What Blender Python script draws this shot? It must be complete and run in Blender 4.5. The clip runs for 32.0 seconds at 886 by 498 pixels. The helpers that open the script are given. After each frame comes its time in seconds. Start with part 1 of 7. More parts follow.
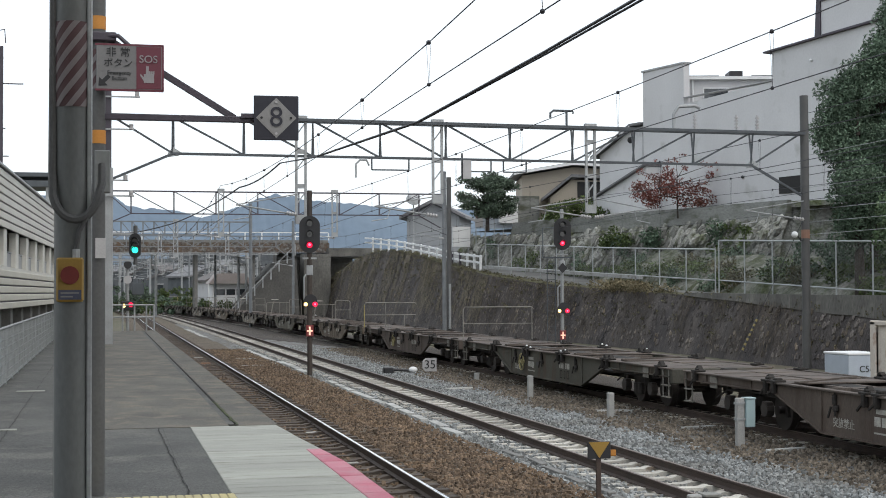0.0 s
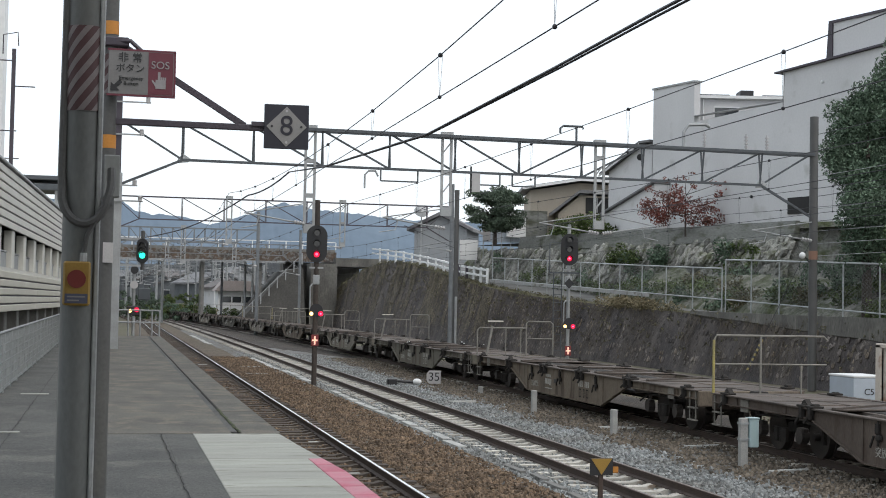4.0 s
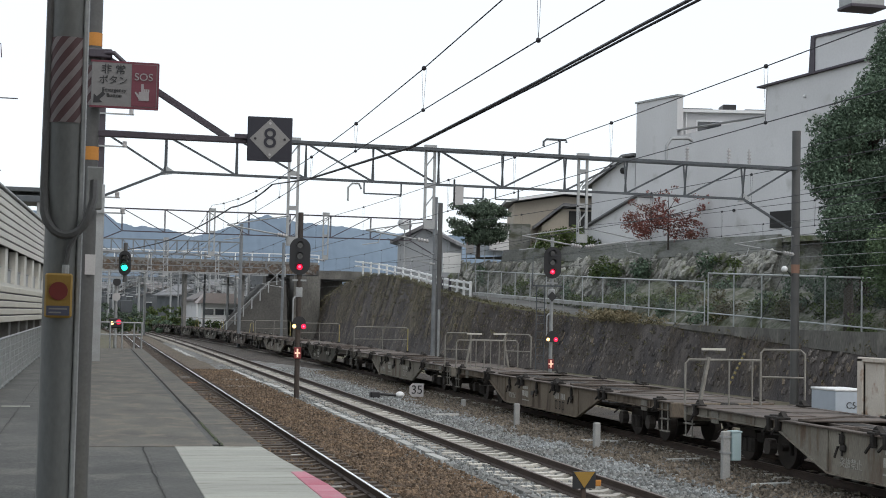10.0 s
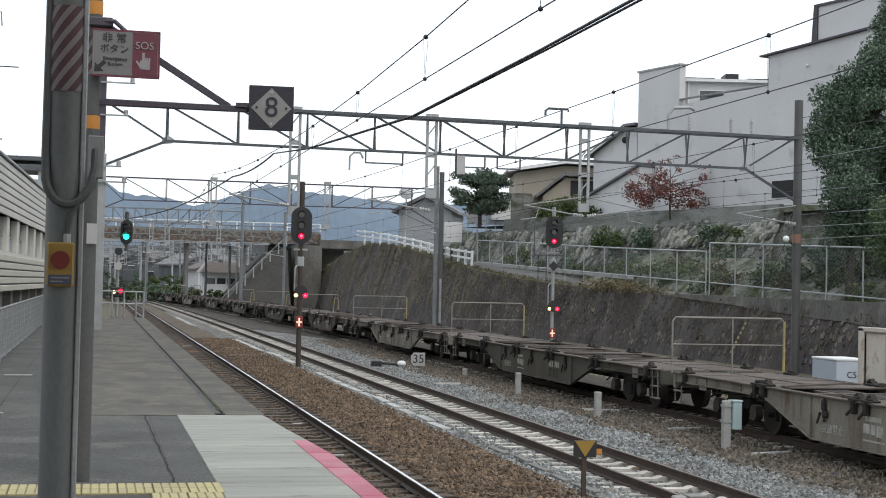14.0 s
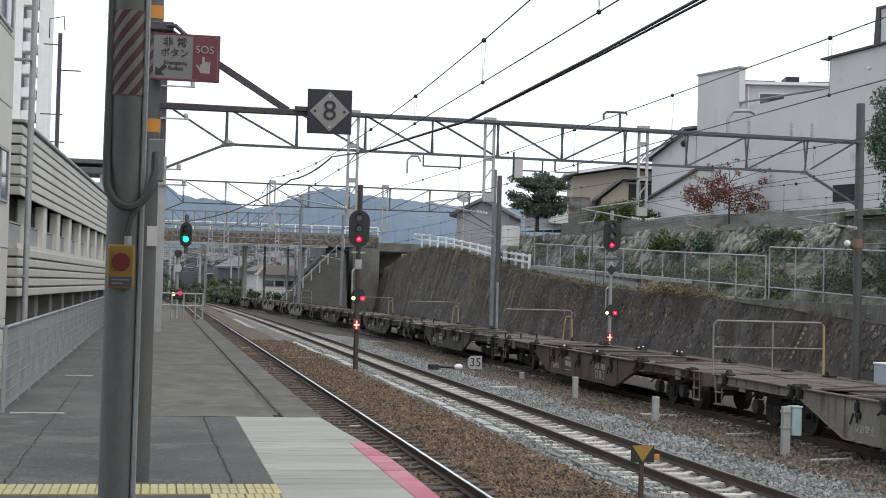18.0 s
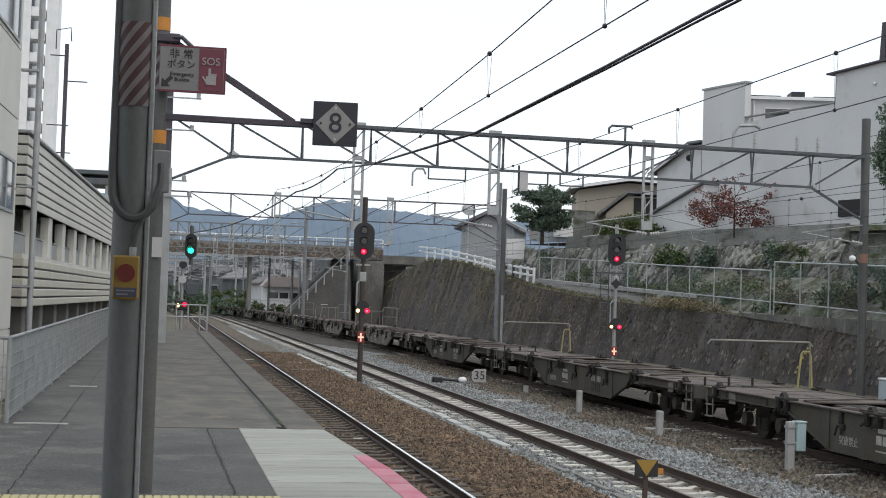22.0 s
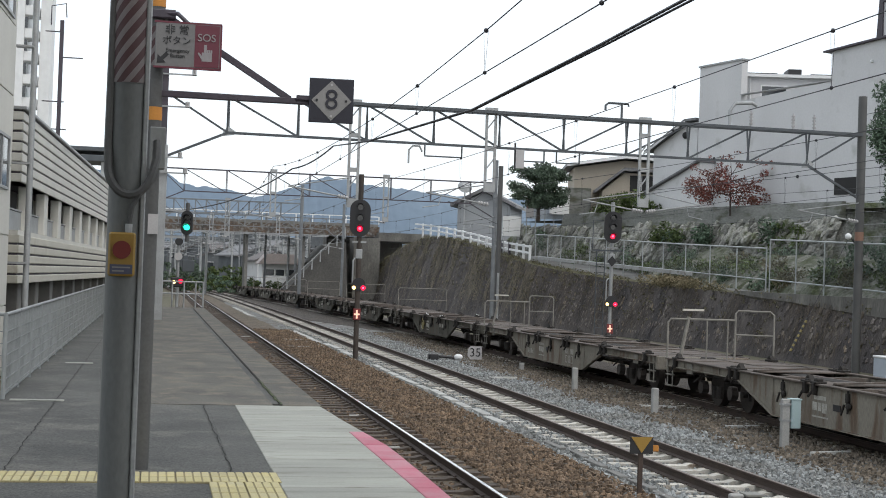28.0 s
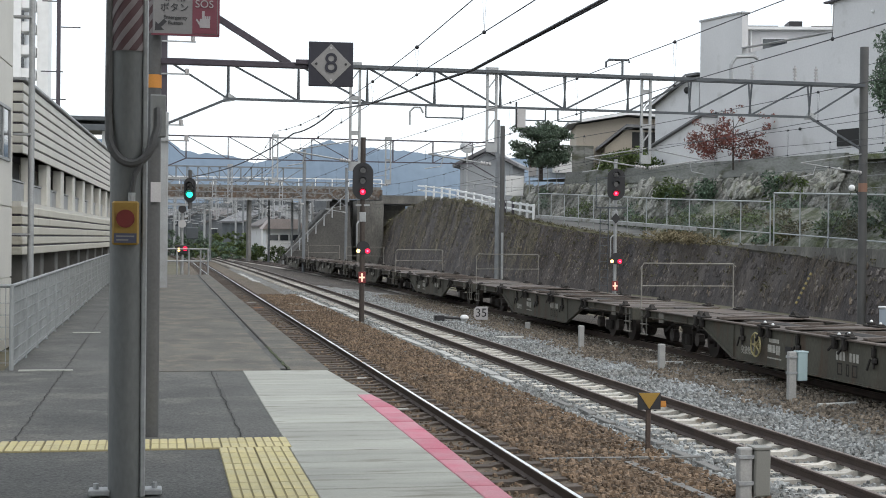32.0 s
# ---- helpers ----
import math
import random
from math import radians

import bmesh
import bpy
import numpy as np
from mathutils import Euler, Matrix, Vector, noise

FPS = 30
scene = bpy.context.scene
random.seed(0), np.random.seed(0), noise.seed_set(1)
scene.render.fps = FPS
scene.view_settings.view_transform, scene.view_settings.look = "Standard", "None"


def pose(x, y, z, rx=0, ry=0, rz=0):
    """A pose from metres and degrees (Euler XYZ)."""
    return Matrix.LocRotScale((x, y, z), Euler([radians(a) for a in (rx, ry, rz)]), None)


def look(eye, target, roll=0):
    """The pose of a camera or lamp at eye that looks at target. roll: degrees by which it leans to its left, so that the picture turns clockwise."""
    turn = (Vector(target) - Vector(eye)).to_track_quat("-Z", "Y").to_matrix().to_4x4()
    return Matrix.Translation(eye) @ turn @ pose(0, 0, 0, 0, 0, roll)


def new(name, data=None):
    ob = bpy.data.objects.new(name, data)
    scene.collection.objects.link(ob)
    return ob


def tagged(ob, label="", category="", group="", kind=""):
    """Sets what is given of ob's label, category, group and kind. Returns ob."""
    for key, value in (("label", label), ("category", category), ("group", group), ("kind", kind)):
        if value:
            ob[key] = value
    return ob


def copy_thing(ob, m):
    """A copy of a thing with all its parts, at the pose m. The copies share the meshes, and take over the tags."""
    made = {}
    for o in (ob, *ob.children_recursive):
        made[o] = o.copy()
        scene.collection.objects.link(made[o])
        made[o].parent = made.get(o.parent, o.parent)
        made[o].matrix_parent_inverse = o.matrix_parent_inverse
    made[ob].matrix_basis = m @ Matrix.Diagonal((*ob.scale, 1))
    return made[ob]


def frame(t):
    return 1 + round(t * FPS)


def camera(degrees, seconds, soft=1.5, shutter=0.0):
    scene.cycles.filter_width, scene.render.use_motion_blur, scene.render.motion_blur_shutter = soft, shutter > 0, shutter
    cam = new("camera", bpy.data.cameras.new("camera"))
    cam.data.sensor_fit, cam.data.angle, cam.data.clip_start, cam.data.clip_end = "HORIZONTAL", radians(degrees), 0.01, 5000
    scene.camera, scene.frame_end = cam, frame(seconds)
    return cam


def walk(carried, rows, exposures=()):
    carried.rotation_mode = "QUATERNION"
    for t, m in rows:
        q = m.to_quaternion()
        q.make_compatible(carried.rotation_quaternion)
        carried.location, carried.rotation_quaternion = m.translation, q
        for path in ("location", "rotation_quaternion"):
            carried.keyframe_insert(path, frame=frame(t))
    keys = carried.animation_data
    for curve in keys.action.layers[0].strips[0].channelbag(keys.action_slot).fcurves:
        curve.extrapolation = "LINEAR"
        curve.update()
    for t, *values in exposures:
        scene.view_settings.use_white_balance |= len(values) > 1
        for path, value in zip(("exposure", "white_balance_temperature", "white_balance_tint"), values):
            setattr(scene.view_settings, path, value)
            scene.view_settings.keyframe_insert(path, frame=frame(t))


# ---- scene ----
cam = camera(34.18, 32.0, soft=0.95)
EYE = (0.0, 0.0, 2.8)
# seconds and the turn of the hand-held camera, degrees
TURNS = (
    (0, 91.678, 0.273, -13.151),
    (0.5, 91.772, 0.235, -13.218),
    (1, 91.835, 0.038, -13.207),
    (1.5, 91.909, -0.649, -12.943),
    (2, 92.008, -1.325, -12.640),
    (2.5, 92.084, -1.239, -12.662),
    (3, 92.132, -1.159, -12.754),
    (3.5, 92.149, -1.103, -12.852),
    (5.5, 92.290, -1.104, -13.038),
    (6, 92.331, -1.018, -13.076),
    (6.5, 92.391, -1.024, -13.066),
    (7, 92.390, -1.040, -13.150),
    (7.5, 92.405, -1.006, -13.339),
    (8, 92.454, -1.005, -13.497),
    (8.5, 92.525, -1.059, -13.592),
    (9, 92.571, -1.151, -13.610),
    (9.5, 92.639, -1.271, -13.565),
    (10, 92.699, -1.211, -13.591),
    (10.5, 92.738, -1.302, -13.570),
    (11, 92.762, -1.486, -13.474),
    (11.5, 92.755, -1.531, -13.333),
    (12, 92.656, -1.518, -13.271),
    (12.5, 92.470, -1.393, -13.225),
    (13, 91.933, -1.199, -13.352),
    (13.5, 91.622, -1.231, -13.529),
    (14, 91.480, -1.270, -13.530),
    (14.5, 91.453, -1.302, -13.385),
    (16.5, 91.475, -1.399, -11.888),
    (17, 91.500, -1.503, -11.665),
    (17.5, 91.534, -1.689, -11.391),
    (18, 91.558, -1.522, -11.257),
    (18.5, 91.615, -1.632, -11.190),
    (19, 91.679, -1.657, -11.165),
    (19.5, 91.752, -1.702, -11.106),
    (20, 91.829, -1.738, -11.080),
    (20.5, 91.885, -1.793, -11.094),
    (21, 91.940, -1.724, -11.139),
    (21.5, 92.009, -1.807, -11.159),
    (22, 92.063, -1.862, -11.080),
    (22.5, 92.119, -1.919, -11.100),
    (23, 92.150, -1.872, -11.135),
    (23.5, 92.160, -1.903, -11.197),
    (24, 92.129, -1.981, -11.209),
    (24.5, 92.034, -2.109, -11.099),
    (25, 91.729, -1.911, -10.919),
    (25.5, 91.482, -1.852, -10.949),
    (27.5, 91.220, -1.839, -11.258),
    (28, 91.164, -1.944, -11.238),
    (28.5, 91.126, -1.916, -11.200),
    (29, 91.102, -1.773, -11.230),
    (29.5, 91.094, -1.760, -11.243),
    (30, 90.965, -1.777, -11.216),
    (30.5, 90.710, -1.702, -11.064),
    (31, 90.337, -1.001, -11.058),
    (31.5, 89.937, -0.120, -11.151),
    (32, 89.618, -0.573, -11.072),
)
walk(cam, [(t, pose(*EYE, rx, ry, rz)) for t, rx, ry, rz in TURNS],
     exposures=((0, 0.06), (3, 0.02), (6, -0.02), (11, -0.05), (14, 0.08), (17, 0.1), (22, -0.03), (25, -0.03), (28, 0.06), (30, 0.12), (32, 0.24)))

# ---- light: a bright overcast sky and a weak, wide sun ----
world = bpy.data.worlds.new("overcast_sky")
scene.world = world
world.use_nodes = True
wn, wl = world.node_tree.nodes, world.node_tree.links
wn.clear()
sky = wn.new("ShaderNodeTexSky")
sky.sky_type, sky.sun_disc = "NISHITA", False
sky.sun_elevation, sky.sun_rotation = radians(48), radians(150)
sky.air_density, sky.dust_density = 1.0, 4.0
bg_sky, bg_cloud, add, out = (wn.new("ShaderNodeBackground"), wn.new("ShaderNodeBackground"),
                              wn.new("ShaderNodeAddShader"), wn.new("ShaderNodeOutputWorld"))
bg_sky.inputs["Strength"].default_value = 0.05
bg_cloud.inputs["Color"].default_value = (0.915, 0.968, 1.012, 1)
bg_cloud.inputs["Strength"].default_value = 1.0
wl.new(sky.outputs[0], bg_sky.inputs["Color"])
wl.new(bg_sky.outputs[0], add.inputs[0])
wl.new(bg_cloud.outputs[0], add.inputs[1])
wl.new(add.outputs[0], out.inputs["Surface"])
sun = new("sun", bpy.data.lights.new("sun", "SUN"))
sun.data.energy, sun.data.angle, sun.data.color = 0.6, radians(25), (1.0, 0.98, 0.95)
sun.matrix_world = look((0, 0, 60), (-18, 30, 0))

# ---- materials ----
def material(name, base, second=None, rough=0.8, metal=0.0, scale=3.0, fine=60.0, bump=0.2, spread=0.25,
             stretch=(1, 1, 1), piece=0.0, stain=None, stain_at=0.62, bump_size=0.01, island=0.0):
    """A weathered surface: broad stains and fine grain between two colours, with relief."""
    m = bpy.data.materials.new(name)
    m.use_nodes = True
    n, l = m.node_tree.nodes, m.node_tree.links
    b = n["Principled BSDF"]
    second = second or tuple(c * (1 - spread) for c in base)
    co = n.new("ShaderNodeTexCoord")
    mp = n.new("ShaderNodeMapping")
    mp.inputs["Scale"].default_value = stretch
    l.new(co.outputs["Object"], mp.inputs["Vector"])
    src = mp.outputs["Vector"]
    if piece:
        info = n.new("ShaderNodeObjectInfo")
        off = n.new("ShaderNodeVectorMath")
        off.operation = "ADD"
        l.new(src, off.inputs[0])
        l.new(info.outputs["Random"], off.inputs[1])
        src = off.outputs[0]
    n1, n2 = n.new("ShaderNodeTexNoise"), n.new("ShaderNodeTexNoise")
    for t, s, d in ((n1, scale, 5), (n2, fine, 3)):
        t.inputs["Scale"].default_value, t.inputs["Detail"].default_value = s, d
        l.new(src, t.inputs["Vector"])
    r1 = n.new("ShaderNodeMapRange")
    r1.inputs["From Min"].default_value, r1.inputs["From Max"].default_value = 0.3, 0.7
    l.new(n1.outputs["Fac"], r1.inputs["Value"])
    mix = n.new("ShaderNodeMix")
    mix.data_type = "RGBA"
    mix.inputs["A"].default_value, mix.inputs["B"].default_value = (*base, 1), (*second, 1)
    l.new(r1.outputs["Result"], mix.inputs["Factor"])
    col = mix.outputs["Result"]
    if stain:
        n3 = n.new("ShaderNodeTexNoise")
        n3.inputs["Scale"].default_value, n3.inputs["Detail"].default_value = scale * 2.3, 8
        l.new(src, n3.inputs["Vector"])
        r3 = n.new("ShaderNodeMapRange")
        r3.inputs["From Min"].default_value, r3.inputs["From Max"].default_value = stain_at - 0.08, stain_at + 0.08
        l.new(n3.outputs["Fac"], r3.inputs["Value"])
        mx = n.new("ShaderNodeMix")
        mx.data_type = "RGBA"
        mx.inputs["B"].default_value = (*stain, 1)
        l.new(r3.outputs["Result"], mx.inputs["Factor"])
        l.new(col, mx.inputs["A"])
        col = mx.outputs["Result"]
    g = n.new("ShaderNodeHueSaturation")
    r2 = n.new("ShaderNodeMapRange")
    r2.inputs["From Min"].default_value, r2.inputs["From Max"].default_value = 0.22, 0.78
    r2.inputs["To Min"].default_value, r2.inputs["To Max"].default_value = 1 - spread, 1 + spread
    l.new(n2.outputs["Fac"], r2.inputs["Value"])
    val = r2.outputs["Result"]
    if piece or island:
        pr = n.new("ShaderNodeMapRange")
        k = piece or island
        pr.inputs["To Min"].default_value, pr.inputs["To Max"].default_value = 1 - k, 1 + k
        if piece:
            l.new(info.outputs["Random"], pr.inputs["Value"])
        else:
            geo = n.new("ShaderNodeNewGeometry")
            l.new(geo.outputs["Random Per Island"], pr.inputs["Value"])
        mul = n.new("ShaderNodeMath")
        mul.operation = "MULTIPLY"
        l.new(val, mul.inputs[0])
        l.new(pr.outputs["Result"], mul.inputs[1])
        val = mul.outputs[0]
    l.new(val, g.inputs["Value"])
    l.new(col, g.inputs["Color"])
    l.new(g.outputs["Color"], b.inputs["Base Color"])
    b.inputs["Roughness"].default_value, b.inputs["Metallic"].default_value = rough, metal
    if rough > 0.6:
        b.inputs["Specular IOR Level"].default_value = 0.25
    if bump:
        bp = n.new("ShaderNodeBump")
        bp.inputs["Strength"].default_value, bp.inputs["Distance"].default_value = bump, bump_size
        l.new(n2.outputs["Fac"], bp.inputs["Height"])
        l.new(bp.outputs["Normal"], b.inputs["Normal"])
    return m


def glowing(name, colour, strength):
    m = bpy.data.materials.new(name)
    m.use_nodes = True
    b = m.node_tree.nodes["Principled BSDF"]
    b.inputs["Base Color"].default_value = (*colour, 1)
    b.inputs["Emission Color"].default_value = (*colour, 1)
    b.inputs["Emission Strength"].default_value = strength
    return m


def plain(name, colour, rough=0.5, metal=0.0):
    return material(name, colour, rough=rough, metal=metal, spread=0.08, scale=4, bump=0.03)


def glass(name, colour):
    m = bpy.data.materials.new(name)
    m.use_nodes = True
    b = m.node_tree.nodes["Principled BSDF"]
    b.inputs["Base Color"].default_value = (*colour, 1)
    b.inputs["Roughness"].default_value, b.inputs["Metallic"].default_value = 0.08, 0.0
    b.inputs["Specular IOR Level"].default_value = 0.8
    return m


# ---- mesh helpers ----
class Shape:
    """Gathers simple solids into one mesh."""

    def __init__(self):
        self.v, self.f = [], []

    def add(self, verts, faces):
        k = len(self.v)
        self.v += [tuple(p) for p in verts]
        self.f += [tuple(k + i for i in q) for q in faces]
        return self

    def box(self, x0, x1, y0, y1, z0, z1, c=0.0):
        """A box; c cuts its upright or long edges off a little."""
        if c <= 0:
            return self.add([(x, y, z) for x in (x0, x1) for y in (y0, y1) for z in (z0, z1)],
                            [(0, 1, 3, 2), (4, 6, 7, 5), (0, 4, 5, 1), (2, 3, 7, 6), (0, 2, 6, 4), (1, 5, 7, 3)])
        ring = lambda z, i: [(x0 + c + i, y0 + i, z), (x1 - c - i, y0 + i, z), (x1 - i, y0 + c + i, z), (x1 - i, y1 - c - i, z),
                             (x1 - c - i, y1 - i, z), (x0 + c + i, y1 - i, z), (x0 + i, y1 - c - i, z), (x0 + i, y0 + c + i, z)]
        v = ring(z0, c * 0.7) + ring(z0 + c, 0) + ring(z1 - c, 0) + ring(z1, c * 0.7)
        f = [tuple(range(7, -1, -1)), tuple(range(24, 32))]
        for r in range(3):
            f += [(8 * r + i, 8 * r + (i + 1) % 8, 8 * r + 8 + (i + 1) % 8, 8 * r + 8 + i) for i in range(8)]
        return self.add(v, f)

    def bar(self, a, b, w, h=None, up=(0, 0, 1)):
        """A square bar from a to b, w across and h deep."""
        a, b, h = Vector(a), Vector(b), h or w
        d = (b - a).normalized()
        up = Vector(up) if abs(d.dot(Vector(up))) < 0.98 else Vector((1, 0, 0))
        s = d.cross(up).normalized() * (w / 2)
        u = s.cross(d).normalized() * (h / 2)
        v = [p + i * s + j * u for p in (a, b) for i, j in ((-1, -1), (1, -1), (1, 1), (-1, 1))]
        return self.add(v, [(3, 2, 1, 0), (4, 5, 6, 7)] + [(i, (i + 1) % 4, 4 + (i + 1) % 4, 4 + i) for i in range(4)])

    def rod(self, a, b, r, n=8, r2=None):
        a, b = Vector(a), Vector(b)
        d = (b - a).normalized()
        s = d.orthogonal().normalized()
        u = d.cross(s)
        r2 = r if r2 is None else r2
        v = [p + (math.cos(t) * s + math.sin(t) * u) * q for p, q in ((a, r), (b, r2)) for t in [2 * math.pi * i / n for i in range(n)]]
        return self.add(v, [tuple(range(n - 1, -1, -1)), tuple(range(n, 2 * n))]
                        + [(i, (i + 1) % n, n + (i + 1) % n, n + i) for i in range(n)])

    def pipe(self, pts, r, n=8):
        pts = [Vector(p) for p in pts]
        k = len(self.v)
        s = None
        for i, p in enumerate(pts):
            d = (pts[min(i + 1, len(pts) - 1)] - pts[max(i - 1, 0)]).normalized()
            s = d.orthogonal().normalized() if s is None else (s - s.dot(d) * d).normalized()
            u = d.cross(s)
            self.v += [tuple(p + (math.cos(t) * s + math.sin(t) * u) * r) for t in [2 * math.pi * j / n for j in range(n)]]
        for i in range(len(pts) - 1):
            self.f += [(k + n * i + j, k + n * i + (j + 1) % n, k + n * i + n + (j + 1) % n, k + n * i + n + j) for j in range(n)]
        self.f += [tuple(k + j for j in range(n - 1, -1, -1)), tuple(k + n * (len(pts) - 1) + j for j in range(n))]
        return self

    def prism(self, outline, axis, a, b):
        """An outline in the two other axes, from a to b along the axis."""
        put = {"x": lambda p, q, t: (t, p, q), "y": lambda p, q, t: (p, t, q), "z": lambda p, q, t: (p, q, t)}[axis]
        n = len(outline)
        v = [put(p, q, a) for p, q in outline] + [put(p, q, b) for p, q in outline]
        return self.add(v, [tuple(range(n)), tuple(range(2 * n - 1, n - 1, -1))]
                        + [(i, n + i, n + (i + 1) % n, (i + 1) % n) for i in range(n)])

    def ball(self, c, r, n=10, m=7, squash=1.0):
        v = [(c[0] + r * math.sin(math.pi * j / m) * math.cos(2 * math.pi * i / n),
              c[1] + r * math.sin(math.pi * j / m) * math.sin(2 * math.pi * i / n),
              c[2] + r * squash * math.cos(math.pi * j / m)) for j in range(m + 1) for i in range(n)]
        return self.add(v, [(j * n + i, j * n + n + i, j * n + n + (i + 1) % n, j * n + (i + 1) % n) for j in range(m) for i in range(n)])

    def turn(self, m):
        self.v = [tuple(m @ Vector(p)) for p in self.v]
        return self

    def mesh(self, name, mat, smooth=False):
        me = bpy.data.meshes.new(name)
        me.from_pydata(self.v, [], self.f)
        me.validate()
        bm = bmesh.new()
        bm.from_mesh(me)
        bmesh.ops.recalc_face_normals(bm, faces=bm.faces)
        bm.to_mesh(me)
        bm.free()
        me.materials.append(mat)
        if smooth:
            me.shade_smooth()
            me.set_sharp_from_angle(angle=radians(40))
        return me


def thing(name, place=(0, 0, 0), label="", category="", group="", kind="", turn=0.0):
    ob = new(name)
    ob.matrix_basis = pose(*place, 0, 0, turn)
    return tagged(ob, label, category, group, kind)


def part(name, shape, mat, parent=None, label="", smooth=False):
    me = shape if isinstance(shape, bpy.types.Mesh) else shape.mesh(name, mat, smooth)
    ob = new(name, me)
    ob.parent = parent
    return tagged(ob, label)


def sheet(name, xs, ys, height, mat):
    """A sheet over a grid of xs and ys with height(x, y)."""
    s = Shape()
    s.v = [(x, y, height(x, y)) for y in ys for x in xs]
    w = len(xs)
    s.f = [(j * w + i, j * w + i + 1, j * w + w + i + 1, j * w + w + i) for j in range(len(ys) - 1) for i in range(w - 1)]
    return s.mesh(name, mat, True)


def blend(x, table):
    """A smooth way through a table of (x, y)."""
    xs, ys = zip(*table)
    if x <= xs[0]:
        return ys[0]
    if x >= xs[-1]:
        return ys[-1]
    w = [np.interp(x + d, xs, ys) for d in (-12, -8, -4, 0, 4, 8, 12)]
    return float(sum(w) / 7)


def letters(name, text, size, mat, parent, m, label="", thick=0.004):
    c = bpy.data.curves.new(name, "FONT")
    c.body, c.size, c.align_x, c.align_y, c.extrude = text, size, "CENTER", "CENTER", thick
    tmp = bpy.data.objects.new(name, c)
    scene.collection.objects.link(tmp)
    me = bpy.data.meshes.new_from_object(tmp.evaluated_get(bpy.context.evaluated_depsgraph_get()))
    bpy.data.objects.remove(tmp)
    me.materials.clear()
    me.materials.append(mat)
    ob = new(name, me)
    ob.parent = parent
    ob.matrix_basis = m
    return tagged(ob, label)


M_ASPHALT = material("asphalt", (0.096, 0.096, 0.090), (0.056, 0.057, 0.054), scale=0.7, fine=48, spread=0.6, bump=0.9, stain=(0.108, 0.105, 0.096), stain_at=0.6)
M_PAVE = material("old_concrete_paving", (0.118, 0.112, 0.096), (0.07, 0.067, 0.06), scale=1.1, fine=42, spread=0.5, bump=0.8, stretch=(1, 0.7, 1), stain=(0.136, 0.121, 0.097), stain_at=0.58)
M_SLAB = material("pale_concrete_slab", (0.335, 0.34, 0.305), (0.25, 0.255, 0.228), scale=1.5, fine=90, spread=0.16, stretch=(0.5, 2.5, 1), bump=0.2, piece=0.1, stain=(0.17, 0.16, 0.135), stain_at=0.67)
M_PINK = material("worn_red_paint", (0.42, 0.11, 0.16), (0.40, 0.20, 0.23), rough=0.7, scale=2.5, fine=70, spread=0.15, bump=0.2, piece=0.08)
M_YELLOW = material("tactile_yellow", (0.47, 0.41, 0.20), (0.40, 0.36, 0.22), rough=0.75, scale=4, fine=60, spread=0.15, bump=0.2, piece=0.08, stain=(0.36, 0.31, 0.18), stain_at=0.68)
M_CONC = material("weathered_concrete", (0.20, 0.197, 0.185), (0.135, 0.132, 0.124), scale=1.2, fine=50, spread=0.2, bump=0.3, stain=(0.13, 0.125, 0.115), stain_at=0.66)
M_BROWN = material("rusty_ballast", (0.132, 0.106, 0.078), (0.085, 0.070, 0.053), scale=1.1, fine=26, spread=0.5, bump=1.0, bump_size=0.04, stain=(0.20, 0.17, 0.13), stain_at=0.68)
M_GREY = material("grey_ballast", (0.205, 0.212, 0.212), (0.125, 0.12, 0.108), scale=0.9, fine=24, spread=0.5, bump=1.0, bump_size=0.04, stain=(0.115, 0.09, 0.065), stain_at=0.6)
M_STONE_B = material("rusty_stone", (0.195, 0.137, 0.09), (0.105, 0.079, 0.058), scale=2, fine=30, spread=0.2, bump=0.3, island=0.55)
M_STONE_G = material("grey_stone", (0.29, 0.308, 0.31), (0.185, 0.185, 0.173), scale=0.6, fine=30, spread=0.2, bump=0.3, island=0.5)
M_STONE_W = material("weathered_brown_stone", (0.185, 0.155, 0.12), (0.10, 0.086, 0.07), scale=1.2, fine=30, spread=0.2, bump=0.3, island=0.5)
M_EARTH = material("earth", (0.12, 0.105, 0.075), (0.085, 0.085, 0.05), scale=0.15, fine=4, spread=0.4, bump=0.6, bump_size=0.05)
# Rust brown, with the shadow on the rail sides darkened into it.
M_RAIL = material("rusty_shade_dark_rail", (0.075, 0.055, 0.045), (0.055, 0.042, 0.037), rough=0.7, scale=3, fine=60, bump=0.2)
M_RAILTOP = material("polished_steel", (0.95, 0.95, 0.95), (0.85, 0.85, 0.86), rough=0.2, metal=1.0, scale=3, fine=60, spread=0.1, bump=0.02)
M_RAILDULL = material("dull_rail_head", (0.20, 0.16, 0.14), (0.15, 0.115, 0.095), rough=0.5, metal=0.5, scale=3, fine=60, bump=0.05)
M_SLEEPER = material("concrete_sleeper", (0.52, 0.50, 0.45), (0.37, 0.35, 0.31), scale=2, fine=40, spread=0.18, bump=0.3, piece=0.25, stain=(0.2, 0.16, 0.12), stain_at=0.62)
M_OIL = material("oil_dark_ballast", (0.075, 0.062, 0.05), (0.04, 0.035, 0.031), scale=0.9, fine=24, spread=0.5, bump=1.0, bump_size=0.04)
M_SLEEPWOOD = material("dark_wood_sleeper", (0.105, 0.085, 0.07), (0.075, 0.062, 0.052), scale=2, fine=30, bump=0.4, stretch=(1, 6, 1), piece=0.2)
M_STEEL = material("galvanised_steel", (0.36, 0.375, 0.38), (0.27, 0.275, 0.275), rough=0.5, metal=0.35, scale=2, fine=30, spread=0.12, bump=0.05)
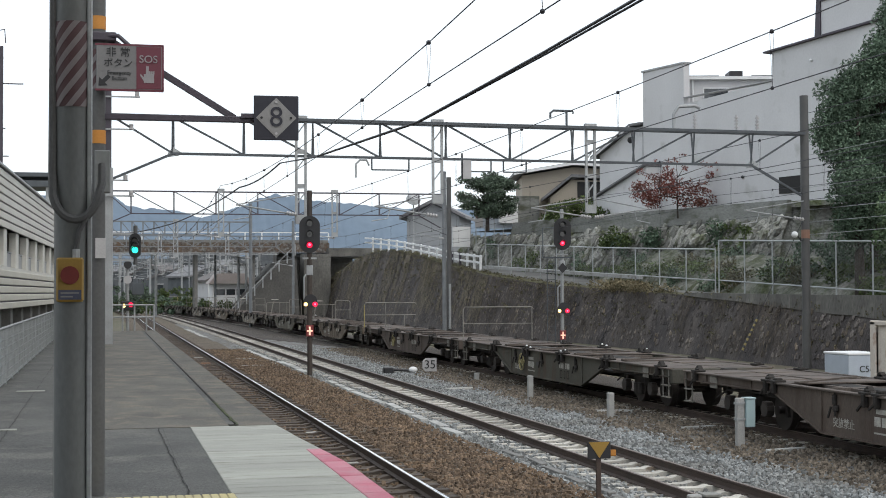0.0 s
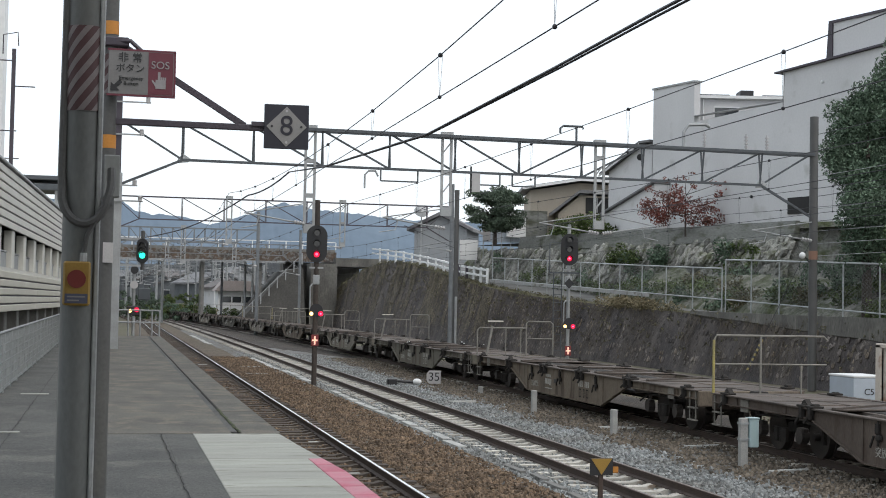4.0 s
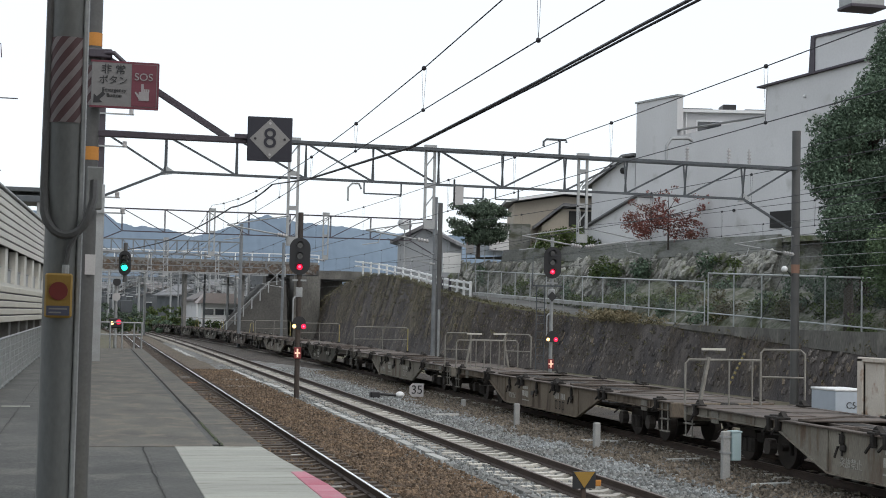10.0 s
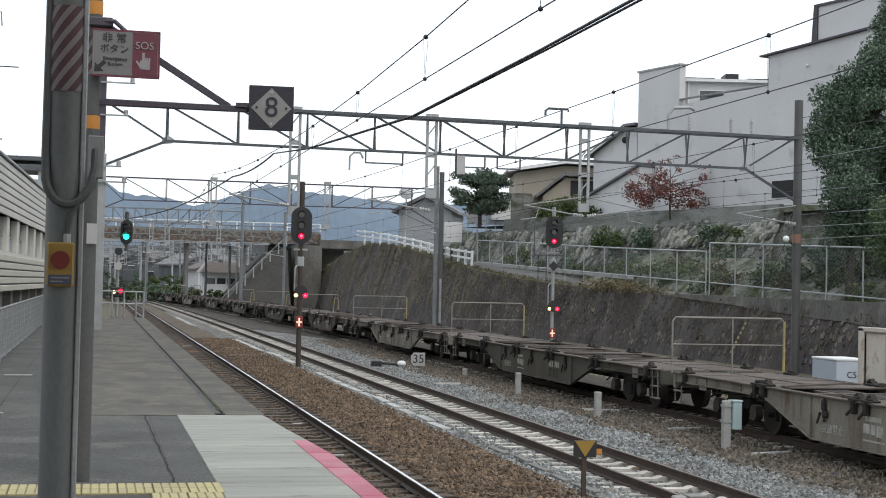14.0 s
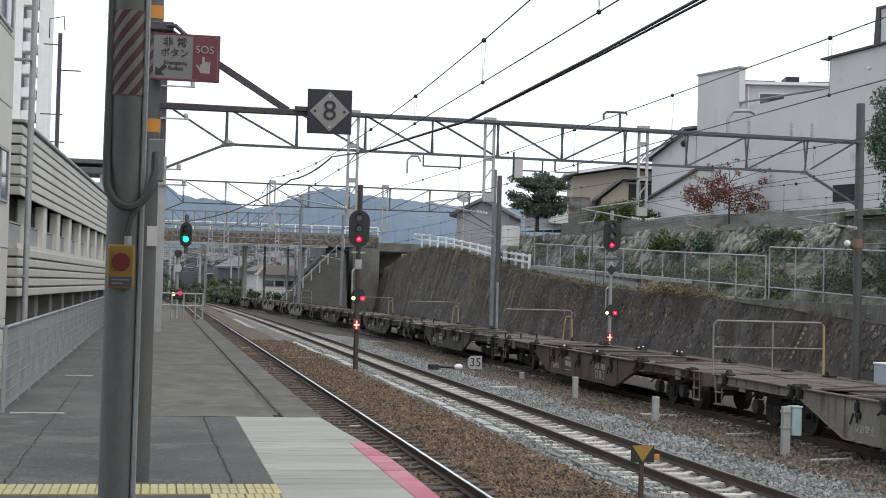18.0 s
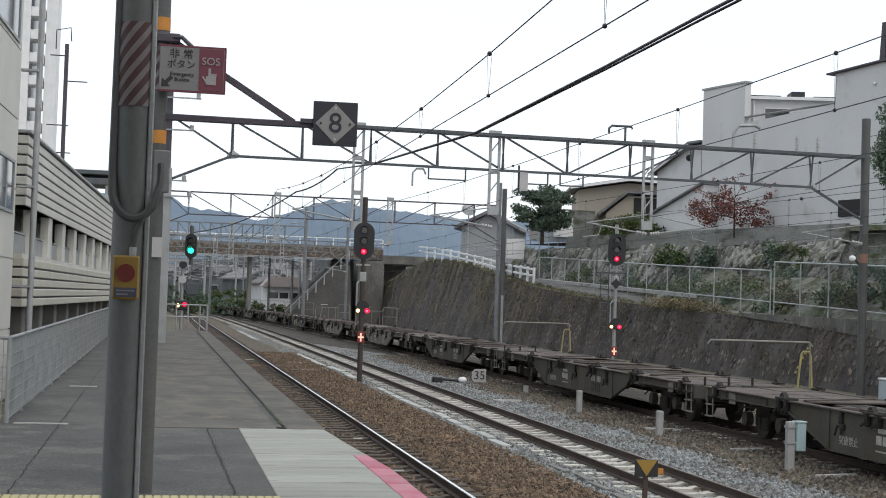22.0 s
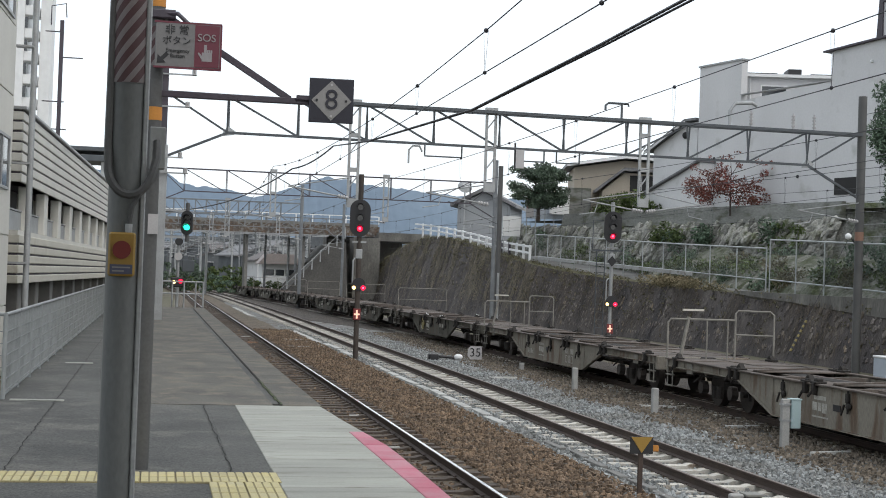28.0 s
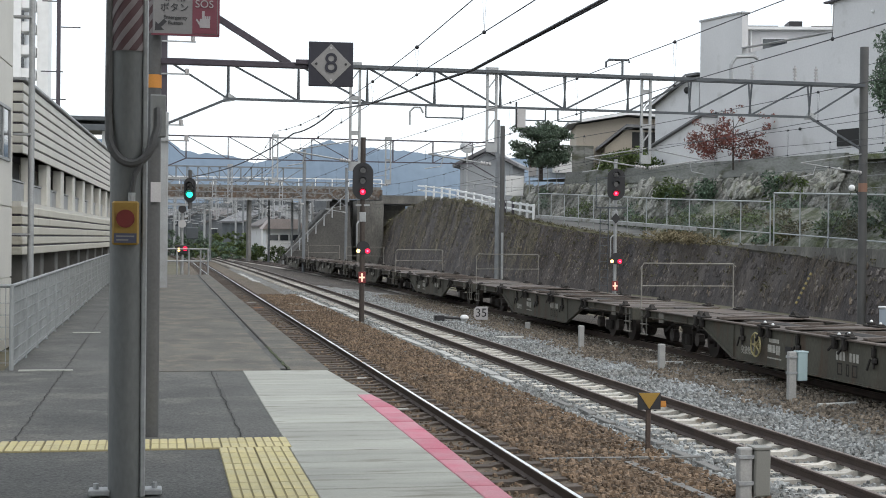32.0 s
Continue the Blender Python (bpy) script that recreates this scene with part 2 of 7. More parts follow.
M_DARKSTEEL = material("dark_painted_steel", (0.06, 0.048, 0.064), (0.046, 0.04, 0.05), rough=0.55, scale=2, fine=40, spread=0.15, bump=0.05)
M_BLACK = plain("black_paint", (0.018, 0.018, 0.02), 0.5)
M_WHITE = material("white_paint", (0.74, 0.75, 0.75), (0.66, 0.67, 0.67), rough=0.6, scale=1, fine=20, spread=0.06, bump=0.03)
M_WIRE = plain("wire", (0.02, 0.02, 0.026), 0.6)

# ---- the lie of the tracks: centre line of each, x over y ----
LINES = {
    "near": ((-60, 3.98), (170, 3.98), (260, 1.5), (380, -8), (560, -32), (900, -110)),
    "middle": ((-60, 8.43), (70, 8.43), (110, 8.3), (150, 7.9), (190, 7.2), (250, 5.2), (380, -4.5), (560, -28), (900, -106)),
    "far": ((-60, 13.8), (95, 13.8), (140, 12.5), (178, 10.3), (225, 8.3), (300, 4.5), (380, -1.5), (560, -24), (900, -102)),
}


def along(line, y):
    return blend(y, LINES[line])


# ---- ground ----
def rough_ground(x, y):
    return -0.42 + 0.05 * noise.noise((x * 0.3, y * 0.3, 0))


ground = part("ground", sheet("ground", [-1500, -400, -120, -40, -12, -3, 0, 6, 12, 18, 24, 60, 200, 600, 1500],
                              [-300, -60, 0, 20, 40, 60, 80, 110, 150, 200, 300, 450, 700, 1100, 1800, 3600], rough_ground, M_EARTH), M_EARTH)
tagged(ground, "brown earth and low growth around the tracks", "ground", kind="structure")

span = [-20 + 0.5 * i for i in range(260)] + [110 + 4 * i for i in range(75)]


def bed(name, edges, mat, z0, amp, label):
    """A ballast bed between two edge lines; edges(y) gives left and right."""
    s = Shape()
    n = 13
    for y in span:
        a, b = edges(y)
        for i in range(n):
            u = i / (n - 1)
            x = a + (b - a) * u
            drop = 0.22 * max(0, abs(u - 0.5) * 2 - 0.85) / 0.15
            if mat is M_BROWN and abs(x - 3.98) < 1.05 and y < 100:
                drop += 0.035
            if mat is M_GREY and abs(x - 8.43) < 0.95 and y < 100:
                drop += 0.05
            z = z0 - drop + amp * noise.noise((x * 1.3, y * 0.9, 3)) + 0.4 * amp * noise.noise((x * 5, y * 5, 7))
            s.v.append((x, y, z))
    s.f = [(j * n + i, j * n + i + 1, j * n + n + i + 1, j * n + n + i) for j in range(len(span) - 1) for i in range(n - 1)]
    return tagged(part(name, s.mesh(name, mat, True), mat), label, "ballast", kind="structure")


bed("ballast", lambda y: (2.0, 6.75 + 0.25 * noise.noise((0, y * 0.25, 1)) if y < 100 else along("near", y) + 2.6), M_BROWN, -0.17, 0.035,
    "rust-brown ballast bed under the platform track")
bed("ballast", lambda y: (6.6, 17.0 if y < 100 else along("far", y) + 3.0) if y < 100 else (along("near", y) + 2.5, along("far", y) + 3.0), M_GREY, -0.20, 0.04,
    "grey ballast bed with rusty patches under the sidings")


bed("ballast", lambda y: (along("far", y) - 1.25 + 0.2 * noise.noise((0, y * 0.6, 5)) - (along("far", y) - along("middle", y) + 0.1) * min(1, max(0, (y - 74) / 30)), along("far", y) + 3.4), M_OIL, -0.165, 0.03,
    "oil-darkened ballast along the goods siding")


def stones(name, mat, n, place, size, label):
    s = Shape()
    rnd = random.Random(name + label)
    for _ in range(n):
        x, y, z = place(rnd)
        r = size * rnd.uniform(0.6, 1.5)
        a = rnd.uniform(0, 6.3)
        k = len(s.v)
        tall, dx, dy = r * rnd.uniform(0.45, 0.95), rnd.uniform(-0.3, 0.3) * r, rnd.uniform(-0.3, 0.3) * r
        for ring, h in ((1.0, -0.012), (0.6, tall)):
            for j in range(4):
                q = a + j * 1.57 + rnd.uniform(-0.4, 0.4)
                s.v.append((x + dx * (h > 0) + ring * r * math.cos(q), y + dy * (h > 0) + ring * r * math.sin(q), z + h * rnd.uniform(0.75, 1.1)))
        s.f += [(k + j, k + (j + 1) % 4, k + 4 + (j + 1) % 4, k + 4 + j) for j in range(4)] + [(k + 4, k + 5, k + 6, k + 7)]
    me = bpy.data.meshes.new(name)
    me.from_pydata(s.v, [], s.f)
    me.materials.append(mat)
    return tagged(new(name, me), label, "stones", kind="stuff")


def lane(x0, x1, y0, y1, z, skip=()):
    def pick(rnd):
        while True:
            x, y = rnd.uniform(x0, x1), y0 + (y1 - y0) * rnd.random() ** 1.7
            if not any(abs(x - c) < w for c, w in skip):
                return x, y, z + rnd.uniform(-0.02, 0.02)
    return pick


def ragged(rnd, x, y):
    """Where the rusty stones along the goods siding give way to clean grey ones."""
    return x > 11.0 + 0.45 * noise.noise((0.3, y * 0.35, 2)) + rnd.uniform(-0.35, 0.35)


def sorted_lane(rusty, *where):
    pick = lane(*where)

    def choose(rnd):
        while True:
            x, y, z = pick(rnd)
            if ragged(rnd, x, y) == rusty:
                return x, y, z - (0.055 if 7.98 < x < 8.88 else 0.0)
    return choose


stones("ballast_stones", M_STONE_B, 7000, lane(2.4, 5.05, 12, 75, -0.2, ((3.46, 0.1), (4.53, 0.1))), 0.032, "rusty stones between the sleepers")
stones("ballast_stones", M_STONE_B, 23000, lane(4.98, 6.9, 12, 75, -0.15), 0.032, "loose rusty brown ballast stones")
stones("ballast_stones", M_STONE_G, 34000, sorted_lane(False, 6.7, 12.45, 13, 80, -0.18, ((7.9, 0.12), (8.97, 0.12))), 0.034, "loose pale grey ballast stones between the sidings")
stones("ballast_stones", M_STONE_W, 15000, sorted_lane(True, 10.2, 13.2, 13, 75, -0.16), 0.032, "weathered brown stones along the goods siding")
stones("ballast_stones", M_STONE_W, 3000, lane(16.6, 19.5, 22, 75, -0.21), 0.04, "weathered brown stones beyond the goods siding")


# ---- tracks ----
def rail_shape(line, side, y0, y1, step=4.0, head=False):
    s = Shape()
    prof = [(-0.062, -0.15), (0.062, -0.15), (0.062, -0.14), (0.012, -0.115), (0.012, -0.045), (0.0325, -0.03), (0.0325, -0.006)]
    prof = prof + [(-p, z) for p, z in reversed(prof)][:-2]
    if head:
        prof = [(-0.026, -0.0065), (0.026, -0.0065), (0.026, 0.0), (-0.026, 0.0)]
    ys = [y0 + step * i for i in range(int((y1 - y0) / step) + 1)]
    n = len(prof)
    for y in ys:
        x = along(line, y) + side * 0.5335
        s.v += [(x + p, y, z) for p, z in prof]
    for j in range(len(ys) - 1):
        s.f += [(j * n + i, j * n + (i + 1) % n, j * n + n + (i + 1) % n, j * n + n + i) for i in range(n)]
    return s


def sleeper_mesh(mat, w=2.0):
    s = Shape()
    h = w / 2
    s.prism([(-h, -0.28), (h, -0.28), (h, -0.15), (h - 0.62, -0.15), (0.3, -0.175), (-0.3, -0.175), (-h + 0.62, -0.15), (-h, -0.15)], "y", -0.105, 0.105)
    return s.mesh("sleeper", mat)


for line, head, label, smat, y0 in (("near", M_RAILTOP, "platform track with a polished rail on dark sleepers", M_SLEEPWOOD, 8),
                                    ("middle", M_RAILDULL, "siding with rusty rails on pale concrete sleepers", M_SLEEPER, 12),
                                    ("far", M_RAILDULL, "siding that carries the goods train", M_SLEEPER, 16)):
    tr = thing("track", (0, 0, 0), label, "track", "railway tracks", "structure")
    for side in (-1, 1):
        r = part("rail", rail_shape(line, side, -20, 520), M_RAIL, tr)
        part("rail_head", rail_shape(line, side, -20, 520, head=True), head, r)
    me = sleeper_mesh(smat)
    pad = Shape().box(-0.09, 0.09, -0.06, 0.06, -0.152, -0.128, 0.01).mesh("rail_clip", M_RAIL)
    y, i = float(y0), 0
    rest = Shape()
    while y < 260:
        x = along(line, y)
        if i < 140:
            sl = new("sleeper", me)
            sl.parent = tr
            sl.matrix_basis = pose(x, y, random.uniform(-0.012, 0.012), 0, 0, random.uniform(-1, 1))
            for side in (-0.5335, 0.5335) if line != "far" and i < 60 else ():
                cl = new("rail_clip", pad)
                cl.parent, cl.matrix_basis = sl, pose(side, 0, 0)
        else:
            rest.box(x - 1.0, x + 1.0, y - 0.1, y + 0.1, -0.28, -0.155)
        y += 0.6 if line != "near" else 0.62
        i += 1
    part("distant_sleepers", rest, smat, tr)["kind"] = "stuff"

# ---- platform ----
platform = thing("platform", (0, 0, 0), "long asphalt platform with pale concrete slabs along its edge", "platform", kind="structure")
END = 70.0
part("platform_body", Shape().box(-12, 1.62, -12, 20, -0.4, 0.99).box(-2.05, 1.72, 20, END, -0.4, 0.99), M_ASPHALT, platform, "dark patched asphalt deck")
part("platform_wall", Shape().box(1.62, 2.2, -12, 20, -0.4, 0.835).box(1.72, 2.1, 20, END, -0.4, 0.82), M_CONC, platform, "stained concrete face")
part("paving", Shape().box(-0.35, 1.62, 19.65, END, 0.9, 0.996), M_PAVE, platform, "brownish worn paving")
y = 19.66
while y < END:
    d = min(1.9, END - y)
    part("edge_stone", Shape().box(1.75, 2.285, y, y + d - 0.012, 0.82, 1.0, 0.012), M_PAVE, platform)
    y += d
asphalt_patch = Shape().box(0.735, 1.09, 13.04, 19.6, 0.95, 0.9935)
part("asphalt_patch", asphalt_patch, M_ASPHALT, platform)
EDGE = ((-12, 2.40), (5, 2.40), (10.8, 2.44), (13.5, 2.475), (15.2, 2.485), (16.45, 2.41), (17.83, 2.33), (19.62, 2.25))
rnd = random.Random(14)
y = 19.62
while y > -11:
    d = 0.62
    x0, x1 = (float(np.interp(v, *zip(*EDGE))) for v in (y - d, y))
    gap = rnd.uniform(0.012, 0.034)
    z = 0.999 + rnd.uniform(-0.002, 0.002)
    for name, a0, a1, b0, b1, mat in (("slab", 1.10, 1.10, *((2.235, 2.235) if y < 16.6 else (x0, x1)), M_SLAB), ("edge_slab", 2.239, 2.239, x0, x1, M_PINK)):
        if name == "slab" or y < 16.6:
            ya, yb = y - d, y - gap
            flat = [(a0, ya), (b0, ya), (b1, yb), (a1, yb)]
            inset = [(a0 + 0.006, ya + 0.006), (b0 - 0.006, ya + 0.006), (b1 - 0.006, yb - 0.006), (a1 + 0.006, yb - 0.006)]
            s = Shape().add([(p, q, 0.84) for p, q in flat] + [(p, q, z - 0.006) for p, q in flat] + [(p, q, z) for p, q in inset],
                            [(3, 2, 1, 0), (8, 9, 10, 11)] + [(r * 4 + k, r * 4 + (k + 1) % 4, r * 4 + 4 + (k + 1) % 4, r * 4 + 4 + k) for r in range(2) for k in range(4)])
            part(name, s, mat, platform)
    y -= d


def tactile(x0, y0, bars_along_y):
    key = bool(bars_along_y)
    if key not in tactile.made:
        s = Shape().box(0, 0.296, 0, 0.296, -0.03, 0.004, 0.004)
        for i in range(4):
            a = 0.006 + i * 0.0735
            s.box(*((a, a + 0.058, 0.004, 0.292) if key else (0.004, 0.292, a, a + 0.058)), 0.001, 0.010)
        me = s.mesh("tactile_tile", M_YELLOW)
        me.materials.append(M_GROOVE)
        for p in me.polygons:
            if max(me.vertices[k].co.z for k in p.vertices) < 0.005:
                p.material_index = 1
        tactile.made[key] = me
    ob = new("tactile_tile", tactile.made[key])
    ob.parent, ob.matrix_basis = platform, pose(x0, y0, 0.996)


M_GROOVE = material("dirty_groove", (0.31, 0.265, 0.14), (0.22, 0.19, 0.11), scale=4, fine=60, spread=0.2, bump=0.2)
tactile.made = {}
for r in range(2):
    for i in range(22):
        tactile(-5.5 + 0.3 * i + 0.03, 12.42 + 0.3 * r, True)
for c in range(2):
    for j in range(60):
        tactile(0.50 + 0.3 * c, 12.12 - 0.3 * j, True)

# ---- leaning stone wall beside the yard, and the land behind it ----
TOP = ((10, 1.7), (46, 2.14), (56, 2.4), (62, 2.63), (73, 2.84), (81, 3.05), (96, 3.7), (111, 4.7), (120, 5.6), (135, 6.9), (150, 7.05), (160.5, 6.35), (168.7, 5.2), (180, 2.5), (190, 0.0))
M_ROCK = material("dark_rubble_stone", (0.158, 0.139, 0.123), (0.055, 0.049, 0.051), scale=0.8, fine=14, spread=0.5, bump=0.8, bump_size=0.05, stretch=(1, 1, 0.28), stain=(0.165, 0.13, 0.09), stain_at=0.61, island=0.42)
M_JOINT = material("dark_wall_joints", (0.106, 0.093, 0.084), (0.041, 0.037, 0.039), scale=0.8, fine=14, spread=0.4, bump=0.8, bump_size=0.06, stretch=(1, 1, 0.16))
M_ROCKP = material("dark_rubble_stone_piece", (0.118, 0.104, 0.093), (0.056, 0.05, 0.052), scale=0.8, fine=9, spread=0.45, bump=0.8, bump_size=0.06, piece=0.3)
M_GRASSY = material("dry_grass", (0.095, 0.082, 0.045), (0.06, 0.062, 0.03), scale=0.6, fine=30, spread=0.4, bump=0.8, bump_size=0.05, island=0.4)
M_ROAD = material("road_asphalt", (0.17, 0.17, 0.165), (0.12, 0.12, 0.116), scale=0.5, fine=80, spread=0.15, bump=0.2)


def bend(y):
    return -0.02 * max(0.0, y - 165)


def set_back(x, y, z):
    """The near stretch of wall and lane lies further out, so that the gantry's pole stands before it."""
    k = min(1.0, max(0.0, (104 - y) / 34))
    f = 1 + 0.115 * k * k * (3 - 2 * k)
    return x * f, y * f, 2.8 + (z - 2.8) * f


def wall_face(y, u):
    z = -0.5 + u * (blend(y, TOP) + 0.5)
    return 25.0 + bend(y) + 0.29 * (z + 0.5) + 0.15 * noise.noise((y * 0.35, z * 0.6, 2)), z


s = Shape()
ys = [12 + 0.6 * i for i in range(294)]
n = 14
for y in ys:
    s.v += [(wall_face(y, i / (n - 1))[0] + 0.035, y, wall_face(y, i / (n - 1))[1]) for i in range(n)]
s.f = [(j * n + i, j * n + n + i, j * n + n + i + 1, j * n + i + 1) for j in range(len(ys) - 1) for i in range(n - 1)]
s.v = [set_back(*p) for p in s.v]
wall_yard = part("wall_yard", s.mesh("wall_yard", M_JOINT, True), M_JOINT)
tagged(wall_yard, "dark leaning rubble stone retaining wall with pale streaks", "retaining wall", kind="structure")


def rubble(s, x, y, z, r, rnd, deep=0.024):
    """A squat stone set on its corner, proud of the wall."""
    k = len(s.v)
    a0 = rnd.uniform(-0.2, 0.2)
    for q, ring in ((r, deep), (r * rnd.uniform(0.55, 0.8), rnd.uniform(-0.2, 0.35) * deep)):
        for j in range(5):
            a = a0 + 6.283 * j / 5 + rnd.uniform(-0.15, 0.15)
            s.v.append((x + ring + 0.29 * q * math.sin(a), y + q * math.cos(a), z + q * math.sin(a)))
    s.f.append(tuple(k + 5 + j for j in range(5)))
    s.f += [(k + j, k + (j + 1) % 5, k + 5 + (j + 1) % 5, k + 5 + j) for j in range(5)]


rnd = random.Random(5)
rest, singles = Shape(), []
row = 0
z = 0.25
while z < 7.4:
    y = 36 + (row % 2) * 0.18
    while y < 178:
        top = blend(y, TOP)
        if z < top - 0.12:
            x = 25.0 + bend(y) + 0.29 * (z + 0.5) + 0.15 * noise.noise((y * 0.35, z * 0.6, 2))
            spot = (x + rnd.uniform(-0.01, 0.05), y + rnd.uniform(-0.16, 0.16), z + rnd.uniform(-0.12, 0.12), rnd.uniform(0.09, 0.17))
            if 56 < y < 70 and len(singles) < 290 and z > 0.9:
                singles.append(spot)
            else:
                rubble(rest, *spot, rnd)
        y += 0.33 if y < 110 else 0.6
    z += 0.24
    row += 1
rest.v = [set_back(*p) for p in rest.v]
tagged(part("distant_rubble", rest.mesh("distant_rubble", M_ROCK), M_ROCK, wall_yard), kind="stuff")
forms = []
for _ in range(8):
    s = Shape()
    rubble(s, 0, 0, 0, 1.0, rnd, 0.13)
    forms.append(s.mesh("stone", M_ROCKP))
for x, y, z, r in singles:
    ob = new("stone", forms[rnd.randrange(8)])
    ob.parent = wall_yard
    ob.matrix_basis = Matrix.Translation(set_back(x, y, z)) @ Matrix.Diagonal((r, r * 1.1, r * 1.1, 1))

s = Shape()
for y in ys:
    x, z = wall_face(y, 1.0)
    s.v += [(x + d, y, z + e) for d, e in ((0.05, 0.0), (0.5, 0.06), (1.0, 0.03))]
s.f = [(j * 3 + i, j * 3 + 3 + i, j * 3 + 4 + i, j * 3 + 1 + i) for j in range(len(ys) - 1) for i in range(2)]
s.v = [set_back(*p) for p in s.v]
tagged(part("verge", s.mesh("verge", M_GRASSY, True), M_GRASSY), "strip of dry grass on top of the wall", "verge", kind="structure")
s = Shape()
for y in ys:
    x, z = wall_face(y, 1.0)
    s.v += [(x + 1.0 + d, y, z + e) for d, e in ((0, 0.03), (5.0, 0.05), (9, 0.1), (80, 0.2))]
s.f = [(j * 4 + i, j * 4 + 4 + i, j * 4 + 5 + i, j * 4 + 1 + i) for j in range(len(ys) - 1) for i in range(3)]
s.v = [set_back(*p) for p in s.v]
tagged(part("road", s.mesh("road", M_ROAD, True), M_ROAD), "narrow pale asphalt lane that climbs above the wall", "road", kind="structure")
# concrete coping below the tall fence
s = Shape()
for y in [30 + 2.0 * i for i in range(17)]:
    x, z = wall_face(y, 1.0)
    k = min(1.0, max(0.0, (62.5 - y) / 22))
    low = 0.5 * k + 0.08 * noise.noise((y * 1.1, 0, 7))
    s.v += [(x - 0.08 - 0.06 * k, y, z - low), (x - 0.05, y, z + 0.1 + 0.4 * k), (x + 0.3, y, z + 0.1 + 0.4 * k), (x + 0.3, y, z - 0.6)]
s.f = [(4 * j + i, 4 * j + 4 + i, 4 * j + 4 + (i + 1) % 4, 4 * j + (i + 1) % 4) for j in range(16) for i in range(4)]
s.f += [(0, 1, 2, 3), (67, 66, 65, 64)]
M_CONCD = material("stain_and_shade_dark_concrete", (0.15, 0.145, 0.132), (0.085, 0.082, 0.075), scale=0.7, fine=12, spread=0.3, bump=0.4, stretch=(1, 1, 0.4), stain=(0.19, 0.18, 0.16), stain_at=0.66)
s.v = [set_back(*p) for p in s.v]
tagged(part("coping", s.mesh("coping", M_CONCD), M_CONCD), "stained concrete coping on the wall", "coping", kind="structure")

# pale kerb under the lane's fence
s = Shape()
for y in [71.5 + 2.5 * i for i in range(14)]:
    z = 3.2 + 1.43 * (y - 62.4) / 41.6
    s.v += [(27.3, y, z - 0.14), (27.3, y, z + 0.06), (27.52, y, z + 0.06), (27.52, y, z - 0.14)]
s.f = [(4 * j + i, 4 * j + 4 + i, 4 * j + 4 + (i + 1) % 4, 4 * j + (i + 1) % 4) for j in range(13) for i in range(4)] + [(0, 1, 2, 3), (55, 54, 53, 52)]
M_KERB = material("pale_kerb_concrete", (0.34, 0.345, 0.34), (0.25, 0.25, 0.24), scale=1, fine=20, spread=0.2, bump=0.2, stain=(0.17, 0.165, 0.14), stain_at=0.6)
s.v = [set_back(*p) for p in s.v]
tagged(part("kerb", s.mesh("kerb", M_KERB), M_KERB), "pale concrete kerb under the lane's fence", "kerb", kind="structure")

# terrace: rough stone below, grey concrete parapet above, running askew to the tracks
AT, GO, OUT = Vector((39.91, 80.91, 0)), Vector((-0.27, 0.963, 0)), Vector((-0.963, -0.27, 0))


def site(u, off, z=0.0):
    """A place on the terrace: u along the hall's front, off towards the lane."""
    p = AT + GO * u + OUT * off
    return (p.x, p.y, z)


M_ROCK2 = material("pale_rough_stone", (0.33, 0.33, 0.305), (0.155, 0.162, 0.142), scale=0.4, fine=7, spread=0.4, bump=1.0, bump_size=0.1, stain=(0.10, 0.115, 0.06), stain_at=0.56)
s = Shape()
nu, nz = 120, 16
for i in range(nu):
    for j in range(nz):
        u, k = -3.2 + 38.0 * i / (nu - 1), j / (nz - 1)
        z = 2.4 + 4.6 * k
        p = Vector((u * 0.9, z * 1.3, 4))
        bulge = 0.55 * noise.noise(p * 0.45) + 0.45 * abs(noise.noise(p * 1.1)) + 0.22 * noise.noise(p * 2.7)
        s.v.append(site(u + 0.15 * noise.noise(p * 2.1 + Vector((9, 0, 0))), 3.3 - 1.1 * k + bulge * min(1, 5 * (1 - k)), z))
s.f = [(a * nz + b, a * nz + nz + b, a * nz + nz + b + 1, a * nz + b + 1) for a in range(nu - 1) for b in range(nz - 1)]
s.f = [tuple(reversed(q)) for q in s.f]
wall_terrace = part("wall_terrace", s.mesh("wall_terrace", M_ROCK2), M_ROCK2)
tagged(wall_terrace, "mossy rough rock terrace wall above the lane", "retaining wall", kind="structure")
s = Shape()
nu, nz = 110, 12
for i in range(nu):
    for j in range(nz):
        y, k = 36 + 46 * i / (nu - 1), j / (nz - 1)
        x0, z0 = wall_face(y, 1.0)
        p = Vector((y * 0.7, k * 2.5, 11))
        lump = 0.5 * noise.noise(p * 0.6) + 0.3 * abs(noise.noise(p * 1.7))
        s.v.append((x0 + 2.5 + 3.2 * k - lump * min(1, 4 * k), y, z0 - 0.1 + (1.9 + 0.5 * noise.noise((y * 0.2, 5, 1))) * k ** 0.7))
s.f = [(a * nz + b, a * nz + nz + b, a * nz + nz + b + 1, a * nz + b + 1) for a in range(nu - 1) for b in range(nz - 1)]
s.v = [set_back(*p) for p in s.v]
M_BANK = material("overgrown_rock_bank", (0.23, 0.225, 0.20), (0.095, 0.105, 0.078), scale=0.5, fine=6, spread=0.45, bump=1.0, bump_size=0.1, stain=(0.06, 0.07, 0.035), stain_at=0.52)
tagged(part("bank", s.mesh("bank", M_BANK), M_BANK), "rough overgrown rock bank behind the lane", "bank", kind="structure")
rnd = random.Random(77)
rocks = Shape()
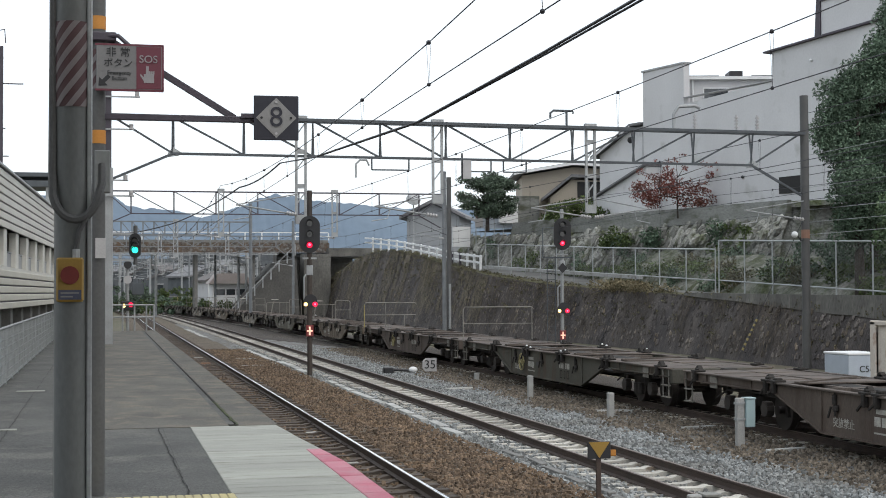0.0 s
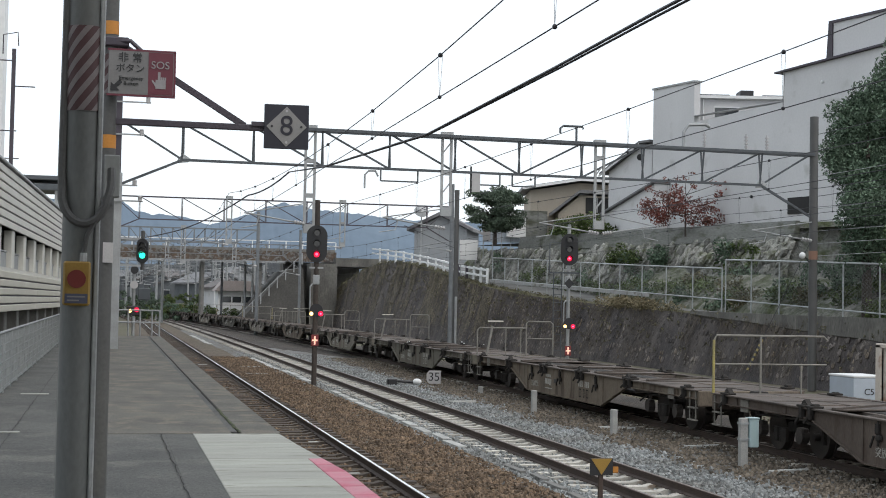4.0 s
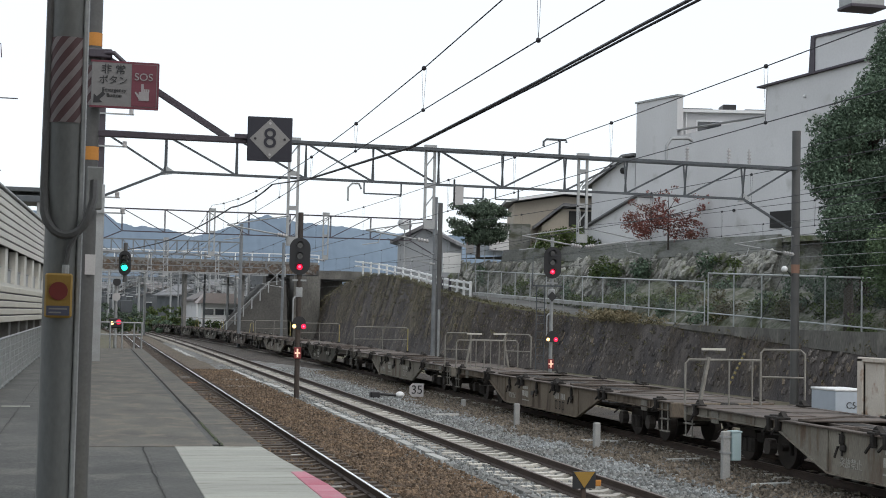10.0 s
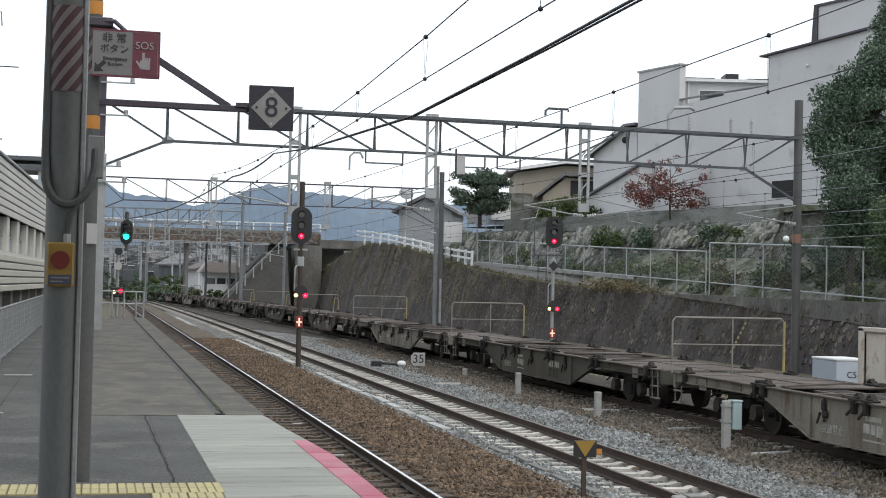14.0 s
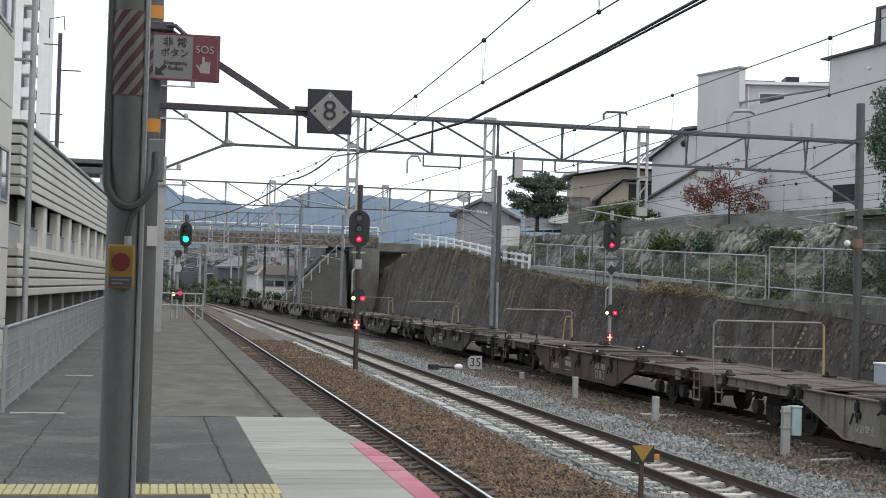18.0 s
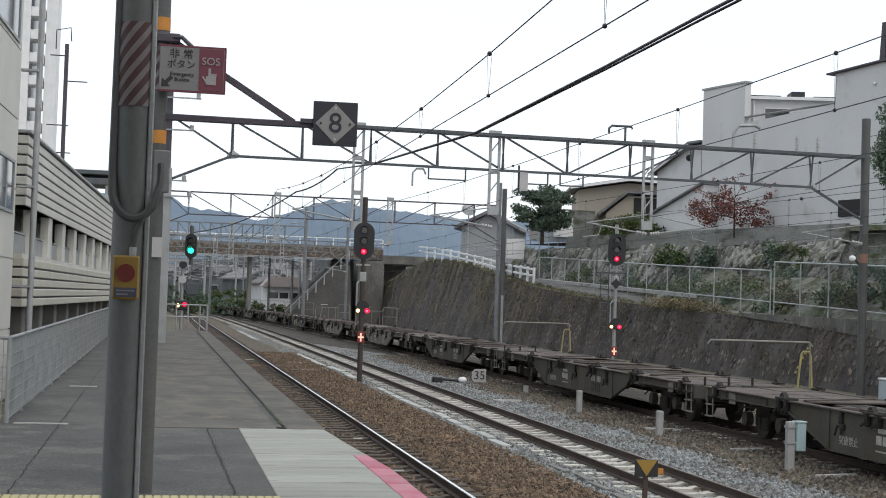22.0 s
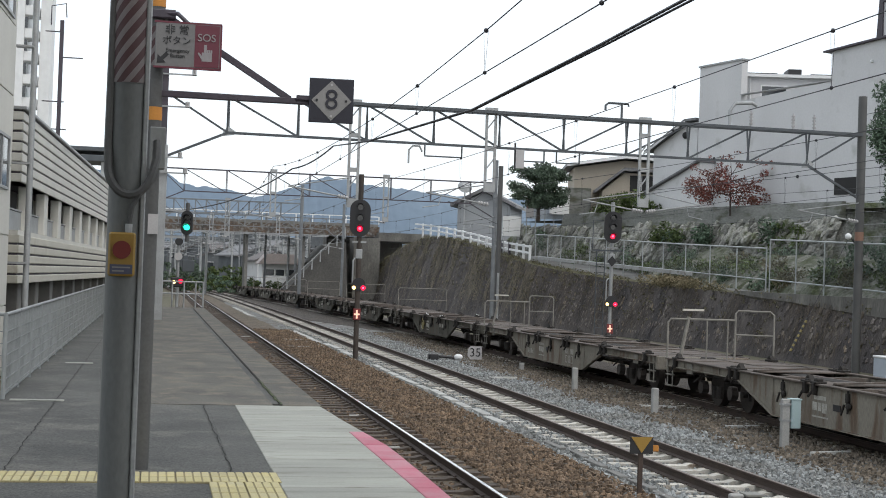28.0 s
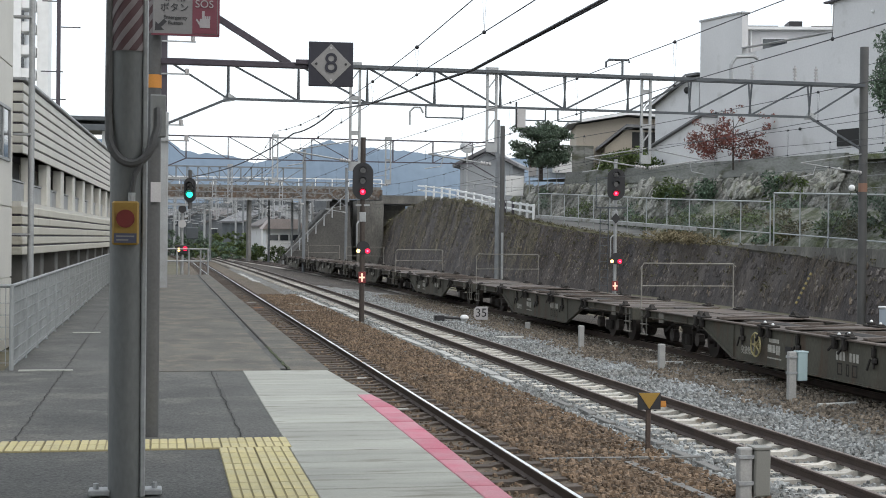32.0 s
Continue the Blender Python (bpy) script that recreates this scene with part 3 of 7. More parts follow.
for _ in range(1500):
    u, k = rnd.uniform(-3.0, 34), rnd.random() ** 0.8
    r = rnd.uniform(0.14, 0.42)
    hub = Vector(site(u, 3.3 - 1.1 * k + 0.12, 2.6 + 4.3 * k))
    p = Vector((u * 0.9, (2.4 + 4.6 * k) * 1.3, 4))
    hub += OUT * (0.55 * noise.noise(p * 0.45) + 0.45 * abs(noise.noise(p * 1.1))) * min(1, 5 * (1 - k))
    base = len(rocks.v)
    tilt, n = rnd.uniform(0.5, 1.1), rnd.choice((5, 6))
    for ring, out_by in ((1.0, -0.1), (rnd.uniform(0.5, 0.75), rnd.uniform(0.06, 0.2))):
        for j in range(n):
            a = 6.283 * j / n + rnd.uniform(-0.25, 0.25)
            c, d = ring * r * math.cos(a), ring * r * 1.7 * math.sin(a)
            rocks.v.append(tuple(hub + GO * (c * math.cos(tilt * 0.4) - d * 0.3) + Vector((0, 0, d * 0.9)) + OUT * (out_by - 0.24 * d)))
    rocks.f += [(base + j, base + (j + 1) % n, base + n + (j + 1) % n, base + n + j) for j in range(n)] + [tuple(base + n + j for j in range(n))]
M_ROCK3 = material("rough_terrace_stone", (0.30, 0.295, 0.27), (0.14, 0.145, 0.125), scale=0.6, fine=9, spread=0.4, bump=0.8, bump_size=0.06, stain=(0.09, 0.10, 0.055), stain_at=0.6, island=0.45)
tagged(part("terrace_stones", rocks.mesh("terrace_stones", M_ROCK3), M_ROCK3, wall_terrace), kind="stuff")
M_PARAPET = material("mossy_parapet_concrete", (0.225, 0.23, 0.218), (0.14, 0.146, 0.132), scale=0.35, fine=5, spread=0.25, bump=0.5, bump_size=0.03, stretch=(1, 1, 2.5), stain=(0.085, 0.09, 0.065), stain_at=0.6)
par = Shape().add([site(-3.2, 2.35, 6.95), site(27.4, 2.35, 6.95), site(27.4, 2.1, 8.05), site(-3.2, 2.1, 8.05), site(-3.2, 1.8, 6.95), site(27.4, 1.8, 6.95), site(27.4, 1.8, 8.05), site(-3.2, 1.8, 8.05)],
                  [(0, 1, 2, 3), (4, 7, 6, 5), (3, 2, 6, 7), (0, 3, 7, 4), (1, 5, 6, 2)])
tagged(part("parapet", par.mesh("parapet", M_PARAPET), M_PARAPET), "plain grey concrete parapet along the terrace", "parapet", kind="structure")
ter = Shape().add([site(-60, 1.8, 7.6), site(35, 1.8, 7.6), site(35, -80, 8.6), site(-60, -80, 8.6)], [(0, 1, 2, 3)])
tagged(part("terrace", ter.mesh("terrace", M_EARTH), M_EARTH), "bare ground of the terrace", "terrace", kind="structure")
side = Shape().add([site(-2.3, 3.1, 2.2), site(-2.3, 1.9, 8.0), site(-60, -30, 8.0), site(-60, -26, 2.2)], [(0, 1, 2, 3)])
tagged(part("wall_side", side.mesh("wall_side", M_ROCK2), M_ROCK2), "shaded stone wall at the terrace's end", "retaining wall", kind="structure")

# cracks and joints of the platform deck
M_CRACK = plain("dark_crack_filler", (0.022, 0.022, 0.021), 0.9)
M_MOSS = material("moss_in_the_joint", (0.07, 0.085, 0.03), (0.05, 0.06, 0.03), scale=4, fine=40, bump=0.5)


def crack(x0, y0, x1, y1, w, wob, label="", z=0.9965, mat=None):
    r2 = random.Random(int(x0 * 100 + y0 * 10))
    n = max(6, int(math.hypot(x1 - x0, y1 - y0) / 0.14))
    s = Shape()
    for i in range(n + 1):
        u = i / n
        x, y = x0 + (x1 - x0) * u + r2.uniform(-wob, wob), y0 + (y1 - y0) * u + r2.uniform(-wob, wob)
        q = w * r2.uniform(0.25, 0.8) / 2
        dx, dy = (q, 0) if abs(y1 - y0) > abs(x1 - x0) else (0, q)
        s.v += [(x - dx, y - dy, z + 0.003), (x + dx, y + dy, z + 0.003)]
    s.f = [(2 * i, 2 * i + 1, 2 * i + 3, 2 * i + 2) for i in range(n)]
    part("crack", s, mat or M_CRACK, platform, label)


crack(1.735, 19.8, 1.735, END, 0.05, 0.012)
crack(1.73, 19.8, 1.74, 24.0, 0.06, 0.03, mat=M_MOSS, z=0.999)
crack(0.73, 13.04, 0.67, 19.6, 0.022, 0.015)
crack(-1.25, 13.04, -1.3, 60.0, 0.018, 0.012)
crack(-0.4, 19.63, 1.1, 19.64, 0.02, 0.006)
crack(-1.9, 19.9, -0.36, 19.7, 0.03, 0.01)
for y in (23.4, 27.5, 32.4, 38, 45, 53, 61):
    crack(-0.35, y, 1.72, y + 0.1, 0.02, 0.008)
    crack(-1.9, y - 1.5, -1.3, y - 1.5, 0.03, 0.01)
for x, y, d in ((-1.85, 19.85, 0.7), (-1.6, 27.6, 0.5)):
    part("drain_cover", Shape().box(x, x + d, y, y + 0.14, 0.97, 1.003, 0.004), M_SLAB, platform, "pale concrete drain strip")

# ---- the goods train ----
LENGTH = 20.4
M_WAG_G = material("grey_wagon_paint", (0.235, 0.218, 0.182), (0.172, 0.158, 0.132), rough=0.7, scale=0.9, fine=30, spread=0.28, bump=0.12, stretch=(1, 1.6, 0.35), stain=(0.12, 0.085, 0.06), stain_at=0.58)
M_WAG_B = material("brown_wagon_paint", (0.115, 0.092, 0.076), (0.078, 0.063, 0.053), rough=0.7, scale=0.9, fine=30, spread=0.28, bump=0.12, stretch=(1, 1.6, 0.35), stain=(0.07, 0.05, 0.04), stain_at=0.58)
M_WAG_O = material("olive_wagon_paint", (0.092, 0.088, 0.07), (0.062, 0.06, 0.049), rough=0.7, scale=0.9, fine=30, spread=0.28, bump=0.12, stretch=(1, 1.6, 0.35), stain=(0.08, 0.06, 0.045), stain_at=0.58)
M_WAG_M = material("faded_olive_wagon_paint", (0.175, 0.163, 0.13), (0.125, 0.118, 0.095), rough=0.7, scale=0.9, fine=30, spread=0.28, bump=0.12, stretch=(1, 1.6, 0.35), stain=(0.09, 0.07, 0.052), stain_at=0.58)
M_WAG_T = material("tan_wagon_paint", (0.185, 0.155, 0.118), (0.135, 0.11, 0.084), rough=0.7, scale=0.9, fine=30, spread=0.28, bump=0.12, stretch=(1, 1.6, 0.35), stain=(0.075, 0.055, 0.04), stain_at=0.58)
M_DECK = material("rusty_deck_plate", (0.135, 0.11, 0.094), (0.062, 0.053, 0.047), rough=0.75, scale=1.2, fine=30, spread=0.25, bump=0.2, stain=(0.15, 0.135, 0.12), stain_at=0.66)
M_UNDER = material("underframe_black", (0.036, 0.032, 0.029), (0.022, 0.02, 0.018), rough=0.8, scale=2, fine=30, bump=0.2)
M_WHEEL = material("worn_wheel_steel", (0.055, 0.046, 0.04), (0.03, 0.026, 0.024), rough=0.6, metal=0.3, scale=3, fine=30, bump=0.1)
M_SIGNPALE = plain("pale_handle_paint", (0.5, 0.48, 0.42), 0.6)
M_PALE = material("pale_stencil_paint", (0.46, 0.45, 0.41), (0.27, 0.26, 0.23), rough=0.7, scale=5, fine=30, spread=0.25, bump=0)
M_HAND = material("yellowed_wheel_paint", (0.38, 0.33, 0.17), (0.25, 0.22, 0.12), scale=6, fine=50, bump=0.1)
M_RAILING = material("worn_pale_paint", (0.24, 0.23, 0.205), (0.17, 0.16, 0.14), rough=0.65, scale=4, fine=40, bump=0.1)
M_YRAIL = material("worn_yellow_paint", (0.34, 0.29, 0.10), (0.25, 0.22, 0.12), rough=0.65, scale=4, fine=40, bump=0.1)


def bogie(parent, y):
    b = part("bogie", Shape().box(-0.78, 0.78, y - 0.16, y + 0.16, 0.42, 0.62, 0.03).box(-0.3, 0.3, y - 0.3, y + 0.3, 0.6, 0.74, 0.03), M_UNDER, parent, "black bogie")
    for sx in (-1, 1):
        s = Shape().prism([(y - 1.22, 0.42), (y - 1.08, 0.34), (y - 0.72, 0.36), (y - 0.45, 0.22), (y + 0.45, 0.22), (y + 0.72, 0.36), (y + 1.08, 0.34), (y + 1.22, 0.42),
                           (y + 1.18, 0.54), (y + 0.9, 0.62), (y + 0.5, 0.66), (y - 0.5, 0.66), (y - 0.9, 0.62), (y - 1.18, 0.54)], "x", sx * 0.9 - 0.06, sx * 0.9 + 0.06)
        part("brake_pipe", Shape().pipe([(sx * 1.05, y - 1.5, 0.72), (sx * 1.08, y - 0.9, 0.74), (sx * 1.08, y + 0.8, 0.7), (sx * 1.02, y + 1.45, 0.5)], 0.022, 6), M_UNDER, b)
        for d in (-1, 1):
            part("brake_hanger", Shape().bar((sx * 0.8, y + d * 1.42, 0.3), (sx * 0.8, y + d * 1.34, 0.78), 0.06), M_UNDER, b)
        for d in (-0.12, 0.12):
            part("spring", Shape().rod((sx * 0.99, y + d, 0.25), (sx * 0.99, y + d, 0.52), 0.09, 8), M_UNDER, b)
        for d in (-0.875, 0.875):
            part("axle_box", Shape().rod((sx * 0.9, y + d, 0.42), (sx * 1.06, y + d, 0.42), 0.15, 10).box(sx * 0.98 - 0.07, sx * 0.98 + 0.07, y + d - 0.13, y + d + 0.13, 0.42, 0.58, 0.02), M_WHEEL, b)
    for d in (-0.875, 0.875):
        s = Shape().rod((-0.75, y + d, 0.405), (0.75, y + d, 0.405), 0.075, 10)
        for sx in (-1, 1):
            s.rod((sx * 0.50, y + d, 0.405), (sx * 0.63, y + d, 0.405), 0.405, 24)
            s.rod((sx * 0.47, y + d, 0.405), (sx * 0.50, y + d, 0.405), 0.43, 24)
        part("wheelset", s, M_WHEEL, b, smooth=True)


def end_railing(w, e, kind):
    """The railing across the end beam; e turns it round with the wagon."""
    y = e * 9.72
    at = lambda x, z, d=0.0: (e * x, y - e * d, z)
    if kind == "plain":
        rail = part("railing", Shape().pipe([at(-1.28, 2.12), at(-1.22, 2.24), at(1.28, 2.24), at(1.36, 2.16)], 0.024, 6), M_RAILING, w, "bent pipe railing across the end")
        part("lower_bar", Shape().rod(at(-1.28, 1.63), at(1.34, 1.63), 0.018, 6), M_RAILING, rail)
        part("upright", Shape().rod(at(-1.28, 0.98), at(-1.28, 2.14), 0.03, 8), M_YRAIL, rail, "worn yellow upright")
        part("upright", Shape().rod(at(-0.2, 1.0), at(-0.2, 2.24), 0.022, 6), M_RAILING, rail)
        part("upright", Shape().rod(at(0.75, 1.0), at(0.75, 1.63), 0.02, 6), M_RAILING, rail)
    elif kind == "thin":
        rail = part("railing", Shape().pipe([at(-1.28, 1.0), at(-1.28, 2.12), at(-1.22, 2.22), at(1.28, 2.22), at(1.36, 2.14)], 0.02, 6), M_RAILING, w, "thin bent pipe railing across the end")
        part("lower_bar", Shape().rod(at(-1.28, 1.62), at(1.34, 1.62), 0.014, 6), M_RAILING, rail)
        part("upright", Shape().rod(at(1.3, 1.0), at(1.3, 2.2), 0.018, 6), M_RAILING, rail)
    elif kind == "far":
        rail = part("railing", Shape().pipe([at(-1.34, 2.14), at(-1.26, 2.23), at(1.28, 2.23), at(1.36, 2.14)], 0.024, 6), M_RAILING, w, "bent pipe railing across the end")
        part("lower_bar", Shape().rod(at(-1.34, 1.63), at(1.34, 1.63), 0.016, 6), M_RAILING, rail)
        part("upright", Shape().rod(at(1.36, 0.98), at(1.36, 2.16), 0.03, 8), M_YRAIL, rail, "worn yellow upright")
        part("upright", Shape().rod(at(-1.34, 1.0), at(-1.34, 2.15), 0.022, 6), M_RAILING, rail)
        part("upright", Shape().rod(at(0.1, 1.0), at(0.1, 2.23), 0.018, 6), M_RAILING, rail)
    elif kind == "hoop":
        rail = part("railing", Shape().pipe([at(-1.28, 2.0), at(-1.2, 2.1), at(1.25, 2.1), at(1.34, 2.0)], 0.024, 6), M_RAILING, w, "bent pipe railing across the end")
        part("upright", Shape().rod(at(1.28, 1.0), at(1.28, 2.06), 0.014, 6), M_RAILING, rail)
        for x in (-1.0, -0.4, 0.2):
            part("stub", Shape().rod(at(x, 1.0, -0.8), at(x, 1.2, -0.8), 0.03, 6), M_UNDER, rail)
        part("end_hoop", Shape().pipe([at(0.98, 1.0), at(1.06, 1.8), at(1.1, 1.88), at(1.26, 1.88), at(1.3, 1.8), at(1.34, 1.0)], 0.026, 6), M_YRAIL, w, "worn yellow pipe hoop")
    elif kind == "low":
        rail = part("railing", Shape().pipe([at(-1.28, 1.0), at(-1.28, 1.9), at(-1.2, 1.99), at(0.5, 1.99)], 0.026, 6), M_RAILING, w, "bent pipe railing across the end")
        for x in (-0.25, 0.3):
            part("upright", Shape().rod(at(x, 1.0), at(x, 1.99), 0.02, 6), M_RAILING, rail)
        hoop = part("hoop", Shape().pipe([at(0.5, 1.0), at(0.5, 2.15), at(0.57, 2.23), at(1.3, 2.23, 0.3), at(1.36, 2.15, 0.4), at(1.36, 1.0, 0.4)], 0.026, 6), M_RAILING, w, "tall pipe hoop")
        part("crossbar", Shape().rod(at(0.5, 1.63), at(1.36, 1.63, 0.4), 0.02, 6), M_RAILING, hoop)
        part("brake_stand", Shape().bar(at(-0.95, 0.95), at(-0.74, 2.05), 0.10, 0.06), M_RAILING, w, "slanted pale brake stand")
        part("brake_bar", Shape().bar(at(-0.9, 2.22), at(-0.35, 2.22), 0.05), M_SIGNPALE, w, "pale brake handle")


def wagon(paint, label, ends, wheel_at, seed, white_caps=False):
    """A flat container wagon, 20.4 m over its couplers; ends names the railing at the -y and +y end."""
    rnd = random.Random(seed)
    w = thing("container_wagon", (0, 0, 0), label, "freight wagon", "wagons of the goods train")
    belly = [(-9.75, 1.0), (-9.75, 0.82), (-5.35, 0.82), (-3.45, 0.22), (3.45, 0.22), (5.35, 0.82), (9.75, 0.82), (9.75, 1.0)]
    for sx in (-1, 1):
        sill = part("side_sill", Shape().prism(belly, "x", sx * 1.20, sx * 1.235), paint, w)
        part("top_flange", Shape().box(*sorted((sx * 1.16, sx * 1.31)), -9.78, 9.78, 0.985, 1.02, 0.008), M_DECK, sill)
        s = Shape()
        for a, b in zip(belly[1:-2], belly[2:-1]):
            s.bar((sx * 1.245, a[0], a[1]), (sx * 1.245, b[0], b[1]), 0.10, 0.022)
        part("bottom_flange", s, paint, sill)
        for yy in (-8.6, -6.4, -3.5, 3.5, 6.4, 8.6):
            z0 = 0.83 if abs(yy) > 5.3 else 0.26
            part("stiffener", Shape().box(*sorted((sx * 1.235, sx * 1.262)), yy - 0.02, yy + 0.02, z0, 0.985), paint, sill)
        # container clamps along the edge, with their black gear below
        for yy in (-9.1, -5.65, -5.3, -1.9, -1.5, 1.5, 1.9, 5.3, 5.65, 9.1):
            up_z = 1.07 + rnd.uniform(0, 0.05)
            s = Shape().box(sx * 1.22 - 0.12, sx * 1.22 + 0.12, yy - 0.14, yy + 0.14, 1.02, 1.06, 0.01)
            s.box(sx * 1.22 - 0.07, sx * 1.22 + 0.07, yy - 0.11, yy + 0.05, 1.05, up_z, 0.02)
            if rnd.random() < 0.6:
                s.prism([(yy - 0.16, 1.05), (yy + 0.12, 1.05), (yy + 0.07, 1.12), (yy - 0.02, 1.16), (yy - 0.1, 1.09)], "x", sx * 1.2 - 0.05, sx * 1.2 + 0.05)
            s.box(*sorted((sx * 1.25, sx * 1.345)), yy - 0.05, yy + 0.05, 0.80, 1.03, 0.015)
            s.bar((sx * 1.33, yy - 0.03, 0.9), (sx * 1.36, yy + 0.14, 0.7 + rnd.uniform(0, 0.1)), 0.035)
            c = part("clamp", s, M_UNDER, w)
            if white_caps and abs(abs(yy) - 1.7) < 0.3:
                part("cap", Shape().ball((sx * 1.22, yy - 0.03, up_z + 0.01), 0.034, 8, 6), M_WHITE, c, "white painted cap")
        # brake levers and stencils below the flange
        for yy in (-3.0, 0.15, 2.95):
            s = Shape().rod((sx * 1.28, yy, 0.98), (sx * 1.28, yy, 0.56), 0.02, 6).box(*sorted((sx * 1.236, sx * 1.30)), yy - 0.1, yy + 0.08, 0.64, 0.76, 0.03)
            s.box(*sorted((sx * 1.236, sx * 1.29)), yy - 0.03, yy + 0.12, 0.76, 0.93, 0.03).bar((sx * 1.3, yy + 0.1, 0.72), (sx * 1.31, yy + 0.2, 0.52), 0.03)
            part("lever", s, M_UNDER, w)
        st = lambda y0, y1, z0, z1: part("stencil", Shape().box(*sorted((sx * 1.236, sx * 1.2395)), y0, y1, z0, z1), M_PALE, w)
        st(1.12, 1.62, 0.71, 0.79), st(1.06, 1.26, 0.47, 0.66), st(1.30, 1.44, 0.5, 0.66), st(1.48, 1.68, 0.5, 0.66), st(1.0, 1.7, 0.37, 0.40)
        for i in range(7):
            if i != 3:
                st(-2.35 + 0.135 * i, -2.26 + 0.135 * i, 0.60, 0.76)
        for y0, wd in ((-2.3, 0.2), (-1.98, 0.12), (-1.7, 0.2)):
            s = Shape()
            for a, b, c, e in ((0, wd, 0.32, 0.35), (0, wd, 0.52, 0.55), (0, 0.03, 0.35, 0.52), (wd - 0.03, wd, 0.35, 0.52)):
                s.box(*sorted((sx * 1.236, sx * 1.2395)), y0 + a, y0 + b, c, e)
            part("stencil_frame", s, M_UNDER if seed % 2 else M_PALE, w)
        letters("warning", "\u7a81\u653e\u7981\u6b62", 0.19, M_PALE, w, pose(sx * 1.2385, 2.72, 0.44, 90, 0, 90 * sx))
        part("number_plate", Shape().box(*sorted((sx * 1.236, sx * 1.248)), 0.5, 0.8, 0.56, 0.68), M_BLACK, w, "small dark plate")
    # inner frame
    part("centre_sill", Shape().box(-0.22, 0.22, -9.75, 9.75, 0.55, 0.97, 0.02), M_UNDER, w)
    # Black sheet added below the open frame so its gaps look shaded.
    part("well_floor", Shape().box(-1.19, 1.19, -5.8, 5.8, 0.70, 0.74), M_UNDER, w, "dark sheet standing in for the shaded gaps between the beams")
    for k in range(12):
        yy = -9.0 + k * 18.0 / 11
        part("cross_beam", Shape().box(-1.2, 1.2, yy - 0.07, yy + 0.07, 0.76, 0.975), M_DECK, w)
    for e in (-1, 1):
        for sx in (-1, 1):
            for a, b in ((6.3, 7.25), (7.4, 8.55), (8.7, 9.75)):
                part("deck_plate", Shape().box(*sorted((sx * 0.05, sx * 1.13)), *sorted((e * a, e * b)), 0.97, 1.0 + rnd.uniform(0, 0.012), 0.006), M_DECK, w)
    for yy, half in ((-5.5, 0.42), (-1.7, 0.42), (1.7, 0.42), (5.5, 0.42)):
        part("deck_plate", Shape().box(-1.17, 1.17, yy - half, yy + half, 0.98, 1.014, 0.006), M_DECK, w)
        part("lashing_bar", Shape().bar((-1.0, yy - half - 0.18 * rnd.random(), 1.03), (1.0, yy + half + 0.4 * rnd.random(), 1.03), 0.09, 0.035), M_DECK, w)
    for sx in (-0.3, 0.3):
        part("deck_beam", Shape().box(sx - 0.05, sx + 0.05, -6.3, 6.3, 0.90, 0.965, 0.008), M_DECK, w)
    for yy in (-7.1, 7.1):
        bogie(w, yy)
    for e, kind in zip((-1, 1), ends):
        part("end_beam", Shape().box(-1.25, 1.25, e * 9.8 - 0.06, e * 9.8 + 0.06, 0.66, 1.0, 0.02), paint, w)
        c = part("coupler", Shape().box(-0.1, 0.1, *sorted((e * 9.8, e * 10.05)), 0.76, 0.96, 0.02)
                 .box(-0.16, 0.16, *sorted((e * 10.02, e * 10.22)), 0.70, 1.02, 0.03), M_UNDER, w)
        s = Shape().pipe([(0.35, e * 9.85, 0.8), (0.36, e * 10.0, 0.62), (0.34, e * 10.15, 0.55), (0.3, e * 10.2, 0.62)], 0.03, 6)
        part("air_hose", s, M_UNDER, c)
        for sx in (-1, 1):
            s = Shape()
            x = sx * 1.26
            for d in (0.0, 0.34):
                s.bar((x, e * (9.35 + d), 0.98), (x, e * (9.35 + d), 0.33), 0.035, 0.02)
            for z in (0.35, 0.62):
                s.bar((x, e * 9.33, z), (x, e * 9.71, z), 0.10, 0.025)
            part("step", s, M_RAILING, w, "pale worn step iron")
        end_railing(w, e, kind)
        for sx in (-1, 1):
            part("card_plate", Shape().box(*sorted((sx * 1.236, sx * 1.262)), *sorted((e * 8.05, e * 8.4)), 0.72, 0.97, 0.004), M_RAILING, w, "pale card plate")
    if wheel_at is not None:
        for sx in (-1, 1):
            s = Shape()
            ring = [(sx * 1.33, wheel_at + 0.25 * math.cos(a), 0.62 + 0.25 * math.sin(a)) for a in [2 * math.pi * i / 20 for i in range(21)]]
            s.pipe(ring, 0.02, 6)
            for i in range(5):
                a = 2 * math.pi * i / 5
                s.rod((sx * 1.33, wheel_at, 0.62), (sx * 1.33, wheel_at + 0.26 * math.cos(a), 0.62 + 0.26 * math.sin(a)), 0.018, 6)
            s.rod((sx * 1.23, wheel_at, 0.62), (sx * 1.36, wheel_at, 0.62), 0.05, 8)
            part("hand_brake_wheel", s, M_HAND, w, "yellow hand brake wheel")
    # tanks and brake gear between the bogies
    part("air_tank", Shape().rod((-0.75, -1.3, 0.42), (-0.75, 0.2, 0.42), 0.17, 12), M_UNDER, w, smooth=True)
    part("brake_cylinder", Shape().rod((0.6, 0.8, 0.42), (0.6, 1.6, 0.42), 0.19, 12), M_UNDER, w, smooth=True)
    part("brake_rod", Shape().rod((0.2, -6.0, 0.4), (0.2, 6.0, 0.4), 0.02, 6), M_UNDER, w)
    return w


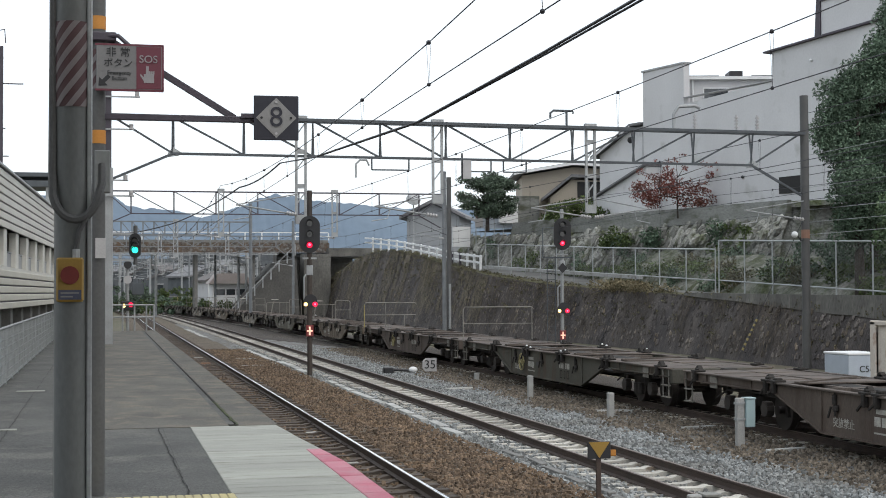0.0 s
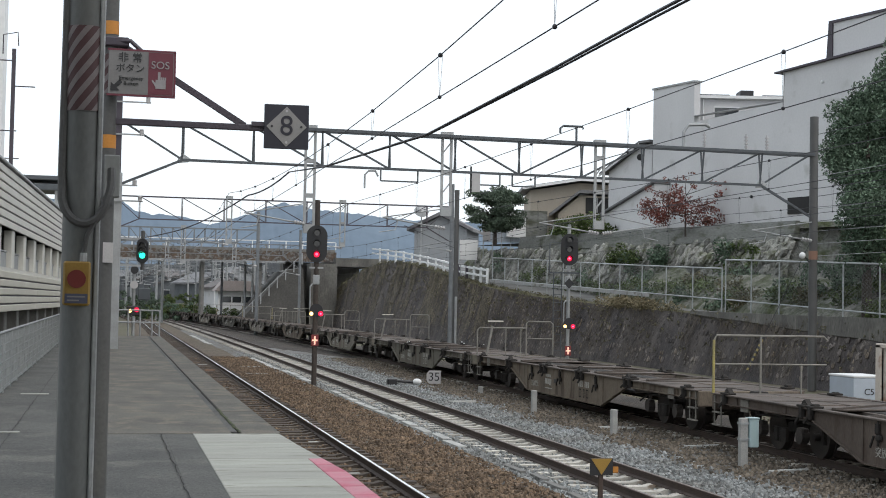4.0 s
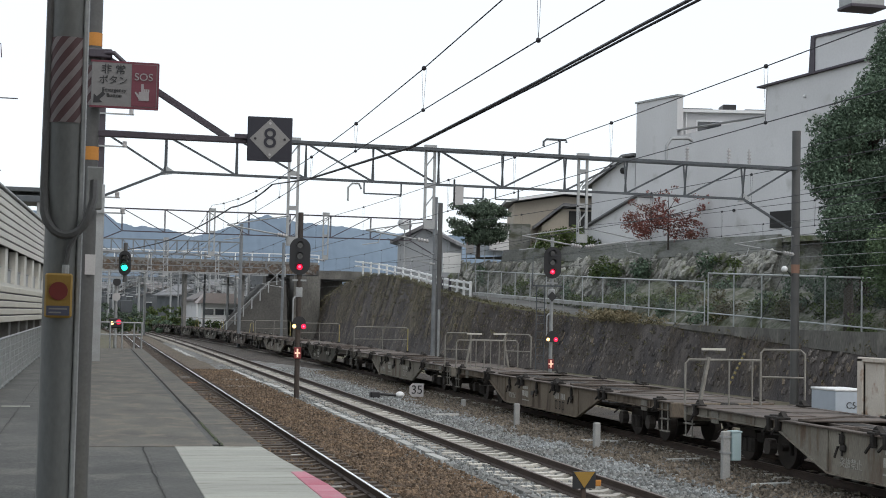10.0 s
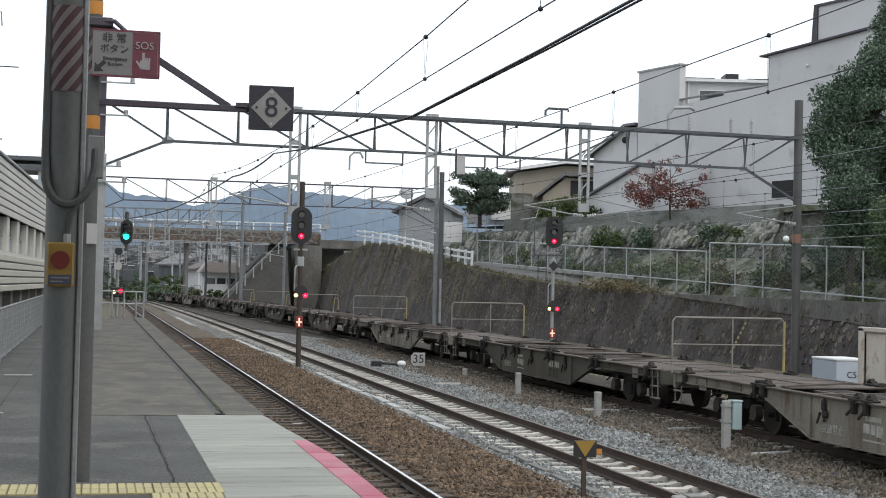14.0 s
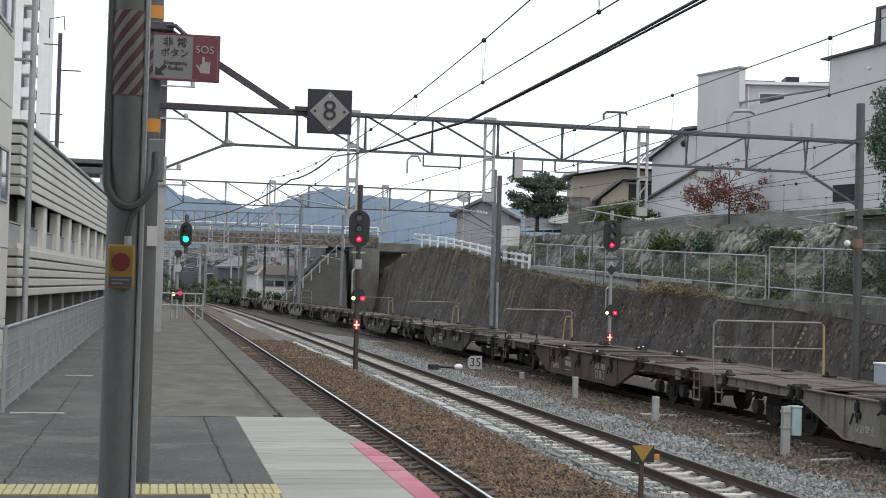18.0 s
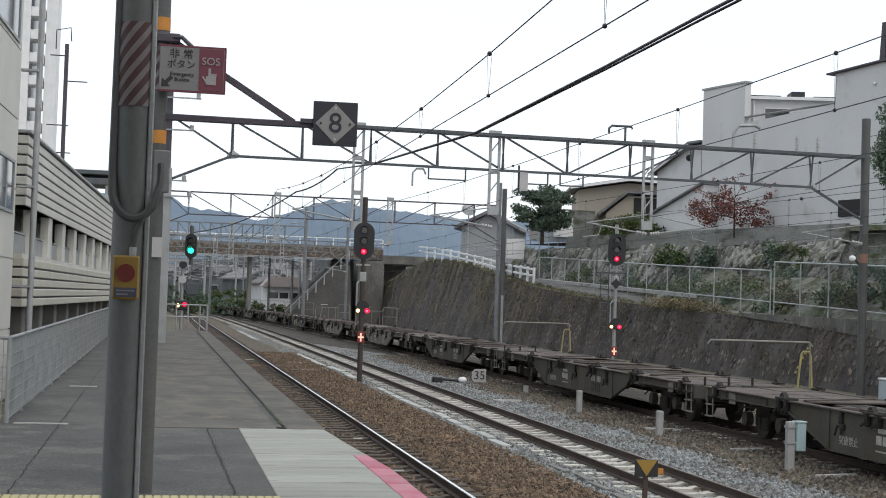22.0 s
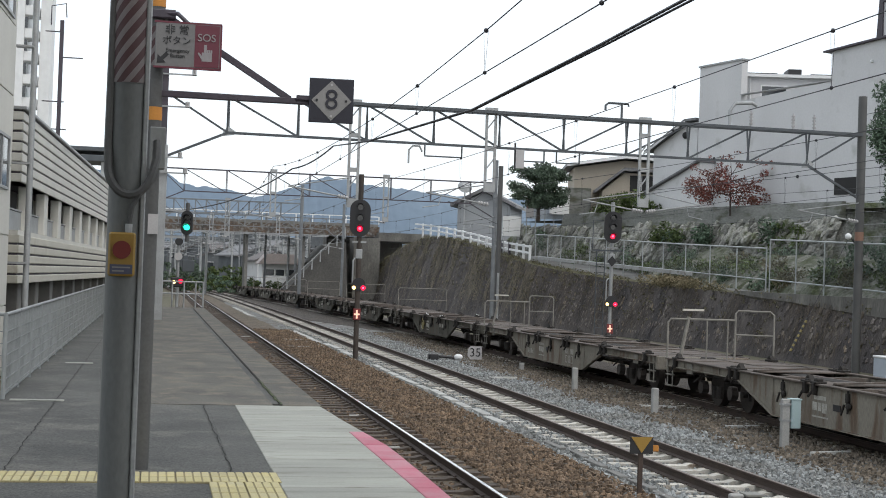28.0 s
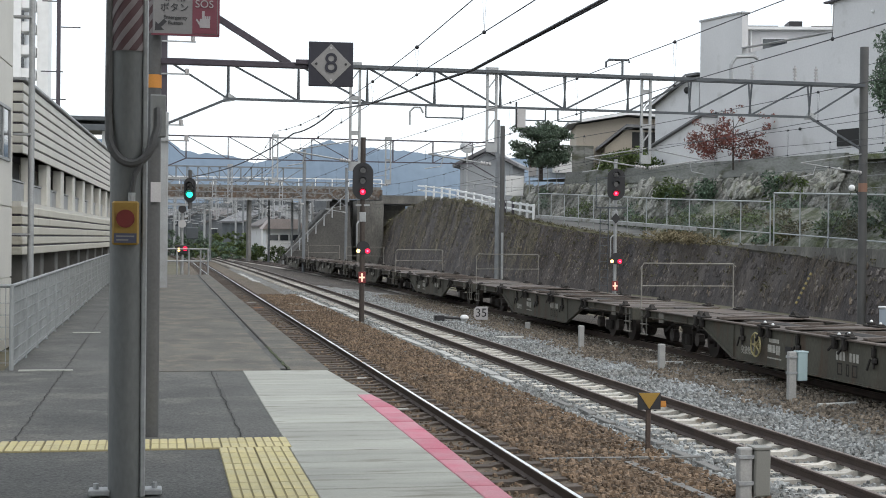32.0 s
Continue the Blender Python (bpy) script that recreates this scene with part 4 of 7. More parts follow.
KINDS = {
    "a": (M_WAG_B, "brown flat container wagon, empty, with a yellow hand brake wheel", ("none", "plain"), 2.1, 1),
    "k": (M_WAG_O, "olive grey flat container wagon, empty, with a yellow hand brake wheel", ("none", "thin"), 2.1, 11, True),
    "b": (M_WAG_G, "weathered grey flat container wagon, empty, with an end railing", ("none", "low"), None, 2),
    "l": (M_WAG_M, "greyish olive flat container wagon, empty, with white clamp caps", ("none", "low"), None, 12, True),
    "c": (M_WAG_O, "dirty olive flat container wagon, empty, with a thin railing", ("none", "thin"), None, 3),
    "d": (M_WAG_O, "dirty olive flat container wagon, empty, with a yellow hoop", ("none", "hoop"), None, 7),
    "e": (M_WAG_B, "dirty brown flat container wagon, empty, without railings", ("none", "none"), None, 4),
    "m": (M_WAG_O, "dirty olive flat container wagon, empty, without railings", ("none", "none"), None, 14),
    "f": (M_WAG_T, "tan brown flat container wagon, empty, with an end railing", ("none", "low"), None, 5),
    "g": (M_WAG_G, "weathered grey flat container wagon, empty, with a yellow upright", ("none", "far"), None, 6),
    "h": (M_WAG_B, "rusty brown flat container wagon, empty, with a yellow hoop", ("none", "hoop"), None, 8, True),
    "i": (M_WAG_O, "dirty olive flat container wagon, empty, with a yellow upright", ("none", "far"), None, 9),
    "j": (M_WAG_G, "weathered pale grey flat container wagon, empty, with a brake stand", ("low", "far"), None, 10),
}
# from the last wagon to the first
ORDER = "ccccckbbmddhgijfblfakebc"


def run(t):
    """Metres travelled since the start; the train's speed drifts a little round 10 m/s."""
    return 10.577 * t - 0.0163 * t * t + float(np.interp(t, (0, 3, 6, 10, 13, 16, 19, 22, 25, 28, 32), (2.4, 2.7, 2.05, 1.0, 0.55, 0.15, -0.15, 0.25, 0.2, 0.55, 0.55)))


WAGONS = []
made_kinds = {}
for k in ORDER:
    if k not in made_kinds:
        made_kinds[k] = wagon(*KINDS[k])
        WAGONS.append(made_kinds[k])
    else:
        WAGONS.append(copy_thing(made_kinds[k], pose(0, 0, 0)))
lamp = part("tail_lamp", Shape().box(-0.95, -0.75, 9.86, 9.97, 1.0, 1.22, 0.02), M_BLACK, WAGONS[0])
part("reflector", Shape().rod((-0.85, 9.97, 1.1), (-0.85, 9.985, 1.1), 0.08, 14), M_WHITE, lamp)


def motions():
    """The train rolls in along the far siding, its tail last."""
    for i, w in enumerate(WAGONS):
        rows = []
        for j in range(33):
            y = 461.3 - run(j) - LENGTH * (i + 0.5)
            rear, front = along("far", y + 7.1), along("far", y - 7.1)
            rows.append((float(j), pose(0.5 * (rear + front), y, 0.0, 0, 0, math.degrees(math.atan2(front - rear, 14.2)))))
        walk(w, rows)

# ---- posts and signs on the platform ----
M_POLE = material("grey_painted_pole", (0.135, 0.142, 0.138), (0.105, 0.11, 0.108), rough=0.55, scale=1.5, fine=40, spread=0.12, bump=0.06, stretch=(1, 1, 0.4))
M_POLE2 = material("dark_grey_pole", (0.085, 0.085, 0.083), (0.065, 0.065, 0.065), rough=0.6, scale=1.5, fine=40, spread=0.15, bump=0.08)
M_MAROON = plain("maroon_tape", (0.075, 0.035, 0.038), 0.6)
M_TAPE = plain("faded_pale_tape", (0.19, 0.165, 0.165), 0.6)
M_ORANGE = plain("orange_band", (0.48, 0.20, 0.03), 0.6)
M_BOXY = plain("yellow_box_paint", (0.30, 0.18, 0.03), 0.5)
M_RED = plain("red_button", (0.16, 0.016, 0.012), 0.45)
M_SIGNRED = plain("crimson_sign", (0.125, 0.025, 0.04), 0.5)
M_SIGNGREY = plain("greyish_sign", (0.235, 0.23, 0.225), 0.5)
M_SIGNWHITE = plain("white_sign", (0.42, 0.41, 0.41), 0.5)
M_SIGNDARK = plain("black_navy_sign", (0.02, 0.02, 0.03), 0.5)


def tape_band(parent, r, z0, z1, slant):
    base = part("tape", Shape().rod((0, 0, z0), (0, 0, z1), r, 28), M_MAROON, parent, "maroon and pale slanted warning tape", smooth=True)
    n = 28
    for k in range(-8, 12):
        s = Shape()
        for i in range(n + 1):
            a = -math.pi + math.pi * i / n
            mid = z0 + 0.13 * k + slant * (i / n)
            lo, hi = max(z0, mid), min(z1, mid + 0.06)
            if hi <= lo:
                lo = hi = min(max(mid, z0), z1)
            s.v += [((r + 0.003) * math.cos(a), (r + 0.003) * math.sin(a), lo), ((r + 0.003) * math.cos(a), (r + 0.003) * math.sin(a), hi)]
        s.f = [(2 * i, 2 * i + 2, 2 * i + 3, 2 * i + 1) for i in range(n) if s.v[2 * i][2] < s.v[2 * i + 1][2] or s.v[2 * i + 2][2] < s.v[2 * i + 3][2]]
        if s.f:
            part("stripe", s, M_TAPE, base)


p = thing("platform_column", (-0.23, 10.28, 0.99), "stout grey steel column with warning tape and an emergency button", "column")
part("shaft", Shape().rod((0, 0, 0), (0, 0, 7.5), 0.121, 28), M_POLE, p, smooth=True)
part("conduit", Shape().box(0.098, 0.135, -0.09, -0.045, 0.0, 7.5, 0.008), M_STEEL, p, "flat pale cable duct")
for sx in (-1, 1):
    f = part("foot_plate", Shape().box(*sorted((sx * 0.10, sx * 0.25)), -0.07, 0.09, 0.01, 0.05, 0.008), M_STEEL, p, "pale steel foot plate")
    part("bolt", Shape().rod((sx * 0.2, 0, 0.05), (sx * 0.2, 0, 0.09), 0.02, 6), M_STEEL, f)
tape_band(p, 0.125, 3.09, 3.68, 0.52)
cable = [(-0.125, -0.03, 7.4), (-0.125, -0.03, 3.6), (-0.13, -0.05, 2.66)] + \
        [(-0.13 + 0.31 * (1 - math.cos(a)) / 2, -0.09 - 0.05 * math.sin(a), 2.53 - 0.22 * math.sin(a)) for a in [math.pi * i / 12 for i in range(1, 12)]] + [(0.2, -0.05, 2.57), (0.2, 0.02, 2.7)]
part("cable", Shape().pipe(cable, 0.03, 8), M_POLE2, p, "black cable looped round the column", smooth=True)
M_BLUEPLATE = plain("dull_blue_plate", (0.07, 0.075, 0.12), 0.5)
bx = part("emergency_button_box", Shape().box(-0.13, 0.05, -0.20, -0.10, 1.72, 2.02, 0.012), M_BOXY, p, "yellow box with a large red button")
bx.matrix_basis = pose(0.03, 0, 0.03)
part("button", Shape().rod((-0.04, -0.2, 1.9), (-0.04, -0.225, 1.9), 0.062, 20), M_RED, bx, "round red push button", smooth=True)
part("plate", Shape().box(-0.115, 0.035, -0.207, -0.2, 1.735, 1.80), M_BLUEPLATE, bx, "blue grey plate")
s = Shape()
for i, (a, b) in enumerate(((-0.10, 0.02), (-0.10, -0.02))):
    s.box(a, b, -0.211, -0.207, 1.775 - i * 0.025, 1.785 - i * 0.025)
part("writing", s, M_SIGNGREY, bx)
part("gland", Shape().rod((0.0, -0.14, 2.02), (0.0, -0.14, 2.08), 0.025, 8), M_STEEL, bx)
part("gland_cable", Shape().pipe([(0.0, -0.14, 2.07), (0.02, -0.15, 2.2), (0.10, -0.14, 2.35), (0.17, -0.09, 2.42)], 0.016, 6), M_POLE2, bx)

p = thing("sign_post", (-0.075, 13.3, 0.99), "dark grey post carrying an arm with a car stop sign", "post")
part("shaft", Shape().rod((0, 0, 0), (0, 0, 7.0), 0.067, 20), M_POLE2, p, smooth=True)
tape_band(p, 0.07, 3.64, 4.0, 0.3)
for z in (3.15, 4.18):
    part("orange_band", Shape().rod((0, 0, z), (0, 0, z + 0.12), 0.07, 20), M_ORANGE, p, smooth=True)
part("junction_box", Shape().box(-0.03, 0.11, -0.16, -0.07, 2.70, 3.08, 0.01), M_POLE, p, "grey switch box")
part("arm", Shape().box(0.05, 1.40, -0.03, 0.03, 3.37, 3.425, 0.006), M_DARKSTEEL, p, "dark steel arm")
part("stay", Shape().bar((0.05, 0, 4.12), (1.22, 0, 3.41), 0.055), M_DARKSTEEL, p, "slanted steel stay")
part("clamp", Shape().box(-0.1, 0.16, -0.1, 0.1, 4.07, 4.15, 0.01), M_DARKSTEEL, p)
part("notice", Shape().box(-0.02, 0.07, -0.085, -0.075, 2.12, 2.3), M_SIGNWHITE, p, "small pale notice")

g = thing("car_stop_sign", (1.52, 13.22, 4.40), "black square sign with a grey diamond and the figure 8", "sign", turn=-3)
part("board", Shape().box(-0.205, 0.205, -0.012, 0.012, -0.205, 0.205, 0.006), M_SIGNDARK, g)
part("hanger", Shape().box(-0.32, -0.1, 0.012, 0.05, 0.0, 0.04), M_DARKSTEEL, g)
part("diamond", Shape().prism([(0, -0.185), (0.185, 0), (0, 0.185), (-0.185, 0)], "y", -0.017, -0.012), M_SIGNGREY, g)
letters("figure", "8", 0.26, M_SIGNDARK, g, pose(0, -0.019, 0.0, 90), "bold black figure")
for x, z in ((0, 0.145), (0, -0.145), (0.135, 0), (-0.135, 0)):
    part("screw", Shape().rod((x, -0.017, z), (x, -0.024, z), 0.012, 8), M_SIGNWHITE if x == 0 else M_BLACK, g)

M_SIGNDIM = plain("dull_grey_sign", (0.165, 0.162, 0.16), 0.5)
M_SIGNPALE = plain("dull_white_sign", (0.27, 0.255, 0.26), 0.5)
g = thing("emergency_sign", (0.20, 13.16, 4.815), "grey and crimson emergency button sign with a pointing hand", "sign")
part("board", Shape().box(-0.29, 0.29, -0.012, 0.012, -0.20, 0.20, 0.006), M_SIGNDIM, g)
part("red_half", Shape().box(0.06, 0.278, -0.016, -0.012, -0.19, 0.19), M_SIGNRED, g)
part("frame", Shape().box(-0.3, 0.3, -0.014, 0.014, 0.195, 0.212).box(-0.3, 0.3, -0.014, 0.014, -0.212, -0.195).box(0.285, 0.302, -0.014, 0.014, -0.2, 0.2), M_SIGNRED, g)
letters("sos", "SOS", 0.095, M_SIGNPALE, g, pose(0.165, -0.018, 0.075, 90), thick=0.006)
hand = Shape().box(0.125, 0.215, -0.021, -0.016, -0.135, -0.055).box(0.145, 0.168, -0.021, -0.016, -0.055, 0.015)
for i in range(3):
    hand.box(0.170 + i * 0.017, 0.184 + i * 0.017, -0.021, -0.016, -0.055, -0.03)
hand.prism([(0.125, -0.12), (0.125, -0.085), (0.098, -0.055), (0.09, -0.065)], "y", -0.021, -0.016)
part("pictogram", hand, M_SIGNPALE, g, "white pointing pictogram")
letters("writing", "非 常", 0.095, M_BLACK, g, pose(-0.1, -0.014, 0.13, 90))
letters("writing", "ボタン", 0.085, M_BLACK, g, pose(-0.1, -0.014, 0.035, 90))
letters("writing", "Emergency\nButton", 0.048, M_BLACK, g, pose(-0.09, -0.014, -0.075, 90))
part("arrow", Shape().prism([(-0.27, -0.17), (-0.19, -0.165), (-0.215, -0.14), (-0.165, -0.09), (-0.19, -0.065), (-0.24, -0.115), (-0.265, -0.09)], "y", -0.016, -0.012), M_BLACK, g)
part("bracket", Shape().pipe([(-0.32, 0.1, 0.29), (-0.1, 0.03, 0.29), (0.0, 0.02, 0.2)], 0.02, 8), M_DARKSTEEL, g)

# ---- white mesh fence along the back of the platform ----
M_FENCE = material("white_fence_paint", (0.25, 0.265, 0.265), (0.18, 0.192, 0.192), rough=0.6, scale=2, fine=20, spread=0.1, bump=0.05)


def mesh_panel(length, height):
    s = Shape()
    n = int(length / 0.075)
    for i in range(n + 1):
        x = length * i / n
        s.bar((0, x, 0.06), (0, x, height), 0.010)
    for j in range(int(height / 0.16)):
        s.bar((0.01, 0, 0.1 + 0.16 * j), (0.01, length, 0.1 + 0.16 * j), 0.009)
    return s


f = thing("platform_fence", (-1.95, 20.0, 0.99), "white wire mesh fence along the back of the platform", "fence")
pm = mesh_panel(2.0, 1.1).mesh("mesh_panel", M_FENCE)
for i in range(25):
    part("post", Shape().rod((0, 2.0 * i, 0), (0, 2.0 * i, 1.15), 0.03, 8), M_FENCE, f)
    ob = part("mesh_panel", pm, M_FENCE, f)
    ob.matrix_basis = pose(0, 2.0 * i, 0)
    part("top_rail", Shape().rod((0, 2.0 * i, 1.13), (0, 2.0 * i + 2.0, 1.13), 0.025, 8), M_FENCE, f)
    part("foot_rail", Shape().bar((0, 2.0 * i, 0.06), (0, 2.0 * i + 2.0, 0.06), 0.03), M_FENCE, f)
for i in range(2):
    ob = part("mesh_panel", pm, M_FENCE, f)
    ob.matrix_basis = pose(-2.0 * i, 0, 0, 0, 0, 90)
    part("post", Shape().rod((-2.0 * i - 2, 0, 0), (-2.0 * i - 2, 0, 1.15), 0.03, 8), M_FENCE, f)
    part("top_rail", Shape().rod((-2.0 * i, 0, 1.13), (-2.0 * i - 2.0, 0, 1.13), 0.025, 8), M_FENCE, f)

# railing at the platform's end
f = thing("end_railing", (0.2, END - 0.6, 1.0), "grey pipe railing across the platform end", "railing")
for x in (0.0, 0.55, 1.1, 1.65, 2.0):
    part("post", Shape().rod((x, 0, 0), (x, 0, 1.25), 0.04, 8), M_STEEL, f)
for z in (0.65, 1.22):
    part("rail", Shape().rod((0, 0, z), (2.0, 0, z), 0.035, 8), M_STEEL, f)


# ---- overhead line gantries ----
M_GANTRY = material("grey_gantry_steel", (0.085, 0.095, 0.105), (0.06, 0.068, 0.076), rough=0.55, metal=0.2, scale=2, fine=30, spread=0.12, bump=0.05)
def truss(g, x0, x1, zt, zb, bays, end=1.8, mat=None, y=lambda x: 0.0, size=0.10, deep=0.0):
    """A beam of top chords, deep apart, over one bottom chord, with posts and slanted braces."""
    mat = mat or M_GANTRY
    for d in (-deep, deep) if deep else (0.0,):
        part("top_chord", Shape().bar((x0, y(x0) + d, zt), (x1, y(x1) + d, zt), size * 1.1, size), mat, g)
    part("bottom_chord", Shape().bar((x0 + end, y(x0 + end), zb), (x1 - end, y(x1 - end), zb), size, size * 0.8), mat, g)
    step = (x1 - x0 - 2 * end) / bays
    for i in range(bays + 1):
        x = x0 + end + i * step
        part("web_post", Shape().bar((x - 0.03, y(x), zb), (x - 0.03, y(x) - deep, zt), size * 0.5).bar((x + 0.03, y(x), zb), (x + 0.03, y(x) + deep, zt), size * 0.5), mat, g)
        if i < bays:
            a, b = (x, x + step)
            za, zc = (zt, zb) if i < bays / 2 else (zb, zt)
            part("brace", Shape().bar((a, y(a), za), (b, y(b), zc), size * 0.6), mat, g)
    part("brace", Shape().bar((x0, y(x0), zt - 2.3), (x0 + end, y(x0 + end), zb), size * 0.8), mat, g)
    part("brace", Shape().bar((x1, y(x1), zt - 2.5), (x1 - end, y(x1 - end), zb), size * 0.8), mat, g)
    part("brace", Shape().bar((x0 + 0.1, y(x0), zt), (x0 + end, y(x0 + end), zb), size * 0.6), mat, g)
    part("brace", Shape().bar((x1 - 0.1, y(x1), zt), (x1 - end, y(x1 - end), zb), size * 0.6), mat, g)


def lattice(name, g, x, y, z0, z1, w, mat):
    s = Shape()
    h = w / 2
    for i in (-h, h):
        s.box(x + i - 0.045, x + i + 0.045, y - 0.05, y + 0.05, z0, z1)
    n = max(2, int((z1 - z0) / 0.62))
    for j in range(n):
        a = z0 + (z1 - z0) * j / n
        s.bar((x - h, y, a + 0.05), (x + h, y, a + 0.5), 0.045) if j % 2 else s.box(x - h, x + h, y - 0.03, y + 0.03, a, a + 0.16)
    s.box(x - h - 0.03, x + h + 0.03, y - 0.07, y + 0.07, z0 - 0.03, z0 + 0.3)
    s.box(x - h - 0.06, x + h + 0.06, y - 0.1, y + 0.1, z1 - 0.1, z1 + 0.12)
    return part(name, s, mat, g)


def insulator(g, a, b):
    s = Shape().rod(a, b, 0.03, 6)
    a, b = Vector(a), Vector(b)
    for i in range(4):
        c = a.lerp(b, (i + 0.7) / 4.6)
        d = (b - a).normalized() * 0.03
        s.rod(c - d, c + d, 0.075, 10)
    return part("insulator", s, M_SIGNWHITE, g, smooth=True)


M_FADED = plain("faded_orange_tape", (0.24, 0.13, 0.09), 0.6)
g = thing("line_gantry", (0.05, 52.0, 0.0), "grey steel truss gantry that carries the overhead wires", "gantry", "overhead line gantries")
SK = lambda x: x * 0.037
truss(g, 0.0, 27.2, 9.05, 7.75, 9, end=2.26, y=SK, size=0.11, deep=0.24)
for x in (2.26, 24.94):
    part("gusset", Shape().prism([(x - 0.22, 7.62), (x + 0.22, 7.68), (x + 0.28, 7.8), (x, 7.98), (x - 0.16, 7.8)], "y", SK(x) - 0.03, SK(x) + 0.03), M_STEEL, g)
part("column", Shape().box(-0.16, 0.18, -0.14, 0.14, -0.4, 7.2, 0.02), M_STEEL, g, "pale grey column")
part("column_head", Shape().box(-0.14, 0.12, -0.12, 0.12, 7.2, 11.5, 0.02), M_DARKSTEEL, g)
part("column", Shape().rod((27.3, SK(27.3), -0.4), (27.3, SK(27.3), 10.6), 0.17, 14), M_POLE2, g, "dark round column", smooth=True)
part("orange_band", Shape().rod((27.3, SK(27.3), 4.85), (27.3, SK(27.3), 5.2), 0.175, 14), M_FADED, g, "faded orange band")
for x, z in ((6.85, 5.3), (12.0, 6.1), (18.1, 5.8)):
    lattice("hanging_post", g, x, SK(x) - 0.05, z, 9.1, 0.34, M_STEEL)
for z, w in ((6.2, 0.9), (6.75, 0.7), (8.55, 0.9), (9.7, 1.1), (10.6, 1.0)):
    part("cross_arm", Shape().bar((-0.1, -0.2, z), (w, -0.2, z), 0.05), M_STEEL, g)
    insulator(g, (w - 0.1, -0.2, z), (w - 0.1, -0.2, z + 0.2))


def cantilever(g, x, y, z, d, mat=None):
    """The bracket that steadies a contact wire."""
    part("bracket", Shape().rod((x, y, z), (x + d, y, z + 0.35), 0.03, 6).rod((x, y, z + 0.75), (x + d, y, z + 0.35), 0.022, 6)
         .pipe([(x + d * 0.75, y, z + 0.3), (x + d * 0.8, y, z - 0.1), (x + d * 1.05, y, z - 0.2)], 0.018, 6), mat or M_STEEL, g)
    insulator(g, (x, y, z), (x + d * 0.2, y, z + 0.07))


for x, d in ((6.7, -2.2), (12.0, -2.4), (18.1, -2.4), (27.2, -2.6), (18.2, 2.2)):
    cantilever(g, x, SK(x) - 0.1, 5.6, d)
for x, w in ((9.5, 1.4), (13.2, 0.9), (14.6, 0.9)):
    part("hanger", Shape().bar((x, SK(x), 7.7), (x, SK(x), 7.3), 0.05).bar((x + w, SK(x), 7.7), (x + w, SK(x), 7.3), 0.05).bar((x, SK(x), 7.3), (x + w, SK(x), 7.3), 0.05), M_GANTRY, g)
part("hanger", Shape().pipe([(8.9, SK(8.9), 7.0), (8.9, SK(8.9), 7.5), (9.05, SK(9), 7.65), (9.3, SK(9), 7.65), (9.4, SK(9), 7.45)], 0.035, 6), M_STEEL, g)
part("hanger", Shape().pipe([(21.6, SK(21), 9.1), (21.6, SK(21), 9.7), (21.8, SK(21), 10.0), (22.5, SK(21), 10.05), (22.7, SK(21), 9.95)], 0.07, 8), M_STEEL, g)
part("hanger", Shape().bar((17.15, SK(17), 9.1), (17.15, SK(17), 9.72), 0.07).pipe([(16.5, SK(17), 9.42), (16.5, SK(17), 9.6), (16.62, SK(17), 9.7), (17.4, SK(17), 9.7), (17.42, SK(17), 9.6)], 0.045, 6), M_GANTRY, g)
plate = part("hanging_plate", Shape().box(13.0, 13.32, SK(13) - 0.06, SK(13) - 0.03, 7.02, 7.72, 0.004), M_SIGNWHITE, g, "small pale plate under the beam")
part("strap", Shape().bar((12.97, SK(13), 6.98), (12.97, SK(13), 7.98), 0.06), M_BLACK, plate)
for x in (22.5, 24.3, 25.2):
    insulator(g, (x, SK(x), 9.15), (x, SK(x), 9.75))


part("stay_wire", Shape().rod((23.8, 0.3, -0.3), (27.2, 1.0, 5.6), 0.012, 5), M_WIRE, g)
part("bracket_lamp", Shape().ball((26.75, 0.85, 5.0), 0.13, 12, 8), M_WHITE, g, "white bracket lamp", smooth=True)
part("lamp_arm", Shape().pipe([(26.8, 0.85, 5.05), (27.05, 0.9, 4.75), (27.25, 1.0, 4.85)], 0.025, 6), M_BLACK, g)
M_STRIPE = plain("dirty_yellow_stripe", (0.22, 0.18, 0.08), 0.7)
FOOT, HEAD = Vector((24.2, 0.38, 0.4)), Vector((24.95, 0.53, 1.7))
guard = part("stay_guard", Shape().rod(FOOT, HEAD, 0.045, 8), M_BLACK, g, "black and yellow striped stay guard")
for k in range(7):
    part("stripe", Shape().rod(FOOT.lerp(HEAD, k / 7 + 0.02), FOOT.lerp(HEAD, k / 7 + 0.09), 0.05, 8), M_STRIPE, guard)


# Far gantries take a paler steel; aerial haze is painted into it.
M_FARSTEEL = material("haze_paled_steel", (0.20, 0.215, 0.225), (0.14, 0.15, 0.16), rough=0.6, metal=0.2, scale=2, fine=30, spread=0.12, bump=0.05)


def far_gantry(y, x0, x1, zt, depth, bays, label, size=0.11, mat=None):
    g = thing("line_gantry", (x0, y, 0), label, "gantry", "overhead line gantries")
    truss(g, 0, x1 - x0, zt, zt - depth, bays, size=size, mat=mat or M_FARSTEEL)
    for x in (0, x1 - x0):
        part("column", Shape().rod((x, 0, -0.4), (x, 0, zt + 1.6), 0.15, 10), M_FARSTEEL, g)
    n = max(1, int((x1 - x0) / 6))
    for i in range(1, n):
        x = (x1 - x0) * i / n
        lattice("hanging_post", g, x, -0.05, zt - 3.0, zt + 0.1, 0.34, M_STEEL)
        cantilever(g, x, -0.1, zt - 3.1, -2.2)
    cantilever(g, x1 - x0, -0.1, zt - 3.1, -2.2)
    return g


